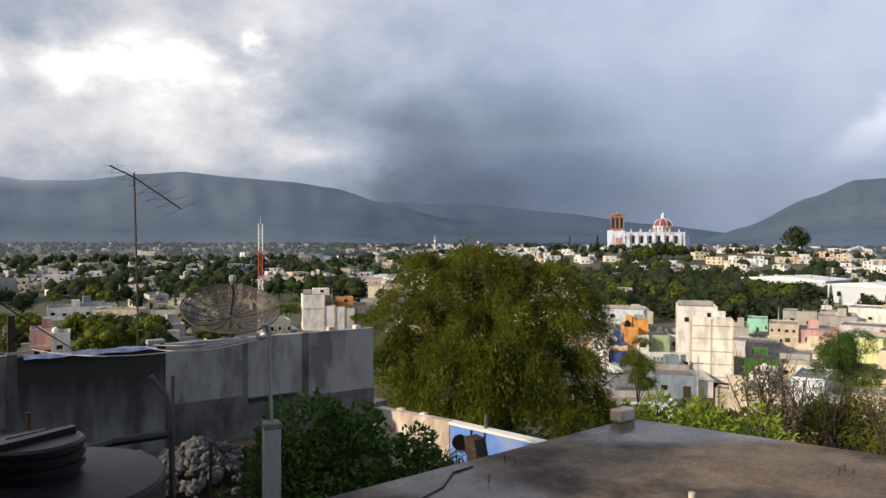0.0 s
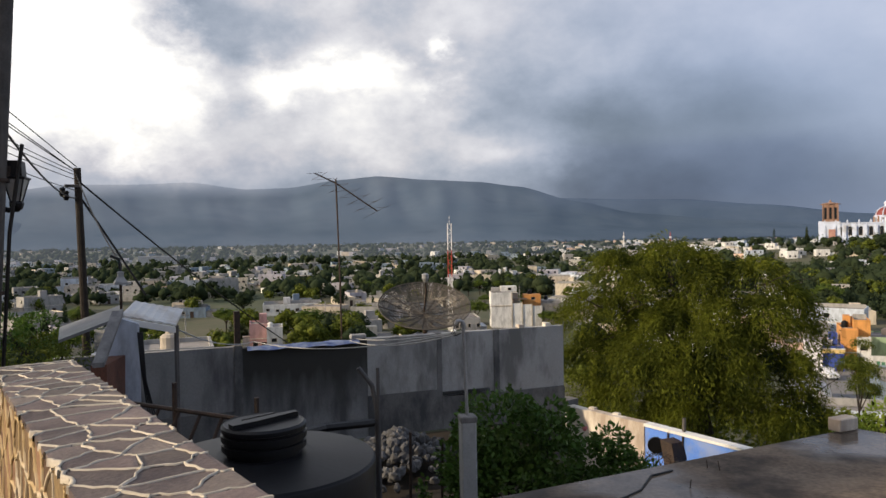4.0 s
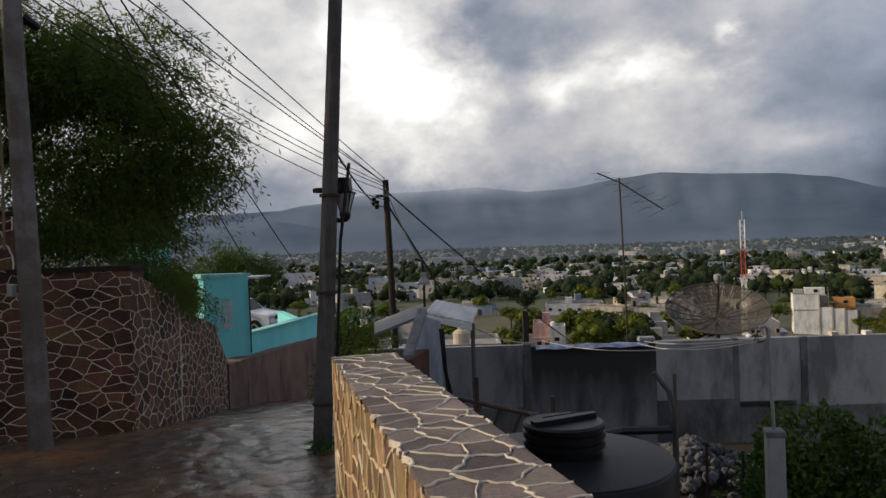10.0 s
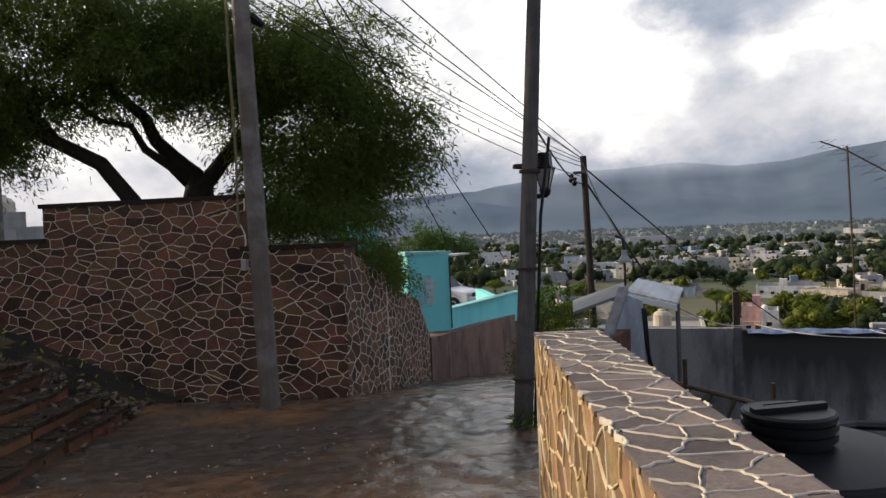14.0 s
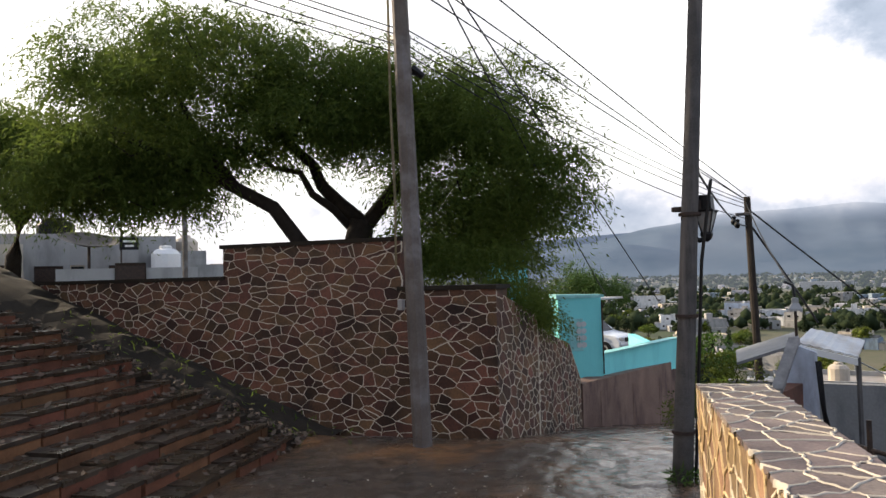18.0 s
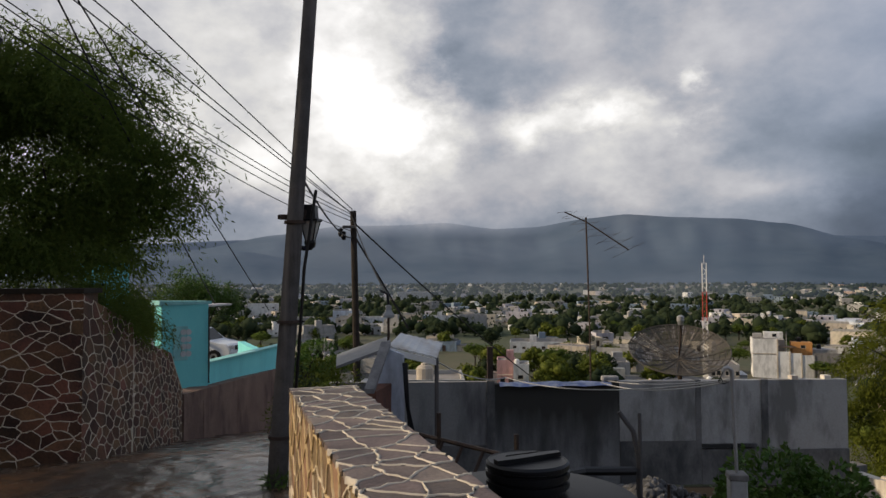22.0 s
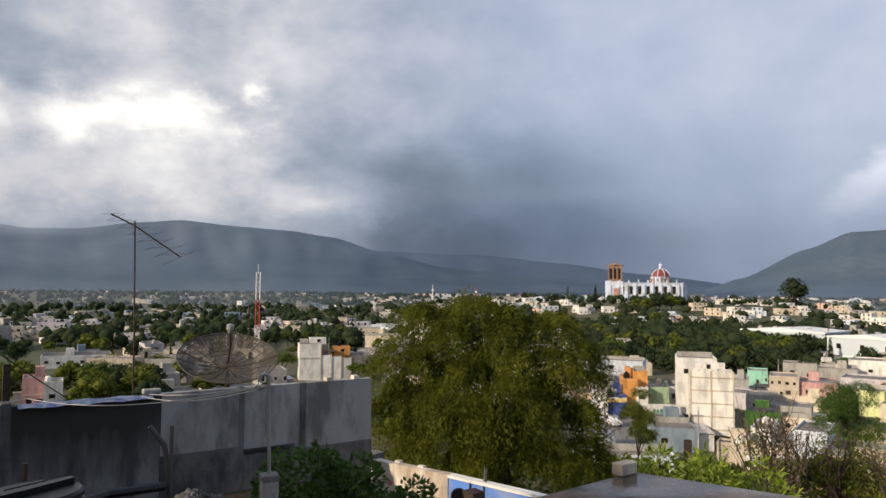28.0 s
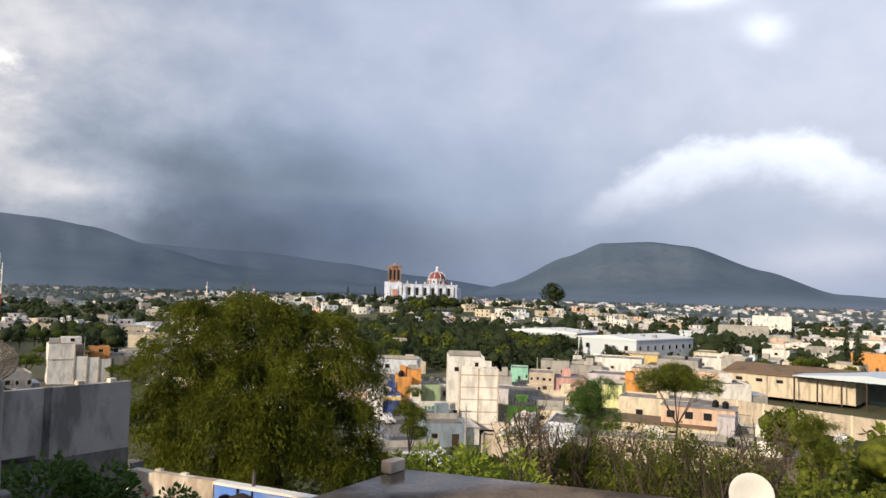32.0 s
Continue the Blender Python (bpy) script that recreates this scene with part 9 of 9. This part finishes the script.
for k in range(420):
    az, d = trng.uniform(-28, -11.3), 232 + 205 * trng.random()
    p = EYE0 + toward(az, 0) * d
    s = trng.uniform(2.2, 4.6)
    cs.append((p.x, p.y, land(p.x, p.y) + s * 0.9, s))
for az, d, s in ((-16.3, 590, 5), (-17.0, 580, 7), (-17.8, 585, 7.5), (-18.5, 590, 6), (-19.3, 600, 4.5), (-15.5, 600, 4)):
    p = EYE0 + toward(az, 0) * d
    cs.append((p.x, p.y, land(p.x, p.y) + s * 0.8, s))
hearts = [(x + trng.uniform(-0.5, 0.5) * q, y + trng.uniform(-0.5, 0.5) * q, z + trng.uniform(-0.3, 0.4) * q, q * trng.uniform(0.35, 0.6), q * trng.uniform(0.35, 0.6)) for x, y, z, q in cs for w in range(5)]
tagged(link("church_wood_crowns", lumps("church_wood_crowns", hearts, 6), M_LEAF_E), "billowing dark crowns of the wood below the church", "trees", kind="stuff")
cs = np.array(cs)
base = np.repeat(cs, 60, 0)
d = rngn.normal(size=(len(base), 3)); d /= np.linalg.norm(d, axis=1, keepdims=True)
pts = base[:, :3] + d * base[:, 3:4] * rngn.uniform(0.75, 1.03, (len(base), 1)) * np.array([1.0, 1.0, 0.9])
tan = d + rngn.normal(size=d.shape) * 0.5; tan /= np.linalg.norm(tan, axis=1, keepdims=True)
tagged(link("church_wood", leaf_mesh("church_wood", pts, tan, 1.2, 0.8, rngn), M_LEAF_E), "dense dark green wood on the rise below the church", "trees", kind="stuff")
# scrub on the slopes below the garden
bl = []
for k in range(3300):
    az = trng.uniform(-52, 62)
    d = 19 + (75 if az < -10 else 150) * trng.random()
    if (-26 < az < -10 and d > 60) or (40 < az < 58 and d < 60) or (32 < az < 37 and d < 47):
        continue
    p = EYE0 + toward(az, 0) * d
    s = trng.uniform(0.35, 1.1) * (1.0 if d < 90 else 1.7)
    bl.append((p.x, p.y, land(p.x, p.y) + s * 0.4, s))
cs = np.array(bl)
base = np.repeat(cs, 30, 0)
d = rngn.normal(size=(len(base), 3)); d /= np.linalg.norm(d, axis=1, keepdims=True)
pts = base[:, :3] + d * base[:, 3:4] * rngn.uniform(0.5, 1.05, (len(base), 1)) * np.array([1.2, 1.2, 0.8])
tan = d + rngn.normal(size=d.shape) * 0.6; tan /= np.linalg.norm(tan, axis=1, keepdims=True)
tagged(link("slope_scrub", leaf_mesh("slope_scrub", pts, tan, 0.34, 0.19, rngn), M_LEAF_A), "olive scrub covering the slopes below the garden", "scrub", kind="stuff")
# the four source trees take places of their own
for k, (az, d, s) in enumerate(((38.0, 180, 1.1), (44.5, 150, 1.0), (31.0, 130, 0.9), (16.0, 300, 1.4))):
    p = EYE0 + toward(az, 0) * d
    TREES[k].matrix_basis = Matrix.Translation((p.x, p.y, land(p.x, p.y))) @ Matrix.Diagonal((s, s, s, 1))
    TREES[k]["group"] = "town trees"

# ---------------------------------------------------------------- unseen walls added behind to block light and close the street
for name, s0, s1, o0, o1, z0, z1, m in (("wall_south", -6.0, -5.6, -5.5, -3.45, -2.3, 7.2, PAINT["cream"]), ("wall_south_wing", -5.98, -5.62, -3.45, -1.0, -2.3, 3.4, PAINT["peach"]), ("wall_south_east", -6.0, -5.6, -1.0, 0.70, -2.3, 4.2, PAINT["beige"]), ("wall_south_west", -6.0, -5.6, -26, -8.9, -0.5, 8.0, PAINT["beige"]), ("wall_south_lintel", -5.95, -5.65, -8.9, -7.1, 5.3, 7.4, PAINT["cream"]), ("wall_south_gate_head", -5.97, -5.63, -7.1, -5.5, 4.6, 7.3, PAINT["cream"])):
    ob = thing(name, "unseen plain wall added behind the viewpoint to block light", "house", tuple(W((s0 + s1) / 2, (o0 + o1) / 2, z0)), kind="structure")
    part("body", prism(bmesh.new(), [W(s0, o0, z0), W(s1, o0, z0), W(s1, o1, z0), W(s0, o1, z0)], (0, 0, z1 - z0)), m, ob)
    part("roof", prism(bmesh.new(), [W(s0 - 0.2, o0 - 0.1, z1), W(s1 + 0.2, o0 - 0.1, z1), W(s1 + 0.2, o1 + 0.1, z1), W(s0 - 0.2, o1 + 0.1, z1)], (0, 0, 0.2)), M_ROOF, ob)

# ---------------------------------------------------------------- the stones of the walls, last
rng = random.Random(11)
stone_face(parapet, cells(4.7, 0.365, 0.130, 0.135, rng, 0.49, drop=0.15), lambda u, v, h: W(0.46 + u, 0.412 + v, 0.915 + h), M_CAP, M_MORTAR, rng, [(1, 0.0), (1, 0.365)], 0.010, proud=0.019, cord=0.004, cord_w=0.0048, joint=0.005)
stone_face(parapet, cells(3.7, 0.93, 0.135, 0.15, rng, 0.46), lambda u, v, h: W(1.42 + u, 0.43 - h, v - 0.01), M_STONE_TAN, M_MORTAR_SUNLIT, rng, [(1, 0.0), (1, 0.93)], 0.009, proud=0.014, cord=0.007, cord_w=0.0056, joint=0.006)
stone_face(parapet, cells(0.33, 0.93, 0.16, 0.18, rng), lambda u, v, h: W(5.13 + h, 0.43 + u, v - 0.01), M_STONE_TAN, M_MORTAR, rng)
rng = random.Random(12)


def long_shave(cx, cy):
    if cx < 1.02:
        return [(0, 1, 1.42)] if cy < 1.42 else [(0, 1, -9)]
    if cx < 3.275:
        return [(0, 1, 1.93)] + ([(1, 0, 3.275), (-1, 0, -1.02)] if cy > 1.42 else [])
    return [(0, 1, 1.57)] if cy < 1.57 else [(0, 1, -9)]


def side_shave(cx, cy):
    if cx < 1.6:
        return [(0, 1, 1.38), (1, 0, 1.59)]
    return [(-1, 0, -1.61), (0, 1, 1.235), (0.52, 0.85, 2.80), (1, 0, 4.11)]


def sunk(polys, shave, drop=0.34):
    """The cells moved down below the road's edge and cut to the wall's outline."""
    out = []
    for poly in polys:
        q = [(x, y - drop) for x, y in poly]
        c = (sum(p[0] for p in q) / len(q), sum(p[1] for p in q) / len(q))
        for h in shave(*c):
            q = clip_poly(q, *h)
        if len(q) > 2:
            out.append(q)
    return out


polys = [p for p in sunk(cells(8.2, 2.29, 0.152, 0.088, rng, 0.49, drop=0.16), long_shave) if sum(q[1] for q in p) / len(p) > 0.36 * (sum(q[0] for q in p) / len(p) - 2.2) - 0.30]
stone_face(long_wall, polys, lambda u, v, h: on_long(u - 0.022, v, h), M_STONE, M_MORTAR_DULL, rng, [(0, 0.0), (1, 1.93), (1, 1.42), (1, 1.57)], 0.007, proud=0.022, cord=0.003, cord_w=0.0046, joint=0.004, limit=300, near=lambda p: p[0][0])
polys = sunk(cells(4.13, 1.76, 0.185, 0.098, rng, 0.48, drop=0.14), side_shave)
stone_face(side_wall, polys, lambda u, v, h: on_side(u - 0.022, v, h), M_STONE, M_MORTAR_DULL, rng, [(0, 0.0), (1, 1.38), (1, 1.235), (0, 4.11)], 0.007, proud=0.022, cord=0.003, cord_w=0.0054, joint=0.005, limit=260, near=lambda p: p[0][0])
